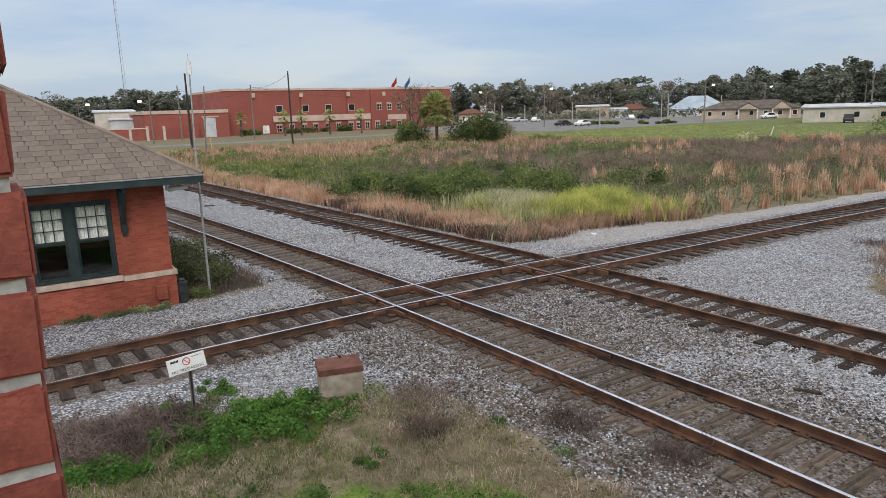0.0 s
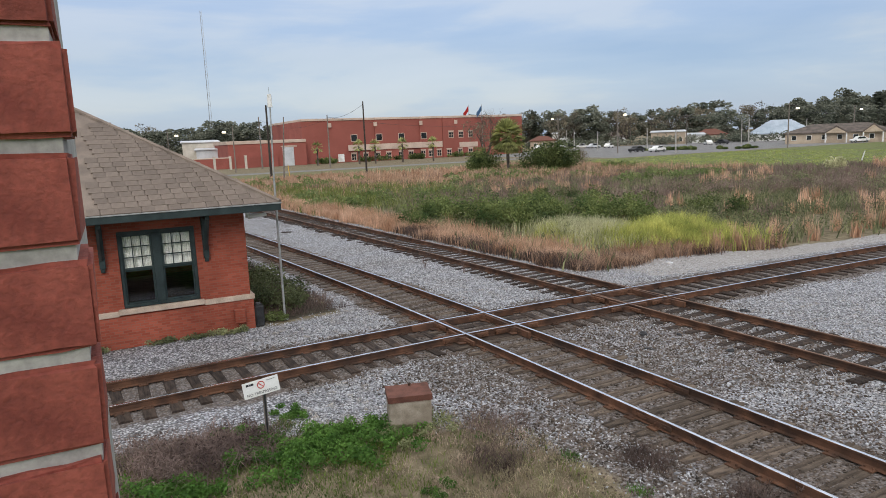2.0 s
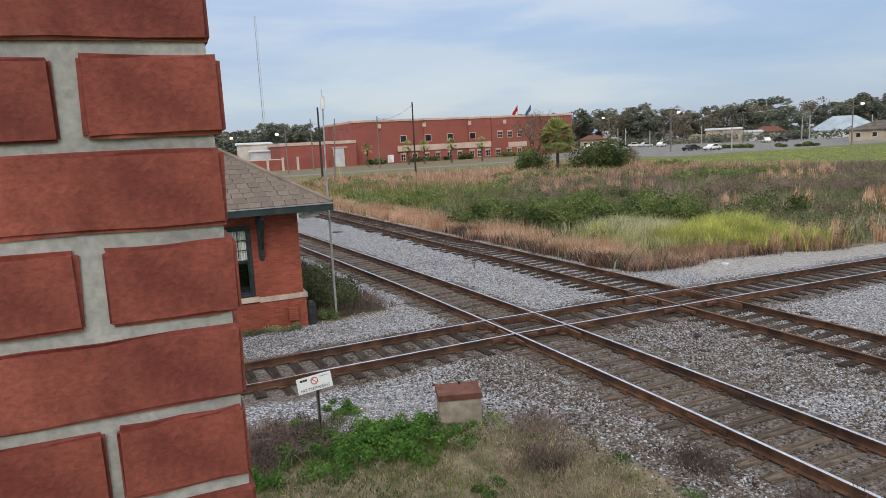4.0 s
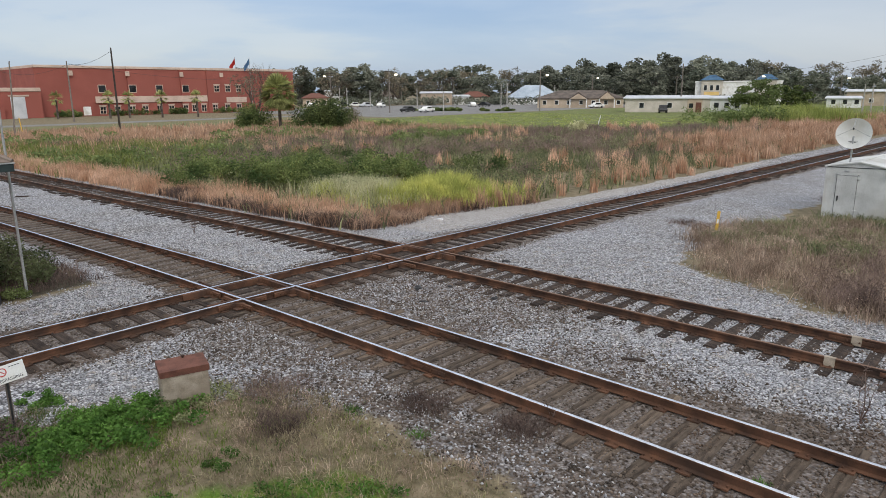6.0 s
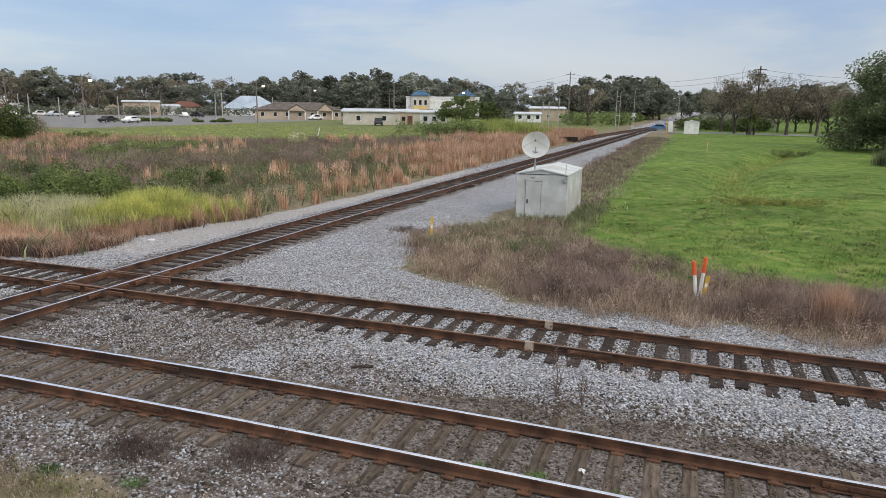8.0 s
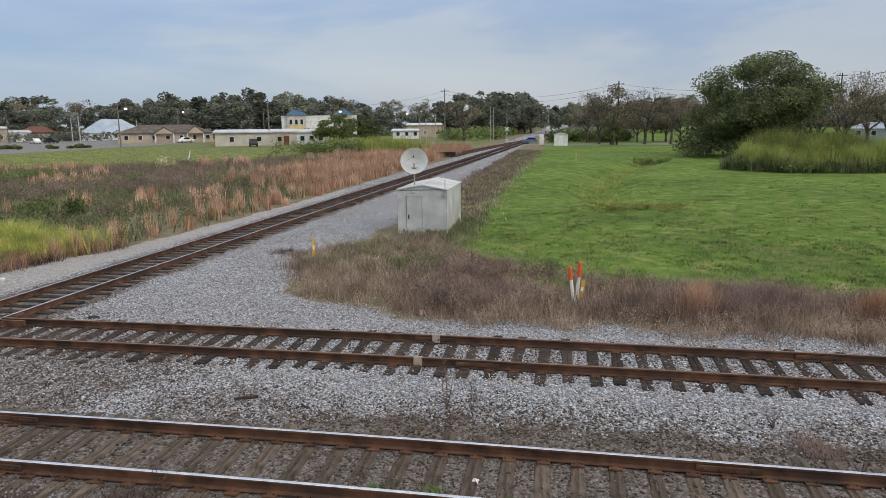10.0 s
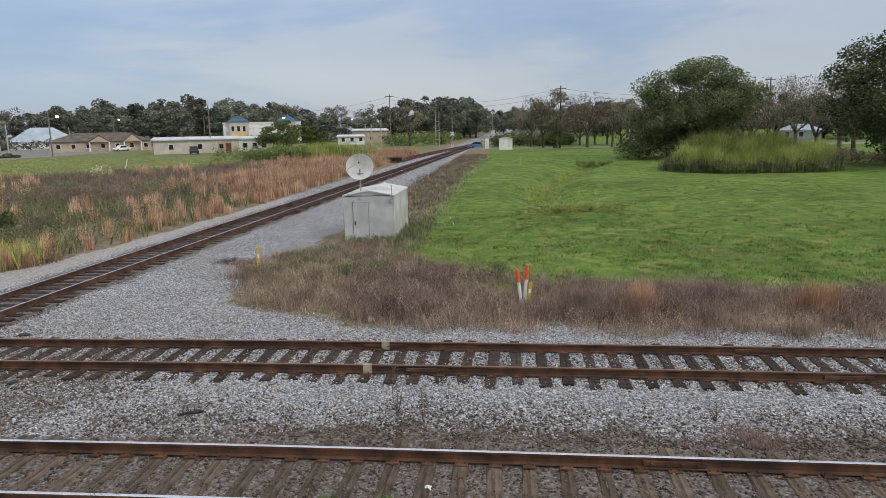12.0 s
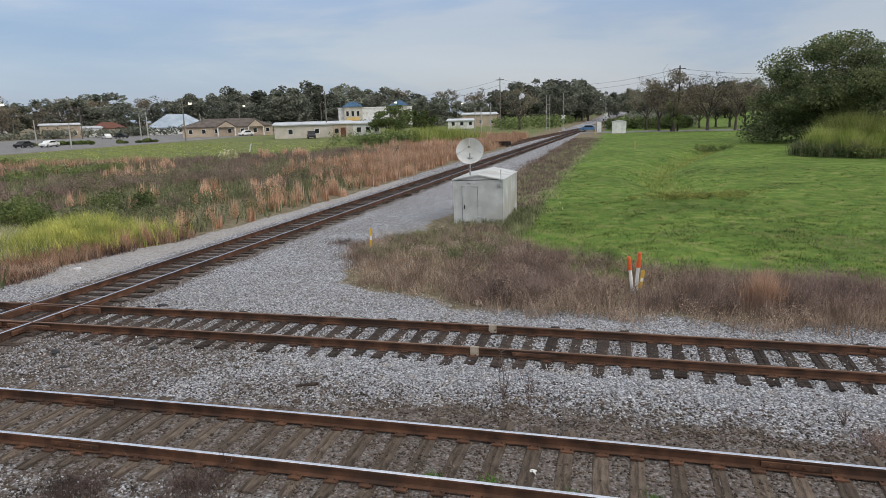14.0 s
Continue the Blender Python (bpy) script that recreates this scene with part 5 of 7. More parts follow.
patch("dry_weeds", "brown verge weeds along the shiny track", M["lf_dark"], 14000, (33, 120, 3.5, 11), lambda x, y: sstep(2.6, 1.2, np.abs(y - np.interp(x, [33, 60, 120], [6.6, 7.0, 6.5])) + 0.5 * wob(x, y, 0.6)), 0.3, 0.04, 0.9, 35, "weeds", clump=6, spread=0.25)

# near grass under the window


def nearveg(x, y):
    edge = np.interp(x, [-6, 0.2, 2.1, 4.4, 5.6, 6.3], [12.6, 12.1, 11.6, 10.8, 10.3, 8.5])
    return (y < edge + 0.35 * wob(x, y, 1.8)) * (x < 6.1 + 0.4 * wob(x, y, 1.5, 2)) * (y > 1.5)


patch("rough_grass", "dry straw-coloured rough grass", M["straw"], 17000, (-3, 6.6, 2.5, 12.6), lambda x, y: nearveg(x, y) * (0.15 + 0.85 * sstep(-0.2, 0.4, wob(x, y, 0.9, 3) + 0.35 * (x - 3.4))), 0.15, 0.009, 1.3, 41, clump=9, spread=0.09)
patch("rough_grass", "dead brown grass and stems", M["lf_dead"], 22000, (-3, 6.6, 2.5, 12.8), lambda x, y: nearveg(x, y) * (0.2 + 0.8 * (wob(x, y, 1.1, 7) > 0.1)), 0.16, 0.009, 1.4, 42, clump=9, spread=0.1)
patch("rough_grass", "short green grass", M["lf_lawn"], 48000, (-3, 6.0, 2.5, 11.8), lambda x, y: nearveg(x, y) * (0.12 + 0.88 * sstep(0.5, -0.4, wob(x, y, 0.8, 3) + 0.3 * (x - 3.6))), 0.13, 0.012, 1.0, 43, clump=6, spread=0.07)
mound("ground_cover", "bright green broad-leaved ground cover", M["lf_ivy"], 13000, (0.6, 4.6, 8.8, 11.6), lambda x, y: np.exp(-(((x - 2.75) / 1.05) ** 2 + ((y - 10.15) / 0.65) ** 2) * 1.2), 0.3, 0.06, 44, "ground cover", 130, 0.15)
mound("ground_cover", "small green weeds in the gravel", M["lf_ivy"], 1800, (2.2, 3.4, 11.3, 12.6), lambda x, y: np.exp(-(((x - 2.75) / 0.22) ** 2 + ((y - 11.95) / 0.2) ** 2)), 0.14, 0.04, 45, "ground cover", 16, 0.1)
mound("ground_cover", "green weeds below the box", M["lf_weed"], 3600, (3.2, 5.2, 9.2, 10.6), lambda x, y: np.exp(-(((x - 4.2) / 0.7) ** 2 + ((y - 10.1) / 0.25) ** 2)), 0.2, 0.05, 46, "ground cover", 40, 0.12)
mound("ground_cover", "green sprigs at the path edge", M["lf_ivy"], 2600, (0, 6.5, 4.0, 9.5), lambda x, y: (wob(x, y, 1.4, 9) > 0.75) * nearveg(x, y), 0.1, 0.04, 47, "ground cover", 40, 0.1)
mound("ground_cover", "dark bramble and dead leaves", M["lf_dark"], 7000, (-1.5, 2.2, 10.0, 12.4), lambda x, y: np.exp(-(((x - 0.8) / 1.2) ** 2 + ((y - 11.0) / 0.6) ** 2)), 0.32, 0.045, 48, "ground cover", 90, 0.15)
patch("bramble", "tangled brown bramble stems", M["lf_dark"], 2600, (-1.5, 2.4, 9.6, 12.2), lambda x, y: np.exp(-(((x - 1.0) / 1.0) ** 2 + ((y - 10.9) / 0.6) ** 2)), 0.42, 0.012, 1.9, 148, "brambles", clump=5, spread=0.1)
mound("ground_cover", "green leafy weeds among brambles", M["lf_ivy"], 3600, (-0.6, 1.8, 9.6, 12), lambda x, y: (wob(x, y, 1.9, 2) > 0.35) * nearveg(x, y), 0.26, 0.06, 149, "ground cover", 40, 0.14)
mound("ground_cover", "low green weeds in the rough grass", M["lf_ivy"], 6000, (-0.5, 5.4, 5.5, 9.6), lambda x, y: (wob(x, y, 1.2, 5) > 0.3) * nearveg(x, y), 0.12, 0.045, 150, "ground cover", 120, 0.14)
mound("ground_cover", "green leaves at the foot of the depot wall", M["lf_weed"], 3600, (-1.0, 3.3, 18.1, 18.6), lambda x, y: (y > 18.25) * (wob(x, y, 1.5, 3) > -0.5), 0.18, 0.05, 49, "ground cover", 60, 0.12)
mound("shrubs", "dark green shrubs beside the depot", M["lf_oak"], 9000, (3.7, 5.6, 19.6, 30), lambda x, y: (x < c1(y) - 2.4), 0.9, 0.09, 50, "shrubs", 60, 0.4)
mound("shrubs", "yellow-green sprig at the mast foot", M["lf_light"], 900, (3.85, 4.4, 18.8, 19.3), lambda x, y: x > 0, 0.35, 0.06, 51, "shrubs", 8, 0.15)
patch("dry_weeds", "dark brush in the shade of the depot", M["lf_dark"], 9000, (3.6, 6.6, 19.3, 34), lambda x, y: (x < c1(y) - 1.9), 0.3, 0.012, 1.1, 52, "weeds", clump=6, spread=0.12)

# lawn blades near the weeds, taller clumps in the drain
patch("lawn_blades", "short mown green lawn", M["lf_lawn"], 60000, (19.5, 60, -24, 4.6), lambda x, y: sstep(19.8, 21.2, x) * (0.25 + 0.75 * sstep(45, 22, x)), 0.10, 0.018, 1.0, 61, clump=9, spread=0.10)
patch("lawn_blades", "darker coarse tufts in the mown lawn", M["lf_shrub"], 22000, (20, 60, -24, 4.6), lambda x, y: sstep(20.2, 21.5, x) * (0.2 + 0.8 * sstep(46, 22, x)) * (wob(x, y, 1.1, 2) + 0.6 * wob(x, y, 0.3, 5) > 0.15), 0.12, 0.022, 1.3, 161, clump=12, spread=0.14)
patch("lawn_blades", "dry straw tufts in the mown lawn", M["straw"], 9000, (20, 46, -24, 4.6), lambda x, y: sstep(20.2, 21.5, x) * (0.15 + 0.85 * sstep(34, 22, x)) * (wob(x, y, 0.9, 8) > 0.2), 0.10, 0.02, 1.3, 162, clump=8, spread=0.2)
patch("tall_grass", "rank green grass along the drain", M["lf_reed"], 5000, (40, 96, -13, 0), lambda x, y: np.exp(-((y - ditch_y(x)) / 1.2) ** 2) * sstep(40, 48, x), 0.25, 0.035, 0.9, 163, clump=9, spread=0.25)
mound("ground_cover", "dark weeds at the head of the drain", M["lf_shrub"], 3500, (84, 96, -15, -5), lambda x, y: np.exp(-(((x - 90) / 1.6) ** 2 + ((y + 10.2) / 1.6) ** 2)), 0.7, 0.14, 164, "ground cover", 40, 0.6)
mound("ground_cover", "pale green flowering weeds on the lawn", M["lf_gold"], 5200, (36, 45, -8, 0), lambda x, y: np.exp(-(((x - 40.0 - (y + 4) * -0.3) / 1.0) ** 2 + ((y + 3.9) / 2.2) ** 2)), 0.4, 0.075, 63, "ground cover", 110, 0.25)
patch("field_grass", "pale yellow-green mown field grass", M["lf_reed"], 22000, (64, 128, 24, 102), lambda x, y: (x > np.interp(y, [20, 35, 48, 60, 90, 130], [130, 104, 80, 73, 70, 66])) * (y < 101) * (0.4 + 0.6 * (wob(x, y, 0.12, 4) > -0.2)), 0.13, 0.14, 1.3, 165, clump=5, spread=0.5)
patch("tall_grass", "tall yellow-green reed grass clump", M["lf_reed"], 26000, (66, 84, -37, -13), lambda x, y: ((x - 73.5) / 5.0) ** 2 + ((y + 24.8) / 7.4) ** 2 < 1.0 + 0.2 * wob(x, y, 1.0), 2.7, 0.06, 0.45, 64, clump=14, spread=0.3, hv=0.3)
patch("tall_grass", "tallest yellow-green reeds of the clump", M["lf_reed"], 12000, (66, 84, -37, -13), lambda x, y: ((x - 74) / 3.6) ** 2 + ((y + 24.4) / 4.8) ** 2 < 1.0, 3.7, 0.06, 0.6, 68, clump=14, spread=0.3, hv=0.25)
patch("pale_grass", "yellow-green grass beyond the shrubs", M["lf_reed"], 14000, (13, 40, 44, 78), lambda x, y: thicket(x, y) * np.exp(-(((x - 20) / 7) ** 2 + ((y - 60) / 9) ** 2)), 0.8, 0.06, 0.6, 69, clump=9, spread=0.3)
patch("tall_grass", "brown-green reeds at the clump's edge", M["lf_weed"], 7000, (64, 84, -37, -13), lambda x, y: (np.abs(((x - 73.5) / 5.4) ** 2 + ((y + 24.8) / 8.2) ** 2 - 0.95) < 0.22) * 1.0, 1.5, 0.05, 0.6, 65, clump=10, spread=0.25)
mound("shrubs", "green brambles before the reeds", M["lf_shrub"], 9000, (66, 72, -33, -15), lambda x, y: (np.abs(((x - 73.5) / 5.4) ** 2 + ((y + 24.8) / 8.2) ** 2 - 0.9) < 0.3) * 1.0, 1.2, 0.2, 66, "shrubs", 70, 0.8)
mound("shrubs", "brown-green brush at the wood's edge", M["lf_dead"], 6000, (78, 86, -46, -36), lambda x, y: x > 0, 2.0, 0.22, 67, "shrubs", 40, 1.0)


# small single plants in the ballast
def dead_weed(x, y, hgt, label, lean=0.3, seed=1):
    rng = random.Random(seed)
    w = thing("dead_weed", pose(x, y, 0), label, "weed", "dead weeds in the gravel")
    for k in range(5):
        bm = bmesh.new()
        p = Vector((rng.uniform(-0.03, 0.03), rng.uniform(-0.03, 0.03), 0))
        d = Vector((rng.uniform(-lean, lean), rng.uniform(-lean, lean), 1))
        for i in range(5):
            q = p + d.normalized() * hgt / 5
            tube(p, q, 0.008 * (1 - i / 6), 0.008 * (1 - (i + 1) / 6), 4, bm)
            for _ in range(3):
                e = q + Vector((rng.uniform(-1, 1), rng.uniform(-1, 1), rng.uniform(0.2, 1))) * hgt * 0.14
                tube(q, e, 0.004, 0.002, 3, bm)
            p, d = q, d + Vector((rng.uniform(-0.2, 0.2), rng.uniform(-0.2, 0.2), 0))
        part("stem", bm, M["lf_dark"], w)["kind"] = "stuff"
    return w


for i, (x, y, hh, ln) in enumerate(((11.06, 23.44, 0.95, 0.5), (11.87, 21.71, 0.85, 0.2), (11.17, 1.88, 0.85, 0.5), (11.05, 1.4, 0.6, 0.2), (10.26, 8.84, 0.25, 0.7), (11.4, -3.6, 0.3, 0.7), (9.9, -4.4, 0.4, 0.8), (8.1, 5.46, 0.3, 0.9))):
    dead_weed(x, y, hh, "dry brown weed standing in the ballast", ln, i)
for i, (x, y, r0, nn) in enumerate(((5.6, 9.5, 0.45, 1600), (7.0, 7.2, 0.3, 900), (7.5, 5.6, 0.35, 1200), (10.6, -4.0, 0.3, 800), (5.0, 8.4, 0.4, 1200), (24.6, 10.6, 0.5, 900))):
    patch("dead_tuft", "dark dry tuft of weeds in the gravel", M["lf_dark"], nn, (x - 1, x + 1, y - 1, y + 1), lambda u, v, x=x, y=y, r0=r0: np.exp(-(((u - x) / r0) ** 2 + ((v - y) / r0) ** 2)), 0.22, 0.007, 1.2, 70 + i, "weeds", clump=4, spread=0.05)
for i, (x, y) in enumerate(((8.3, 2.4), (8.4, 1.6), (8.3, 0.5), (8.5, -0.6), (6.1, 7.9), (6.3, 6.6))):
    patch("green_sprig", "small green sprig between the ties", M["lf_ivy"], 160, (x - 0.4, x + 0.4, y - 0.4, y + 0.4), lambda u, v, x=x, y=y: np.exp(-(((u - x) / 0.13) ** 2 + ((v - y) / 0.13) ** 2)), 0.1, 0.012, 1.0, 90 + i, "weeds")


# loose stones of the ballast, the nearest as real stones
def stones():
    rng = np.random.default_rng(3)

    def keep(x, y):
        z = zones(x, y)
        d = np.hypot(x, y)
        on_rail = (np.abs(np.abs(x - c1(y)) - 0.7525) < 0.1) | (np.abs(np.abs(x - c2(y)) - 0.7525) < 0.1) | (np.abs(np.abs(y - c3(x)) - 0.7525) < 0.1)
        return z[0] * sstep(30, 9, d) * (~on_rail) * (1 - 0.55 * (np.abs(x - c1(y)) < 1.45)) * (1 - 0.6 * ((np.abs(y - c3(x)) < 1.35)))

    n = 92000
    p = scatter(n, 3.0, 26, -11, 24, keep, rng)
    n = len(p)
    s = rng.uniform(0.012, 0.028, n) * (1 + 0.3 * rng.random(n) ** 6)
    base = np.array([(1, 0, 0), (-1, 0, 0), (0, 1, 0), (0, -1, 0), (0, 0, 0.8), (0, 0, -0.8)], float)
    v = base[None] * (1 + 0.45 * rng.uniform(-1, 1, (n, 6, 1))) + rng.uniform(-0.3, 0.3, (n, 6, 3))
    a = rng.uniform(0, math.tau, n)
    ca, sa = np.cos(a), np.sin(a)
    v = np.stack([v[..., 0] * ca[:, None] - v[..., 1] * sa[:, None], v[..., 0] * sa[:, None] + v[..., 1] * ca[:, None], v[..., 2]], -1)
    v = v * s[:, None, None]
    v += np.column_stack([p[:, :2], p[:, 2] + s * 0.35])[:, None]
    t = np.array([(0, 2, 4), (2, 1, 4), (1, 3, 4), (3, 0, 4), (2, 0, 5), (1, 2, 5), (3, 1, 5), (0, 3, 5)])
    grimy = zones(p[:, 0], p[:, 1])[3] > rng.random(n) * 0.8
    for sel, mat, lb in ((~grimy, M["stone"], "loose grey crushed-stone ballast"), (grimy, M["dirtystone"], "brown oil-stained crushed-stone ballast")):
        k = int(sel.sum())
        tr = (np.arange(k)[:, None, None] * 6 + t[None]).reshape(-1, 3)
        tagged(tri_mesh("ballast_stones", v[sel].reshape(-1, 3), tr, mat), lb, "ballast", kind="stuff")


stones()


def lump(name, x, y, size, mat, label, category, seed, flat=0.5):
    b = bmesh.new()
    bmesh.ops.create_icosphere(b, subdivisions=2, radius=1)
    for v in b.verts:
        k = 1 + 0.55 * noise.noise(v.co * 1.7 + Vector((seed * 3.1, 0, 0))) + 0.4 * noise.noise(v.co * 4.1 + Vector((0, seed * 2.3, 0)))
        v.co = Vector((v.co.x * size[0] * k, v.co.y * size[1] * k, v.co.z * size[2] * k))
    ob = part(name, b, mat, None)
    ob.matrix_basis = pose(x, y, size[2] * flat, 0, 0, seed * 37)
    tagged(ob, label, category)


lump("clod", 11.6, 12.1, (0.17, 0.1, 0.06), M["dark"], "dark lump of tar on the gravel", "lump", 1)
lump("clod", 12.3, 11.6, (0.09, 0.06, 0.03), M["dark"], "small dark scrap on the gravel", "lump", 2)
lump("clod", 15.4, 12.2, (0.16, 0.08, 0.04), M["dark"], "dark scrap beside the track", "lump", 3)
lump("clod", 10.9, 11.2, (0.13, 0.05, 0.03), M["dark"], "dark splinter on the gravel", "lump", 4)
lump("clod", 12.3, 10.1, (0.1, 0.08, 0.04), M["dark"], "small dark scrap on the gravel", "lump", 5)
lump("rock", 17.0, 3.6, (0.16, 0.12, 0.08), M["limestone"], "pale rock at the foot of the weeds", "rock", 6)
lump("white_stone", 8.84, 1.04, (0.05, 0.045, 0.04), M["white"], "white pebble between the rails", "stone", 7)
lump("rock", 18.9, 15.0 + 3.4, (0.14, 0.1, 0.06), M["stone"], "grey rock on the sand", "rock", 8)
stick = part("wood_scrap", box(-0.22, 0.22, -0.035, 0.035, 0, 0.05, 0.012), M["tie2"], None)
stick.matrix_basis = pose(11.05, 5.65, 0.005, 3, 0, -62)
tagged(stick, "dark splintered piece of tie on the gravel", "wood scrap")
stick = part("wood_scrap", box(-0.3, 0.3, -0.04, 0.04, 0, 0.06, 0.012), M["tie2"], None)
stick.matrix_basis = pose(9.4, 38.5, 0.005, 3, 0, -30)
tagged(stick, "dark piece of broken tie between the tracks", "wood scrap")


# ---- trees ----
def at_az(az, d, z=0.0):
    return (d * math.sin(radians(az)), d * math.cos(radians(az)), z)


def limb_mesh(bm, p, d, ln, r, depth, rng, tips, spread=0.7, up=0.15):
    """A tapering limb that bends, then forks."""
    for _ in range(3):
        q = p + d * ln / 3
        tube(p, q, r, r * 0.86, 5 if depth else 7, bm)
        p, r = q, r * 0.86
        d = (d + Vector((rng.uniform(-1, 1), rng.uniform(-1, 1), rng.uniform(-0.5, 0.8))) * 0.16).normalized()
    tips.append(p.copy())
    if depth == 0:
        return
    for _ in range(rng.choice((2, 3, 3))):
        e = (d + Vector((rng.uniform(-1, 1), rng.uniform(-1, 1), rng.uniform(-0.6, 0.9) + up)) * spread).normalized()
        limb_mesh(bm, p, e, ln * rng.uniform(0.62, 0.82), r * 0.68, depth - 1, rng, tips, spread, up)


def tree(name, m, label, mat, hgt, wid, n, leaf, seed, low=0.12, depth=2, group="", bare=False, lobes=26, trunk=0.028, bark="bark", hang=0.0, plump=1.0):
    """A trunk with forking limbs, and a crown of leaf clumps with gaps and an uneven outline."""
    rng, nr = random.Random(seed), np.random.default_rng(seed)
    t = thing(name, m, label, "tree", group)
    bm, tips = bmesh.new(), []
    base = hgt * (0.16 if not bare else 0.22)
    tube((0, 0, -0.2), (rng.uniform(-0.2, 0.2), 0, base), hgt * trunk, hgt * trunk * 0.75, 9, bm)
    for k in range(4 if not bare else 5):
        a = k * math.tau / 4 + rng.uniform(-0.5, 0.5)
        limb_mesh(bm, Vector((0, 0, base * rng.uniform(0.8, 1.05))), Vector((math.cos(a) * wid / hgt, math.sin(a) * wid / hgt, rng.uniform(0.9, 1.6))).normalized(),
                  hgt * (0.26 if not bare else 0.27), hgt * trunk * 0.5, depth, rng, tips, 0.75 if not bare else 0.6, 0.15 if not bare else 0.35)
    part("trunk", bm, M[bark], t)
    if n:
        c = []
        while len(c) < lobes:
            q = nr.uniform(-1, 1, 3)
            rad = np.linalg.norm(q)
            if 0.3 < rad < 1.0 and q[2] > -0.95:
                c.append(q * (1.0 + 0.25 * (1 - rad)))
        c = np.array(c)
        c[:, 2] = np.where(c[:, 2] < 0, c[:, 2] * 0.9, c[:, 2])
        rr = nr.uniform(0.2, 0.36, lobes) * (26 / lobes) ** 0.22 * plump
        i = nr.choice(lobes, n, p=rr / rr.sum())
        d = nr.normal(size=(n, 3))
        d /= np.linalg.norm(d, axis=1)[:, None]
        d *= (0.25 + 0.75 * nr.random(n) ** 0.45)[:, None]
        p = c[i] + d * rr[i][:, None] * np.array([1, 1, 0.8])
        p[:, 2] -= hang * nr.random(n) ** 2
        zlo = low * hgt
        p = p * np.array([wid / 2 * 0.86, wid / 2 * 0.86, (hgt - zlo) / 2 * 0.86]) + np.array([0, 0, (hgt + zlo) / 2])
        p[:, 2] = np.maximum(p[:, 2], zlo * 0.6)
        v, tr = leaves(p, np.full(n, leaf), nr, 0.4)
        tri_mesh("crown", v, tr, mat, t)
    return t


oak = tree("live_oak", pose(*at_az(104.3, 102)), "broad dark green live oak on the lawn", M["lf_oak"], 14.2, 19.6, 70000, 0.30, 1, 0.0, 3, lobes=120, plump=1.3)
tree("live_oak", pose(*at_az(119.0, 86)), "tall dark green oak at the edge of the wood", M["lf_oak"], 15.4, 19.5, 44000, 0.32, 2, 0.03, 3, lobes=80, plump=1.2)
tree("live_oak", pose(*at_az(124, 92)), "dark green oak at the edge of the wood", M["lf_oak"], 14.0, 15, 14000, 0.45, 3, 0.08, 2)
tree("bare_tree", pose(*at_az(111.6, 128)), "pale leafless winter tree", M["lf_brown"], 12.6, 11, 900, 0.3, 4, 0.3, 4, bare=True)
tree("bare_tree", pose(*at_az(114.5, 120)), "thin grey leafless tree", M["lf_brown"], 12.5, 8, 1400, 0.3, 5, 0.3, 4, bare=True)
twiggy = [tree("bare_tree", pose(*at_az(108.6, 124)), "grey twiggy leafless tree at the edge of the wood", M["lf_brown"], 11.0, 9, 3200, 0.2, 170, 0.2, 3, "bare trees along the lawn", bare=True, lobes=44),
          tree("bare_tree", pose(*at_az(110.2, 118)), "grey twiggy leafless tree at the edge of the wood", M["lf_brown"], 12.4, 10, 3200, 0.2, 171, 0.2, 3, "bare trees along the lawn", bare=True, lobes=44)]
for k, (az, d) in enumerate(((113.0, 116), (115.4, 112), (92.6, 152), (96.2, 150), (98.2, 148), (91.6, 160))):
    copy_thing(twiggy[k % 2], pose(*at_az(az, d), 0, 0, 70 * k))
tree("bare_tree", pose(*at_az(81.4, 183)), "grey leafless spreading tree", M["lf_brown"], 11.4, 12, 1600, 0.3, 6, 0.2, 4, bare=True)
tree("sycamore", pose(*at_az(93.7, 146)), "half-bare brown and green tree beside the road", M["lf_brown"], 12.6, 12.5, 5200, 0.36, 7, 0.14, 4, bare=True, lobes=36)
tree("sycamore", pose(*at_az(93.5, 146.5)), "yellow-green undergrowth round a trunk", M["lf_light"], 6.5, 4.5, 1800, 0.35, 8, 0.1, 2)
for k, (az, d, hh, ww) in enumerate(((95.6, 165, 10, 8), (96.8, 172, 10, 9), (97.8, 168, 10.5, 8), (98.9, 170, 11, 9), (100.2, 165, 10, 8), (95.0, 185, 10.5, 9))):
    tree("grey_tree", pose(*at_az(az, d)), "grey half-bare tree with hanging moss", M["lf_brown"], hh, ww, 2600, 0.42, 20 + k, 0.3, 3, "grey trees behind the road", lobes=22, hang=0.35)

tree("green_tree", pose(*at_az(70.9, 158)), "spreading yellow-green tree before the apartments", M["lf_light"], 7.2, 13, 6000, 0.45, 15, 0.0, 2, lobes=40)
tree("green_tree", pose(*at_az(73.2, 165)), "green tree beside the far field", M["lf_shrub"], 6.0, 9, 3600, 0.45, 16, 0.0, 2, lobes=30)
# the far wood: a few kinds, set out again and again
kinds = []
for k in range(5):
    kinds.append(tree("wood_tree", pose(*at_az(64.0 + 1.5 * k, 300)), "dark green tree of the far wood", M["lf_far_haze"], 15 + k % 3, 15 + 2 * (k % 2), 2800, 0.95, 40 + k, 0.0, 1, "trees of the far wood", lobes=34))
greys = []
for k in range(3):
    greys.append(tree("bare_wood_tree", pose(*at_az(38.0 + 4 * k, 285)), "grey-brown bare tree of the far wood", M["lf_brown"], 15, 11, 900, 0.6, 60 + k, 0.25, 3, "bare trees of the far wood", bare=True, lobes=20))
rw = random.Random(31)


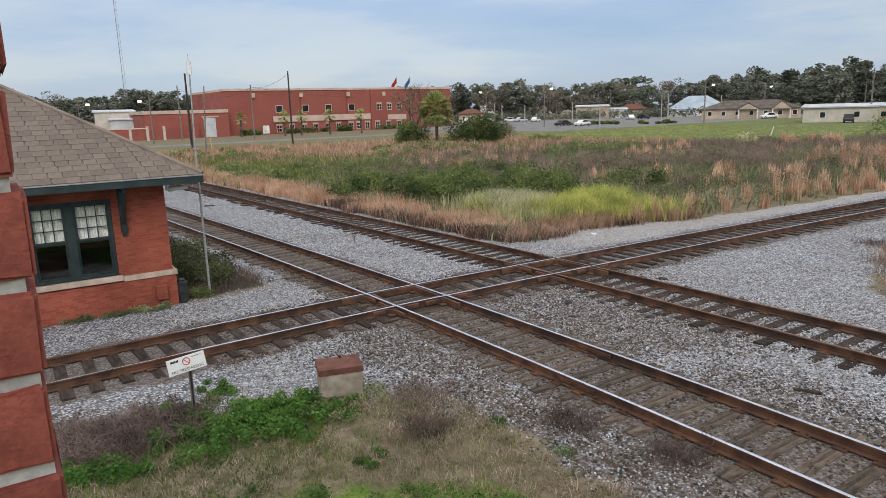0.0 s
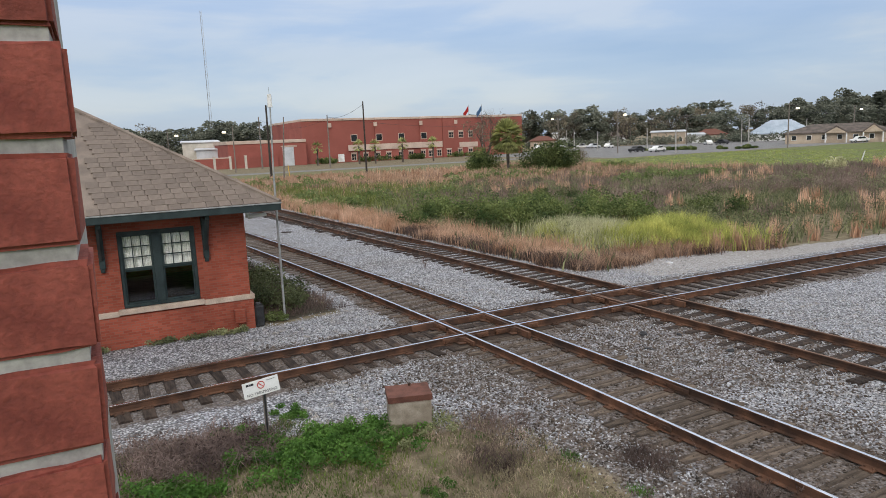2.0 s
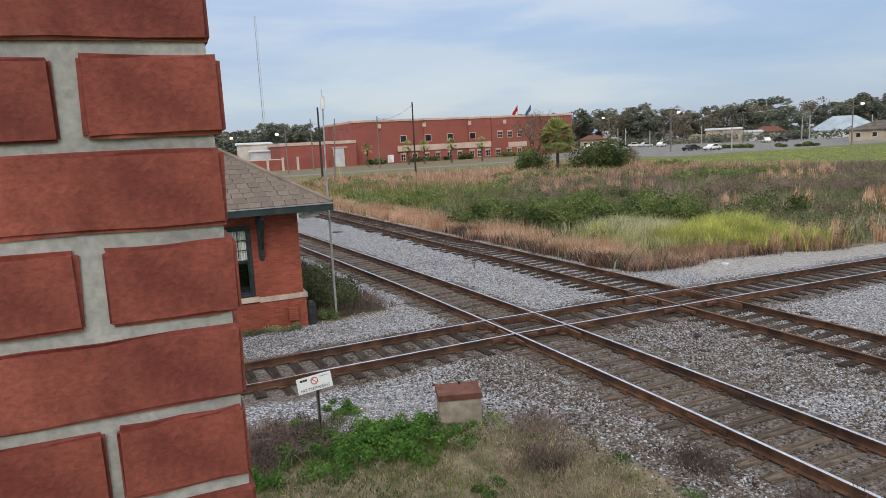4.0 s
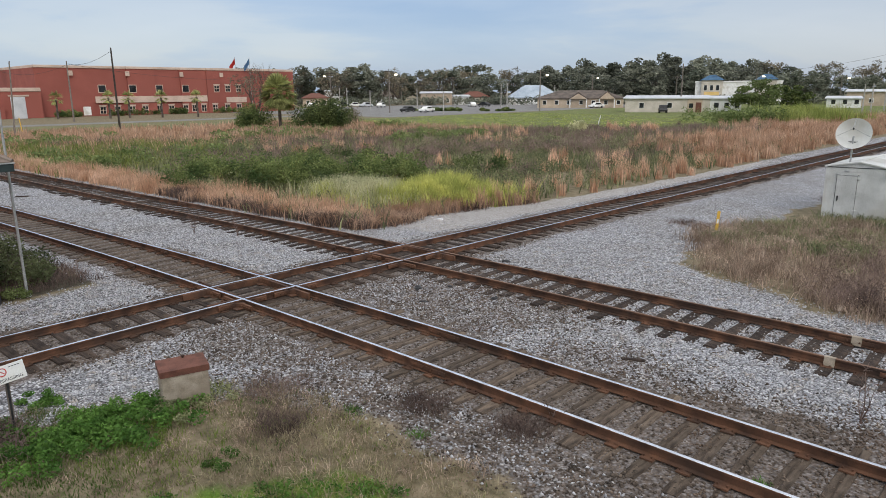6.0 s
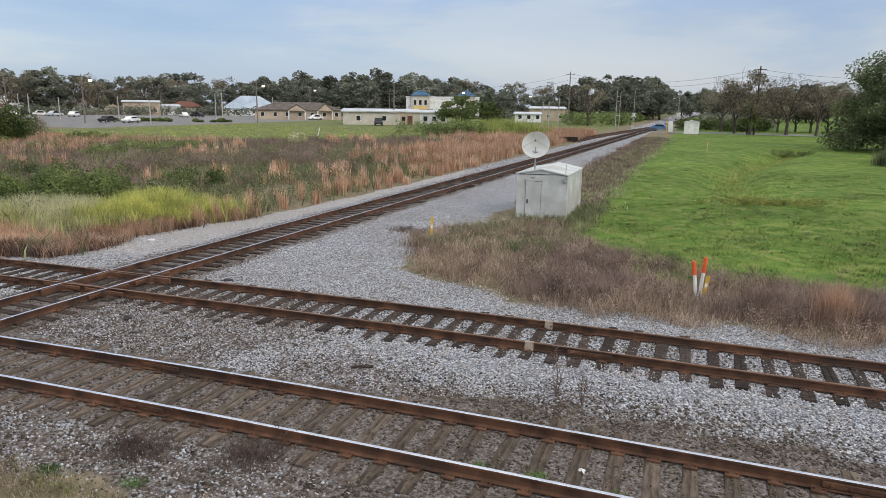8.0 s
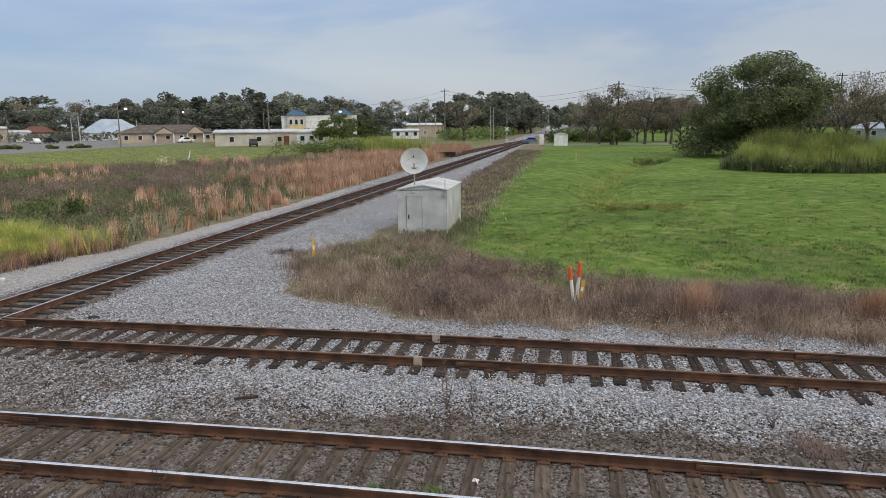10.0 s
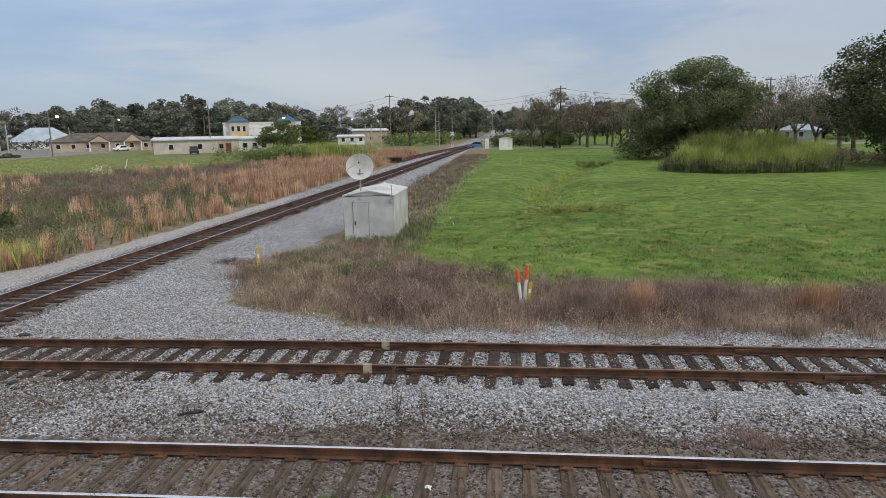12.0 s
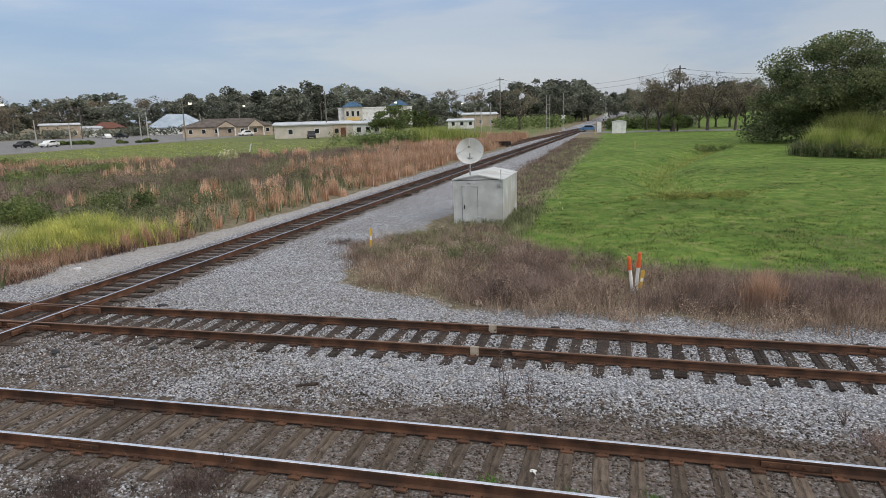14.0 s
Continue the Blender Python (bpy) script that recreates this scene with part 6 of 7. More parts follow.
def wood_height(az):
    return float(np.interp(az, [-14, 5, 12, 18, 33, 40, 47, 52, 58, 62, 66, 70, 76, 80, 82.5, 85, 87, 89, 91, 94, 97, 101, 106, 112, 130],
                           [14, 15, 16, 14, 14.5, 15, 15.5, 14, 15, 19, 17.5, 15, 14, 14.5, 17, 19.0, 18, 13.5, 11, 14, 14, 14, 16, 17, 18]))


az = -16.0
while az < 128:
    for row, (d0, d1) in enumerate(((268, 300), (315, 350))):
        a, d = az + rw.uniform(-0.9, 0.9), rw.uniform(d0, d1)
        if az > 101:
            d *= 0.72
        x, y, _ = at_az(a, d)
        if abs(y - float(c3(x))) < 6:
            continue
        if 9 < a < 36 and d < 300:
            d += 40
        hh = wood_height(a) * (d / 285) * rw.uniform(0.84, 1.06) * (1.0 if row else 0.93)
        src = rw.choice(greys) if rw.random() < 0.16 else rw.choice(kinds)
        k = hh / 15.5
        c = copy_thing(src, pose(*at_az(a, d), 0, 0, rw.uniform(0, 360)))
        c.scale = (k * rw.uniform(1.1, 1.5), k * rw.uniform(1.1, 1.5), k)
    az += 1.55
for k in range(26):
    a, d = rw.uniform(84.2, 87.0), rw.uniform(230, 420)
    x, y, _ = at_az(a, d)
    if abs(y - float(c3(x))) > 12:
        copy_thing(rw.choice(kinds), pose(*at_az(a, d), 0, 0, rw.uniform(0, 360)))
for k in range(22):
    copy_thing(rw.choice(kinds), pose(*at_az(rw.uniform(88.6, 93.0), rw.uniform(400, 520)), 0, 0, rw.uniform(0, 360)))
mound("shrubs", "dark shade-side foliage under the oak", M["lf_oak"], 14000, (90, 108, -36, -14), lambda x, y: ((x - 98.8) / 7) ** 2 + ((y + 25.2) / 9.5) ** 2 < 1, 4.2, 0.32, 79, "bush", 60, 1.9)
mound("hedge", "low bushes and scrub before the far wood", M["lf_far_haze"], 26000, (60, 300, 60, 300), lambda x, y: (np.abs(np.hypot(x, y) - 262) < 9) * (np.degrees(np.arctan2(x, y)) < 84), 3.6, 0.8, 80, "hedge", 300, 2.4)
mound("hedge", "green hedge beside the road crossing", M["lf_light"], 9000, (150, 180, -14, 4), lambda x, y: np.abs(x - 168) < 8, 3.2, 0.5, 81, "hedge", 60, 1.6)
mound("hedge", "scrub along the far track", M["lf_light"], 9000, (180, 260, 18, 40), lambda x, y: (y > c3(x) + 9) * (y < c3(x) + 26), 3.4, 0.6, 82, "hedge", 70, 2.0)
mound("hedge", "scrub along the far track", M["lf_far_haze"], 9000, (175, 330, -25, 0), lambda x, y: (y < c3(x) - 9) * (y > c3(x) - 26), 3.6, 0.7, 83, "hedge", 80, 2.2)
mound("shrubs", "big green bush with brown grass beside it", M["lf_light"], 9000, (95, 112, 26, 48), lambda x, y: np.exp(-(((x - 104) / 4) ** 2 + ((y - 37) / 5) ** 2)), 2.6, 0.3, 84, "bush", 70, 1.2)
patch("tall_grass", "brown-green tall grass beside the far bush", M["lf_reed"], 9000, (96, 118, 22, 42), lambda x, y: np.exp(-(((x - 108) / 4) ** 2 + ((y - 31) / 4.5) ** 2)), 2.4, 0.09, 0.4, 85, clump=10, spread=0.4)
mound("shrubs", "round pale grey-green bush in the grass", M["lf_pale"], 2600, (67, 73, 42, 48), lambda x, y: np.exp(-(((x - 70) / 0.7) ** 2 + ((y - 44.9) / 0.7) ** 2)), 1.5, 0.18, 86, "bush", 16, 0.6)
mound("shrubs", "low dark bush on the field", M["lf_shrub"], 2400, (60, 70, 68, 78), lambda x, y: np.exp(-(((x - 64.6) / 1.3) ** 2 + ((y - 72) / 1.0) ** 2)), 1.2, 0.22, 87, "bush", 16, 0.7)
mound("shrubs", "thin greyish shrub by the road", M["lf_brown"], 1800, (62, 70, 78, 86), lambda x, y: np.exp(-(((x - 66) / 1.3) ** 2 + ((y - 82) / 1.0) ** 2)), 3.0, 0.2, 88, "bush", 16, 0.9)


# ---- the palm and the bushes round it ----
def fan_palm(m, hgt, crown, label, group="", nf=46, seed=1, low=0.25):
    rng = random.Random(seed)
    t = thing("cabbage_palm", m, label, "palm tree", group)
    tk = bmesh.new()
    for i in range(7):
        z0, z1 = hgt * i / 7, hgt * (i + 1) / 7
        tube((0, 0, z0), (0, 0, z1), 0.21 + 0.03 * (i % 2), 0.19 + 0.03 * ((i + 1) % 2), 8, tk)
    part("trunk", tk, M["bark"], t)
    for k in range(nf):
        f = bmesh.new()
        el = rng.uniform(-0.9, 1.45)
        a = rng.uniform(0, math.tau)
        d = Vector((math.cos(a) * math.cos(el), math.sin(a) * math.cos(el), math.sin(el)))
        p0 = Vector((0, 0, hgt))
        p1 = p0 + d * crown * 0.5
        tube(p0, p1, 0.02, 0.014, 4, f)
        side = d.cross(Vector((0, 0, 1))).normalized()
        for j in range(13):
            s = (j - 6) / 6
            e = (d * (1 - 0.35 * abs(s)) + side * s * 0.95 + Vector((0, 0, -0.25 - 0.25 * abs(s)))).normalized()
            q = p1 + e * crown * rng.uniform(0.5, 0.62)
            w = side * 0.035 * crown if abs(s) < 0.7 else d * 0.035 * crown
            vs = [f.verts.new(p1 - w * 0.4), f.verts.new(p1 + w * 0.4), f.verts.new((p1 + q) / 2 + w), f.verts.new(q), f.verts.new((p1 + q) / 2 - w)]
            f.faces.new(vs)
        part("frond", f, M["lf_palm"], t)
    return t


fan_palm(pose(*at_az(32.7, 94)), 4.9, 2.75, "green cabbage palm rising out of bushes", nf=120, seed=3)
mound("shrubs", "dark green bush under the palm", M["lf_shrub"], 15000, (42, 60, 66, 88), lambda x, y: np.exp(-(((x - 55.6) / 2.2) ** 2 + ((y - 76.0) / 2.2) ** 2)), 4.2, 0.26, 101, "bush", 60, 1.1)
mound("shrubs", "dark green bush beside the palm", M["lf_shrub"], 8000, (42, 60, 72, 92), lambda x, y: np.exp(-(((x - 48.4) / 1.4) ** 2 + ((y - 82.5) / 1.4) ** 2)), 3.6, 0.26, 102, "bush", 40, 1.1)
tree("bare_tree", pose(*at_az(30.9, 108)), "grey leafless tree behind the palm", M["lf_brown"], 9.5, 8, 900, 0.3, 9, 0.3, 4, bare=True)
street_palm = fan_palm(pose(*at_az(16.7, 163)), 4.2, 1.7, "small palm before the civic building", "small palms", 22, 5)
for a in (20.15, 21.5, 23.8, 26.4):
    copy_thing(street_palm, pose(*at_az(a, 160), 0, 0, a * 50))


# ---- the civic building ----
def window(par, x0, x1, z0, z1, y, cross=True, sill=True):
    w = part("window", box(x0, x1, y - 0.05, y - 0.003, z0, z1, 0.02), M["band"], par)
    part("pane", box(x0 + 0.16, x1 - 0.16, y - 0.075, y - 0.052, z0 + 0.16, z1 - 0.16), M["glassdark"], w)
    if cross:
        part("mullion", box((x0 + x1) / 2 - 0.05, (x0 + x1) / 2 + 0.05, y - 0.09, y - 0.076, z0 + 0.16, z1 - 0.16), M["band"], w)
        part("transom", box(x0 + 0.16, x1 - 0.16, y - 0.088, y - 0.077, (z0 + z1) / 2 - 0.05, (z0 + z1) / 2 + 0.05), M["band"], w)
    if sill:
        part("sill", box(x0 - 0.1, x1 + 0.1, y - 0.16, y - 0.002, z1 + 0.002, z1 + 0.28, 0.02), M["band"], w)


def civic():
    c = thing("civic_building", pose(0, 0, 0), "large two-storey red brick civic building with pale bands", "building")
    Y, X0, X1, H = 171.0, 47.6, 114.5, 10.9
    steps = ((X0, 67.5, 0.0), (67.5, 74.2, 0.35), (74.2, 80.8, 0.0), (80.8, 87.8, 0.35), (87.8, X1, 0.7))
    for a, b, s in steps:
        part("wall", box(a, b, Y - s, Y + 32, 0, H), M["farbrick"], c)
        part("parapet", box(a - 0.05, b + 0.05, Y - s - 0.2, Y + 32.2, H + 0.002, H + 0.6, 0.05), M["band"], c)
    part("wall", box(28.5, X0 - 0.002, Y - 3, Y + 20, 0, 5.7), M["farbrick"], c)
    part("parapet", box(28.3, X0 - 0.004, Y - 3.2, Y + 20, 5.702, 6.5, 0.05), M["band"], c)
    part("wall", box(20.5, 28.4, Y - 3.6, Y - 3.2, 0, 2.5), M["farbrick"], c)
    part("wall_coping", box(20.4, 28.4, Y - 3.7, Y - 3.1, 2.502, 2.75, 0.04), M["band"], c)
    part("wall", box(28.45, 40.0, Y - 4.2, Y - 3.3, 0, 2.5), M["farbrick"], c)
    part("garage_door", box(41.6, 44.4, Y - 3.06, Y - 3.003, 0.0, 4.6, 0.02), M["metalroof"], c, "pale metal roller door")
    part("lintel", box(41.2, 45.2, Y - 3.2, Y - 3.004, 4.65, 5.0, 0.02), M["band"], c)
    part("band", box(59.7, 87.7, Y - 0.55, Y - 0.36, 2.95, 4.5, 0.03), M["band"], c, "pale stone band")
    part("band", box(93, 99, Y - 0.85, Y - 0.702, 2.6, 4.0, 0.03), M["band"], c)
    for x, s in ((61.6, 0), (68.6, 0.35), (75.3, 0), (82.0, 0.35)):
        window(c, x - 0.95, x + 0.95, 5.3, 7.2, Y - s, False, False)
    for x in (90.4, 93.6, 96.8):
        window(c, x - 0.8, x + 0.8, 5.3, 7.1, Y - 0.7)
    for x, s in ((61.3, 0), (64.7, 0), (68.0, 0.35), (71.2, 0.35), (74.9, 0), (78.0, 0), (84.0, 0.35), (89.6, 0.7), (93.2, 0.7), (96.6, 0.7), (86.6, 0.35), (81.6, 0.35)):
        window(c, x - 0.75, x + 0.75, 0.35, 2.2, Y - s)
    part("door", box(56.9, 58.6, Y - 0.06, Y - 0.003, 0.2, 2.2, 0.02), M["white"], c, "white double door")
    for x in (54.8, 67.5, 81, 92):
        part("scupper", box(x - 0.5, x + 0.5, Y - 0.9, Y - 0.72, 9.2, 10.3, 0.05), M["band"], c)
    for a, b in ((50, 55), (61, 73), (75.5, 80), (88, 100)):
        mound("hedge", "clipped dark green hedge before the civic building", M["lf_shrub"], 2400, (a, b, Y - 4.6, Y - 3.2), lambda x, y: x > 0, 1.7, 0.3, int(a), "hedge", 30, 0.6)
    for k in range(3):
        p = thing("gate_post", pose(24 + 3.5 * k, 160.5, 0), "pale square gate post", "post", "gate posts")
        part("shaft", box(-0.25, 0.25, -0.25, 0.25, 0, 3.0, 0.04), M["cream"], p)
        part("cap", box(-0.32, 0.32, -0.32, 0.32, 3.0, 3.15, 0.03), M["band"], p)


civic()


def low_house(name, m, label, lx, ly, wall, ridge, mat_wall, mat_roof, gables=(), wins=6, over=0.5):
    """A one-storey building with walls, an overhanging roof, windows and doors; its front is at y = 0."""
    h = thing(name, m, label, "building")
    part("wall", box(0, lx, 0, ly, -0.3, wall), mat_wall, h)
    rb = bmesh.new()
    o = over
    inset = min(ly / 2, lx / 3) if ridge > 0.6 else 0
    v = [rb.verts.new(p) for p in ((-o, -o, wall), (lx + o, -o, wall), (lx + o, ly + o, wall), (-o, ly + o, wall), (inset, ly / 2, wall + ridge), (lx - inset, ly / 2, wall + ridge))]
    lo = [rb.verts.new((q.co.x, q.co.y, q.co.z - 0.25)) for q in v[:4]]
    for f in ((0, 1, 5, 4), (1, 2, 5), (2, 3, 4, 5), (3, 0, 4)):
        rb.faces.new([v[i] for i in f])
    for i in range(4):
        rb.faces.new((v[i], lo[i], lo[(i + 1) % 4], v[(i + 1) % 4]))
    rb.faces.new(lo[::-1])
    bmesh.ops.recalc_face_normals(rb, faces=rb.faces[:])
    part("roof", rb, mat_roof, h)
    for g0, g1, gh in gables:
        gb = prism([(g0, wall - 0.3), ((g0 + g1) / 2, wall + gh), (g1, wall - 0.3)], -1.2, ly / 2)
        part("gable", gb, mat_roof, h)
        gf = prism([(g0 + 0.5, wall - 0.28), ((g0 + g1) / 2, wall + gh - 0.45), (g1 - 0.5, wall - 0.28)], -1.28, -1.202)
        part("gable_front", gf, mat_wall, h)
        for s in (g0 + 0.6, g1 - 0.6):
            part("porch_post", box(s - 0.15, s + 0.15, -1.2, -0.9, 0, wall - 0.3, 0.03), M["white"], h)
    for k in range(wins):
        x = lx * (k + 0.6) / wins
        w = part("window", box(x - 0.6, x + 0.6, -0.06, -0.004, 0.9, 2.2, 0.02), M["white"], h)
        part("pane", box(x - 0.48, x + 0.48, -0.08, -0.062, 1.0, 2.1), M["glassdark"], w)
    return h


def face_cam(az, d, turn=0.0):
    """A pose whose front looks back to the crossing."""
    x, y, _ = at_az(az, d)
    return pose(x, y, 0, 0, 0, -az + turn)


low_house("cream_store", pose(144.3, 79.8, 0, 0, 0, -63), "long low cream building with a pale metal roof", 18.5, 10, 3.25, 0.55, M["cream"], M["metalroof"], wins=3)
low_house("cream_store_annex", pose(152.7, 63.3, 0, 0, 0, -63), "cream annex with a dark red entrance", 6.5, 9, 3.15, 0.5, M["white"], M["metalroof"], wins=3)
red_door = thing("store_porch", pose(151.2, 66.2, 0, 0, 0, -63), "dark red painted entrance of the cream building", "doorway")
part("wall_panel", box(-1.6, 1.6, -0.16, -0.06, 0, 3.0, 0.02), M["tan"], red_door)
part("door", box(0.2, 1.4, -0.2, -0.162, 0, 2.2, 0.02), M["rustplate"], red_door)
part("window", box(-1.2, -0.3, -0.2, -0.163, 1.0, 2.0, 0.02), M["glassdark"], red_door)
low_house("tan_clinic", pose(168, 122, 0, 0, 0, -58), "long tan house with a brown roof and white gables", 25, 12, 2.9, 2.2, M["tan"], M["brownroof"], ((9, 15, 1.7), (17.5, 23, 2.0)), 7)
low_house("blue_roof_hall", pose(*at_az(51.6, 262), 0, 0, -50), "hall with a steep pale blue metal roof", 20, 14, 2.6, 4.6, M["white"], M["blueroof"], wins=3)
for az0, d, lx, wl, rg, wm, rm, lb in ((36.4, 300, 14, 5.5, 0.5, "white", "metalroof", "white flat commercial building"), (40.5, 310, 10, 3, 2.2, "metalroof", "brownroof", "pale house with a brown roof"),
                                       (44.3, 262, 12, 4.6, 0.5, "tan", "metalroof", "beige building with a white flat roof"), (46.4, 265, 9, 3.2, 0.6, "white", "metalroof", "small white flat-roofed building"),
                                       (47.6, 268, 11, 3.0, 2.0, "tan", "rustplate", "house with a reddish roof"), (34.6, 250, 9, 3.2, 1.6, "tan", "rustplate", "house with a reddish roof"),
                                       (75.4, 210, 8, 2.6, 0.5, "white", "metalroof", "small white trailer in trees"), (76.6, 235, 12, 4.2, 0.6, "tan", "metalroof", "low pale building in trees"),
                                       (110.5, 185, 9, 2.6, 1.4, "galv", "blueroof", "grey-blue shed among trees")):
    low_house("far_house", face_cam(az0, d), lb, lx, 9, wl, rg, M[wm], M[rm], wins=3)
apt = thing("pale_apartments", pose(*at_az(66.3, 262), 0, 0, -67), "pale two-storey building with blue gable roofs", "building")
part("wall", box(0, 28, 0, 14, 0, 7.4), M["white"], apt)
for x0, x1 in ((2, 9), (20, 26)):
    part("bay_wall", box(x0, x1, -1.2, -0.01, 0, 8.2), M["cream"], apt)
    part("bay_roof", prism([(x0 - 0.6, 8.21), ((x0 + x1) / 2 - 1, 10.0), ((x0 + x1) / 2 + 1, 10.0), (x1 + 0.6, 8.21)], -1.8, 6), M["blue"], apt, "blue metal roof")
    for k in range(3):
        w = part("window", box(x0 + 0.8 + 2.0 * k, x0 + 2.0 + 2.0 * k, -1.28, -1.203, 4.6, 6.6, 0.02), M["white"], apt)
        part("pane", box(x0 + 0.92 + 2.0 * k, x0 + 1.88 + 2.0 * k, -1.31, -1.282, 4.7, 6.5), M["glassdark"], w)
part("yellow_band", box(3, 8, -1.5, -1.21, 3.0, 4.2), M["yellowwall"], apt, "yellow wall panel")
part("parapet", box(-0.2, 28.2, -0.2, 14.2, 7.402, 7.9, 0.05), M["white"], apt)
for az0, d, lx, wl in ((6.2, 190, 9, 6.9), (7.2, 186, 10.5, 4.9)):
    low_house("pale_store", face_cam(az0, d), "pale flat-roofed store beyond the field", lx, 10, wl, 0.4, M["cream"] if wl > 6 else M["metalroof"], M["metalroof"], wins=2)


# ---- poles, lamps and wires ----
def pole(az, d, hgt, label, mat="pole", r=0.15, arms=0, lamp=0, group="utility poles", tilt=0.0, top=True):
    p = thing("utility_pole" if not lamp else "street_lamp", pose(*at_az(az, d), 0, tilt, -az), label, "pole", group)
    part("shaft", tube((0, 0, -0.2), (0, 0, hgt), r, r * 0.62, 8), M[mat], p)
    for k in range(arms):
        a = part("crossarm", box(-1.1, 1.1, -0.07, 0.07, hgt - 0.7 - 0.9 * k, hgt - 0.56 - 0.9 * k, 0.01), M["darkpole"], p)
        for s in (-0.95, -0.4, 0.4, 0.95):
            part("insulator", tube((s, 0, hgt - 0.56 - 0.9 * k), (s, 0, hgt - 0.4 - 0.9 * k), 0.05, 0.03, 6), M["galv"], a)
    if lamp:
        arm = part("lamp_arm", tube((0, 0, hgt * 0.8), (1.7 * lamp, -0.3, hgt * 0.86), 0.04, 0.03, 6), M["galv"], p)
        part("lamp_head", box(1.7 * lamp - 0.35, 1.7 * lamp + 0.35, -0.45, -0.15, hgt * 0.85, hgt * 0.89, 0.04), M["lamp_on"], arm, "lit street lamp head")
    return p


lampm = bpy.data.materials.new("lit_lamp")
lampm.use_nodes = True
_b = lampm.node_tree.nodes["Principled BSDF"]
_b.inputs["Base Color"].default_value = (0.9, 0.85, 0.7, 1)
_b.inputs["Emission Color"].default_value, _b.inputs["Emission Strength"].default_value = (1.0, 0.88, 0.62, 1), 2.0
M["lamp_on"] = lampm

WP = {}
for key, az0, d, hh, mat, r, arms, lamp in (
        ("a", 12.85, 101, 10.8, "darkpole", 0.19, 0, 0), ("b", 12.2, 158, 11.6, "pole", 0.18, 0, 0), ("c", 10.1, 143, 9.3, "pole", 0.14, 0, -1), ("d", 17.7, 146, 11.0, "pole", 0.16, 0, 0),
        ("e", 20.7, 102, 11.0, "darkpole", 0.15, 0, 0), ("f", 36.9, 215, 11.3, "pole", 0.18, 1, -1), ("g", 41.7, 170, 10.5, "pole", 0.17, 1, 1), ("h", 42.7, 270, 11.2, "pole", 0.18, 0, 0),
        ("i", 54.2, 174, 10.1, "pole", 0.18, 1, 1), ("j", 58.4, 240, 10.4, "pole", 0.2, 1, 1), ("k", 65.3, 167, 10.8, "pole", 0.18, 0, 0), ("l", 64.9, 216, 9.1, "pole", 0.16, 1, 0),
        ("m", 79.8, 184, 13.8, "pole", 0.19, 1, 0), ("n", 94.0, 147, 13.0, "darkpole", 0.2, 2, 0), ("o", 109.7, 190, 15.6, "darkpole", 0.2, 1, 0), ("p", 47.0, 240, 10, "pole", 0.16, 1, 0), ("q", 70.6, 200, 9.5, "pole", 0.16, 1, 1), ("s", 5.2, 150, 9.0, "pole", 0.14, 0, 1), ("u", 76.2, 225, 9.0, "pole", 0.15, 0, 1)):
    pole(az0, d, hh, "grey weathered timber utility pole" if mat == "pole" else "dark creosoted timber utility pole", mat, r, arms, lamp)
    WP[key] = Vector(at_az(az0, d, hh))
for az0, d, hh in ((51.5, 190, 7.1), (51.0, 216, 7.1), (46.2, 160, 5.1), (77.7, 170, 6.0), (78.2, 169, 6.0), (79.0, 186, 6.8), (33.0, 240, 7), (37.6, 232, 6.5), (38.2, 235, 6.5), (40.1, 205, 5.5), (44.0, 210, 6), (55.4, 250, 7)):
    pole(az0, d, hh, "bare pale concrete pole", "concpole", 0.17, group="concrete poles")
stay = thing("guy_pole", pose(*at_az(13.85, 99), 0, 3.5, -13.85), "thin leaning grey brace pole with a yellow guy guard", "pole", "utility poles")
part("shaft", tube((0, 0, -0.2), (0, 0, 9.0), 0.11, 0.07, 8), M["pole"], stay)
part("guy_guard", tube((0.9, 0, -0.1), (0.55, 0, 2.3), 0.06, 0.06, 6), M["yellow"], stay, "yellow plastic guy guard")
pole(59.0, 106, 1.35, "leaning white post in the field", "white", 0.09, group="white posts", tilt=14)


def wire(a, b, sag, drop=0.0, r=0.022):
    a, b = a - Vector((0, 0, drop)), b - Vector((0, 0, drop))
    n = 14
    pts = [a.lerp(b, i / n) - Vector((0, 0, 4 * sag * (i / n) * (1 - i / n))) for i in range(n + 1)]
    bm = bmesh.new()
    side = (b - a).cross(Vector((0, 0, 1))).normalized()
    rings = [[bm.verts.new(p + o) for o in (side * r, -side * r * 0.5 + Vector((0, 0, r)), -side * r * 0.5 - Vector((0, 0, r)))] for p in pts]
    for u, w in zip(rings, rings[1:]):
        for j in range(3):
            bm.faces.new((u[j], u[(j + 1) % 3], w[(j + 1) % 3], w[j]))
    ob = part("overhead_wire", bm, M["dark"], None)
    tagged(ob, "dark sagging overhead wire between poles", "wire", "overhead wires")


for a, b, s, dr in (("c", "b", 2.6, 1.0), ("b", "d", 2.0, 0.6), ("d", "e", 0.8, 0.4), ("d", "f", 2.5, 0.5), ("f", "g", 2.2, 0.6), ("g", "i", 2.0, 0.6), ("g", "i", 2.2, 2.4), ("i", "k", 1.6, 0.5), ("i", "k", 1.8, 1.7),
                    ("i", "j", 1.8, 0.6), ("j", "l", 1.4, 0.5), ("k", "m", 2.4, 0.6), ("k", "m", 2.6, 2.0), ("m", "n", 2.4, 0.5), ("m", "n", 2.6, 1.4), ("n", "o", 2.4, 0.6), ("n", "o", 2.6, 1.5), ("h", "p", 1.6, 0.5), ("p", "j", 1.8, 0.6)):
    wire(WP[a], WP[b], s, dr)

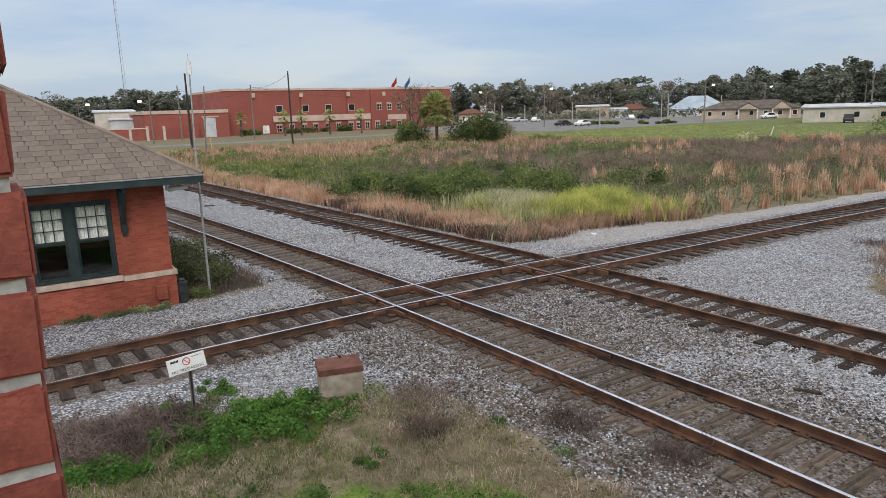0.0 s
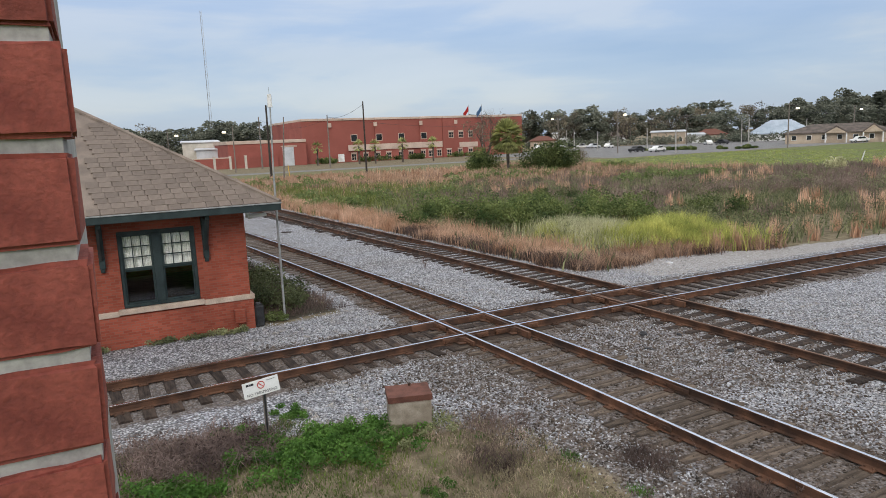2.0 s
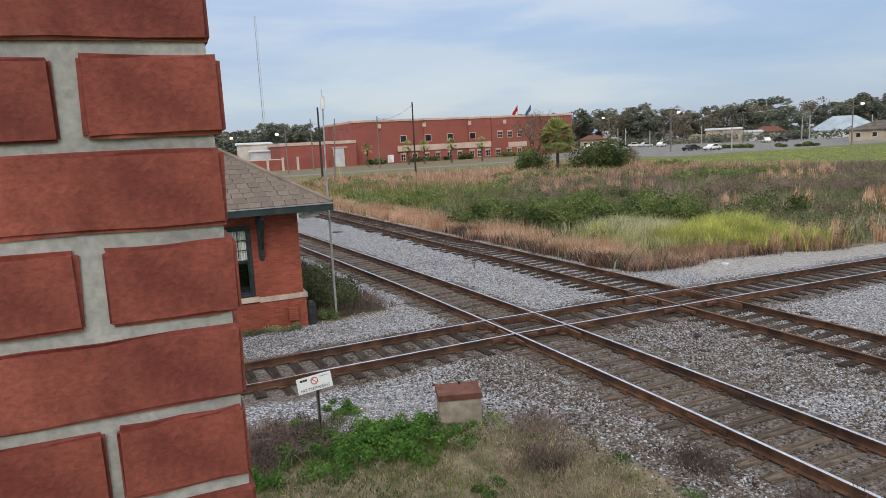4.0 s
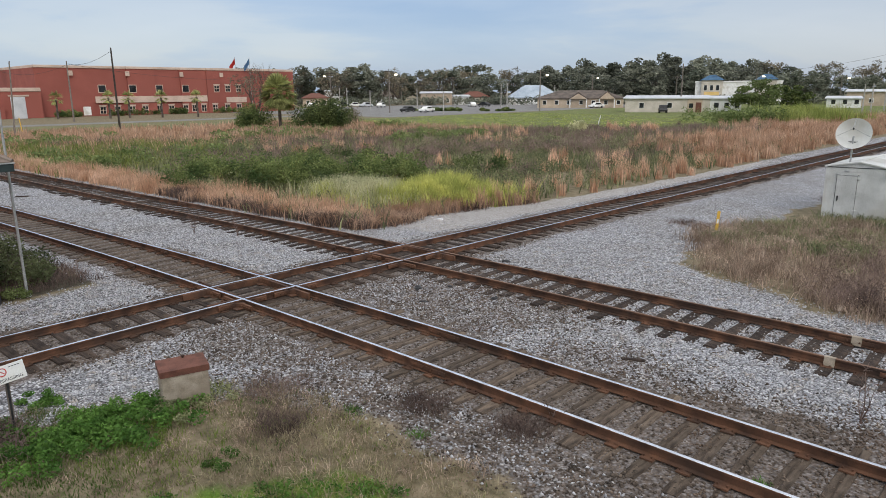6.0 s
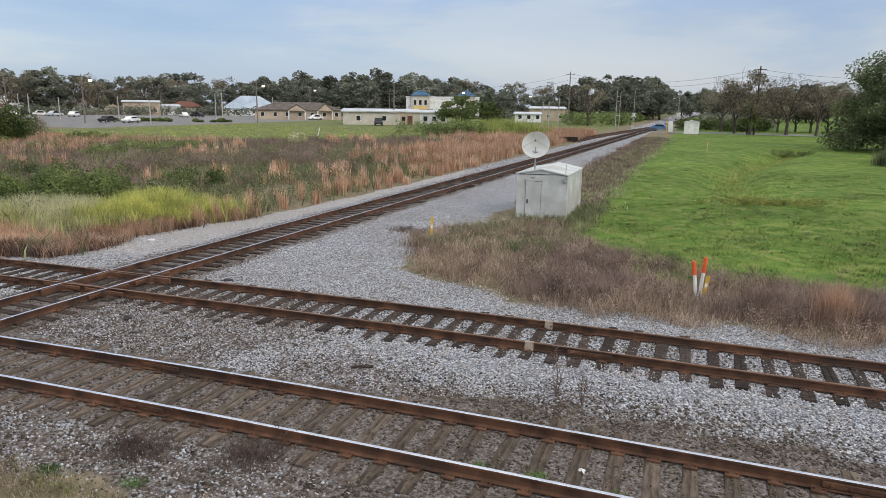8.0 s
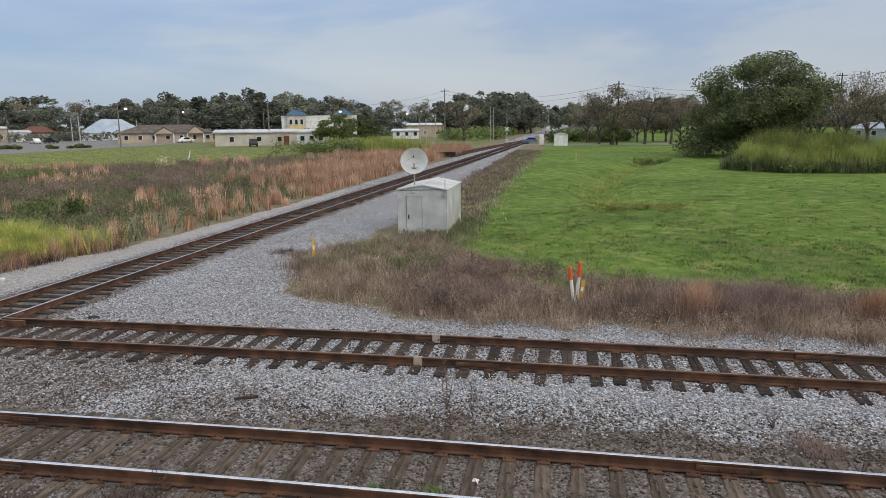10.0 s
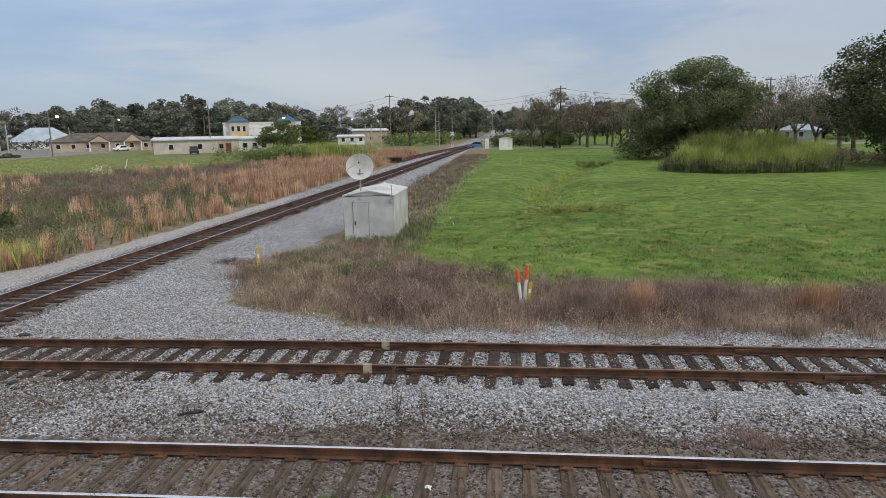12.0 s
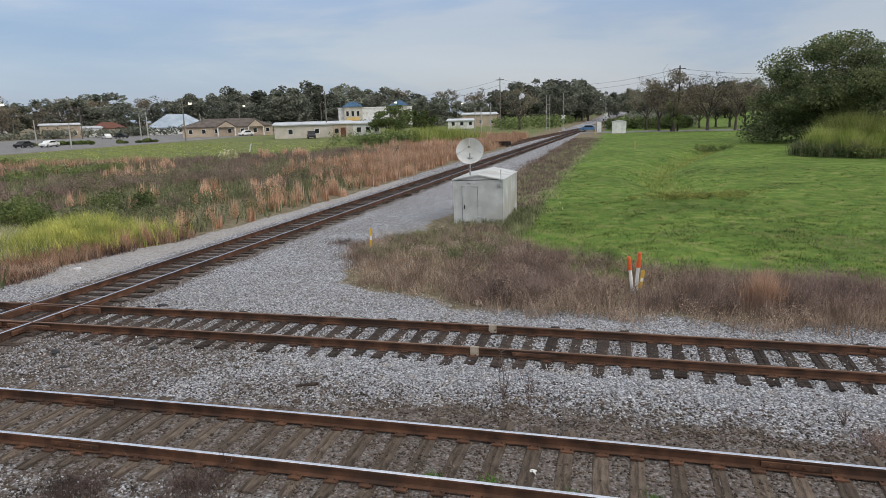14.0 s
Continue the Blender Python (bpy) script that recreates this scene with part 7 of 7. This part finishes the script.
tower = thing("radio_tower", pose(*at_az(8.5, 330)), "tall thin red and white lattice radio tower", "radio tower")
for k in range(3):
    a = k * math.tau / 3
    part("leg", tube((0.7 * math.cos(a), 0.7 * math.sin(a), 0), (0.45 * math.cos(a), 0.45 * math.sin(a), 66), 0.07, 0.05, 5), M["galv"], tower)
lace = bmesh.new()
for i in range(44):
    for k in range(3):
        a, b = k * math.tau / 3, (k + 1) * math.tau / 3
        r0, r1 = 0.7 - 0.0057 * i, 0.7 - 0.0057 * (i + 1)
        tube((r0 * math.cos(a), r0 * math.sin(a), 1.5 * i), (r1 * math.cos(b), r1 * math.sin(b), 1.5 * i + 1.5), 0.03, 0.03, 3, lace)
part("lattice", lace, M["galv"], tower)["kind"] = "stuff"

for az0, cols in ((29.5, ("red", "white")), (30.6, ("blue", "dark"))):
    f = thing("flagpole", pose(*at_az(az0, 196)), "flagpole with a drooping flag", "flagpole", "flagpoles")
    part("shaft", tube((0, 0, 0), (0, 0, 14.5), 0.09, 0.05, 8), M["galv"], f)
    fl = bmesh.new()
    g = [[fl.verts.new((-0.28 * i, 0.12 * math.sin(i * 1.3), 14.2 - 0.34 * i - 0.5 * j)) for j in range(4)] for i in range(7)]
    for i in range(6):
        for j in range(3):
            fl.faces.new((g[i][j], g[i + 1][j], g[i + 1][j + 1], g[i][j + 1]))
    bmesh.ops.solidify(fl, geom=fl.faces[:], thickness=0.02)
    part("flag", fl, M[cols[0]], f)


# ---- the far road crossing: signals, boxes, a siding ----
def crossing_signal(az, d, hgt, label, lattice=False):
    s = thing("crossing_signal", pose(*at_az(az, d), 0, 0, -az), label, "railway signal", "crossing signals")
    if lattice:
        for x in (-0.42, 0.42):
            part("upright", tube((x, 0, 0), (x, 0, hgt), 0.09, 0.07, 6), M["concpole"], s)
        for k in range(7):
            part("rung", tube((-0.42, 0, 0.8 + k * (hgt - 1) / 7), (0.42, 0, 0.8 + k * (hgt - 1) / 7), 0.05, None, 5), M["concpole"], s)
    else:
        part("mast", tube((0, 0, 0), (0, 0, hgt), 0.08, 0.05, 8), M["galv"], s)
        part("base_box", box(-0.35, 0.35, -0.3, 0.3, 0.0, 0.9, 0.04), M["hutpaint"], s)
        bar = part("lamp_bar", box(-0.7, 0.7, -0.06, 0.06, 2.2, 2.32, 0.02), M["galv"], s)
        for x in (-0.5, 0.5):
            part("lamp_hood", tube((x, 0.05, 2.26), (x, -0.18, 2.26), 0.16, 0.2, 12), M["dark"], bar)
        for t in (45, -45):
            q = part("crossbuck", box(-0.6, 0.6, -0.1, -0.07, -0.11, 0.11, 0.01), M["white"], s)
            q.matrix_basis = pose(0, -0.01 if t > 0 else 0.0, 3.3, 0, t, 0)
        part("bell", tube((0, 0, hgt * 0.55), (0, 0, hgt * 0.6), 0.12, 0.12, 8), M["galv"], s)
    return s


crossing_signal(83.75, 168, 8.6, "pale lattice signal mast beside the far track", True)
crossing_signal(85.0, 158, 8.6, "grey crossing signal with lamp hoods")
crossing_signal(88.4, 171, 8.8, "grey crossing signal across the road")
bx = thing("relay_house", pose(*at_az(89.5, 139), 0, 0, -88), "white relay house with a low gable", "equipment hut")
part("body", box(-1.35, 1.35, 0, 2.4, 0, 2.35, 0.02), M["white"], bx)
part("roof", prism([(-1.45, 2.352), (0, 2.65), (1.45, 2.352)], -0.1, 2.5), M["hutpaint"], bx)
part("door", box(-0.5, 0.4, -0.03, -0.002, 0.15, 2.0, 0.01), M["white"], bx)
part("base", box(-1.45, 1.45, -0.1, 2.5, -0.05, 0.08), M["concrete"], bx)
sb = thing("signal_case", pose(*at_az(87.9, 143), 0, 0, -88), "slim white signal case", "cabinet")
part("body", box(-0.45, 0.45, 0, 0.6, 0.15, 2.3, 0.03), M["white"], sb)
part("door", box(-0.36, 0.36, -0.025, -0.002, 0.3, 2.2, 0.01), M["white"], sb)
part("plinth", box(-0.5, 0.5, -0.05, 0.65, 0, 0.15), M["concrete"], sb)
yp = thing("bollard", pose(*at_az(87.6, 141)), "yellow steel bollard by the signal case", "bollard")
part("tube", tube((0, 0, 0), (0, 0, 2.1), 0.12, 0.12, 10), M["yellow"], yp)
part("cap", tube((0, 0, 2.1), (0, 0, 2.16), 0.12, 0.05, 10), M["yellow"], yp)


def side_c(x):
    return c3(x) + 4.6 * sstep(205, 96, x) + 0.0


build_track("track_4", "rusty siding that joins the far track", side_c, 97, 200, False, (M["rust"], M["brownhead"]), M["tie2"], (0, 0), drop=0.008)
bs = thing("bumper", pose(96.6, float(side_c(97.0)), 0), "dark timber stop at the end of the siding", "buffer stop")
part("beam", box(-0.3, 0.3, -1.3, 1.3, 0.2, 0.75, 0.03), M["tie2"], bs)
for s in (-0.75, 0.75):
    part("post", box(-0.15, 0.15, s - 0.15, s + 0.15, -0.2, 0.2, 0.02), M["tie2"], bs)


# ---- cars and the vehicle at the crossing ----
def car(m, paint, label, tall=0.0, group="parked cars"):
    c = thing("car", m, label, "car", group)
    b = prism([(-2.2, 0.35), (-2.25, 0.75), (-1.9, 0.9), (-1.2, 0.95), (-0.6, 1.42 + tall), (0.9, 1.45 + tall), (1.6, 1.0 + tall * 0.9), (2.2, 0.92), (2.25, 0.4)], -0.85, 0.85)
    bmesh.ops.bevel(b, geom=b.edges[:], offset=0.05, segments=1, affect="EDGES")
    body = part("body", b, M[paint], c)
    part("side_glass", prism([(-0.95, 0.99), (-0.5, 1.36 + tall), (0.8, 1.38 + tall), (1.3, 1.02)], -0.862, 0.862), M["glassdark"], body)
    for x in (-1.4, 1.4):
        for y in (-0.86, 0.66):
            w = part("wheel", tube((x, y, 0.33), (x, y + 0.2, 0.33), 0.33, 0.33, 14), M["rubber"], c)
            part("rim", tube((x, y - 0.01, 0.33), (x, y + 0.21, 0.33), 0.19, 0.19, 10), M["galv"], w)
    return c


car(pose(*at_az(43.2, 174), 0, 0, 8), "dark", "dark blue sedan parked on the lot")
car(pose(*at_az(44.8, 171), 0, 0, 5), "white", "white sedan parked on the lot")
car(pose(*at_az(64.0, 160), 0, 0, 30), "dark", "dark pickup beside the cream building", 0.3)
car(pose(*at_az(87.2, 155), 0, 0, 80), "blue", "blue car at the far road crossing")
for k, (a, d, pt) in enumerate(((35.3, 240, "white"), (36.2, 245, "galv"), (37.1, 238, "white"), (38.0, 246, "dark"), (38.9, 240, "white"), (39.8, 236, "metalroof"), (41.0, 230, "white"), (48.6, 228, "white"), (49.6, 230, "dark"), (56.6, 215, "white"), (58.8, 205, "white"))):
    car(pose(*at_az(a, d), 0, 0, 20 + 31 * k), pt, "distant car parked on the lot", 0.15)
for a0, a1, d in ((43.5, 47.5, 182), (46, 52.3, 176)):
    mound("hedge", "long low dark hedge along the parking lot", M["lf_shrub"], 5000, (d * 0.62, d * 0.86, d * 0.5, d * 0.78), lambda x, y, d=d, a0=a0, a1=a1: (np.abs(np.hypot(x, y) - d) < 0.8) * (np.degrees(np.arctan2(x, y)) > a0) * (np.degrees(np.arctan2(x, y)) < a1), 1.0, 0.35, int(d), "hedge", 120, 0.8)
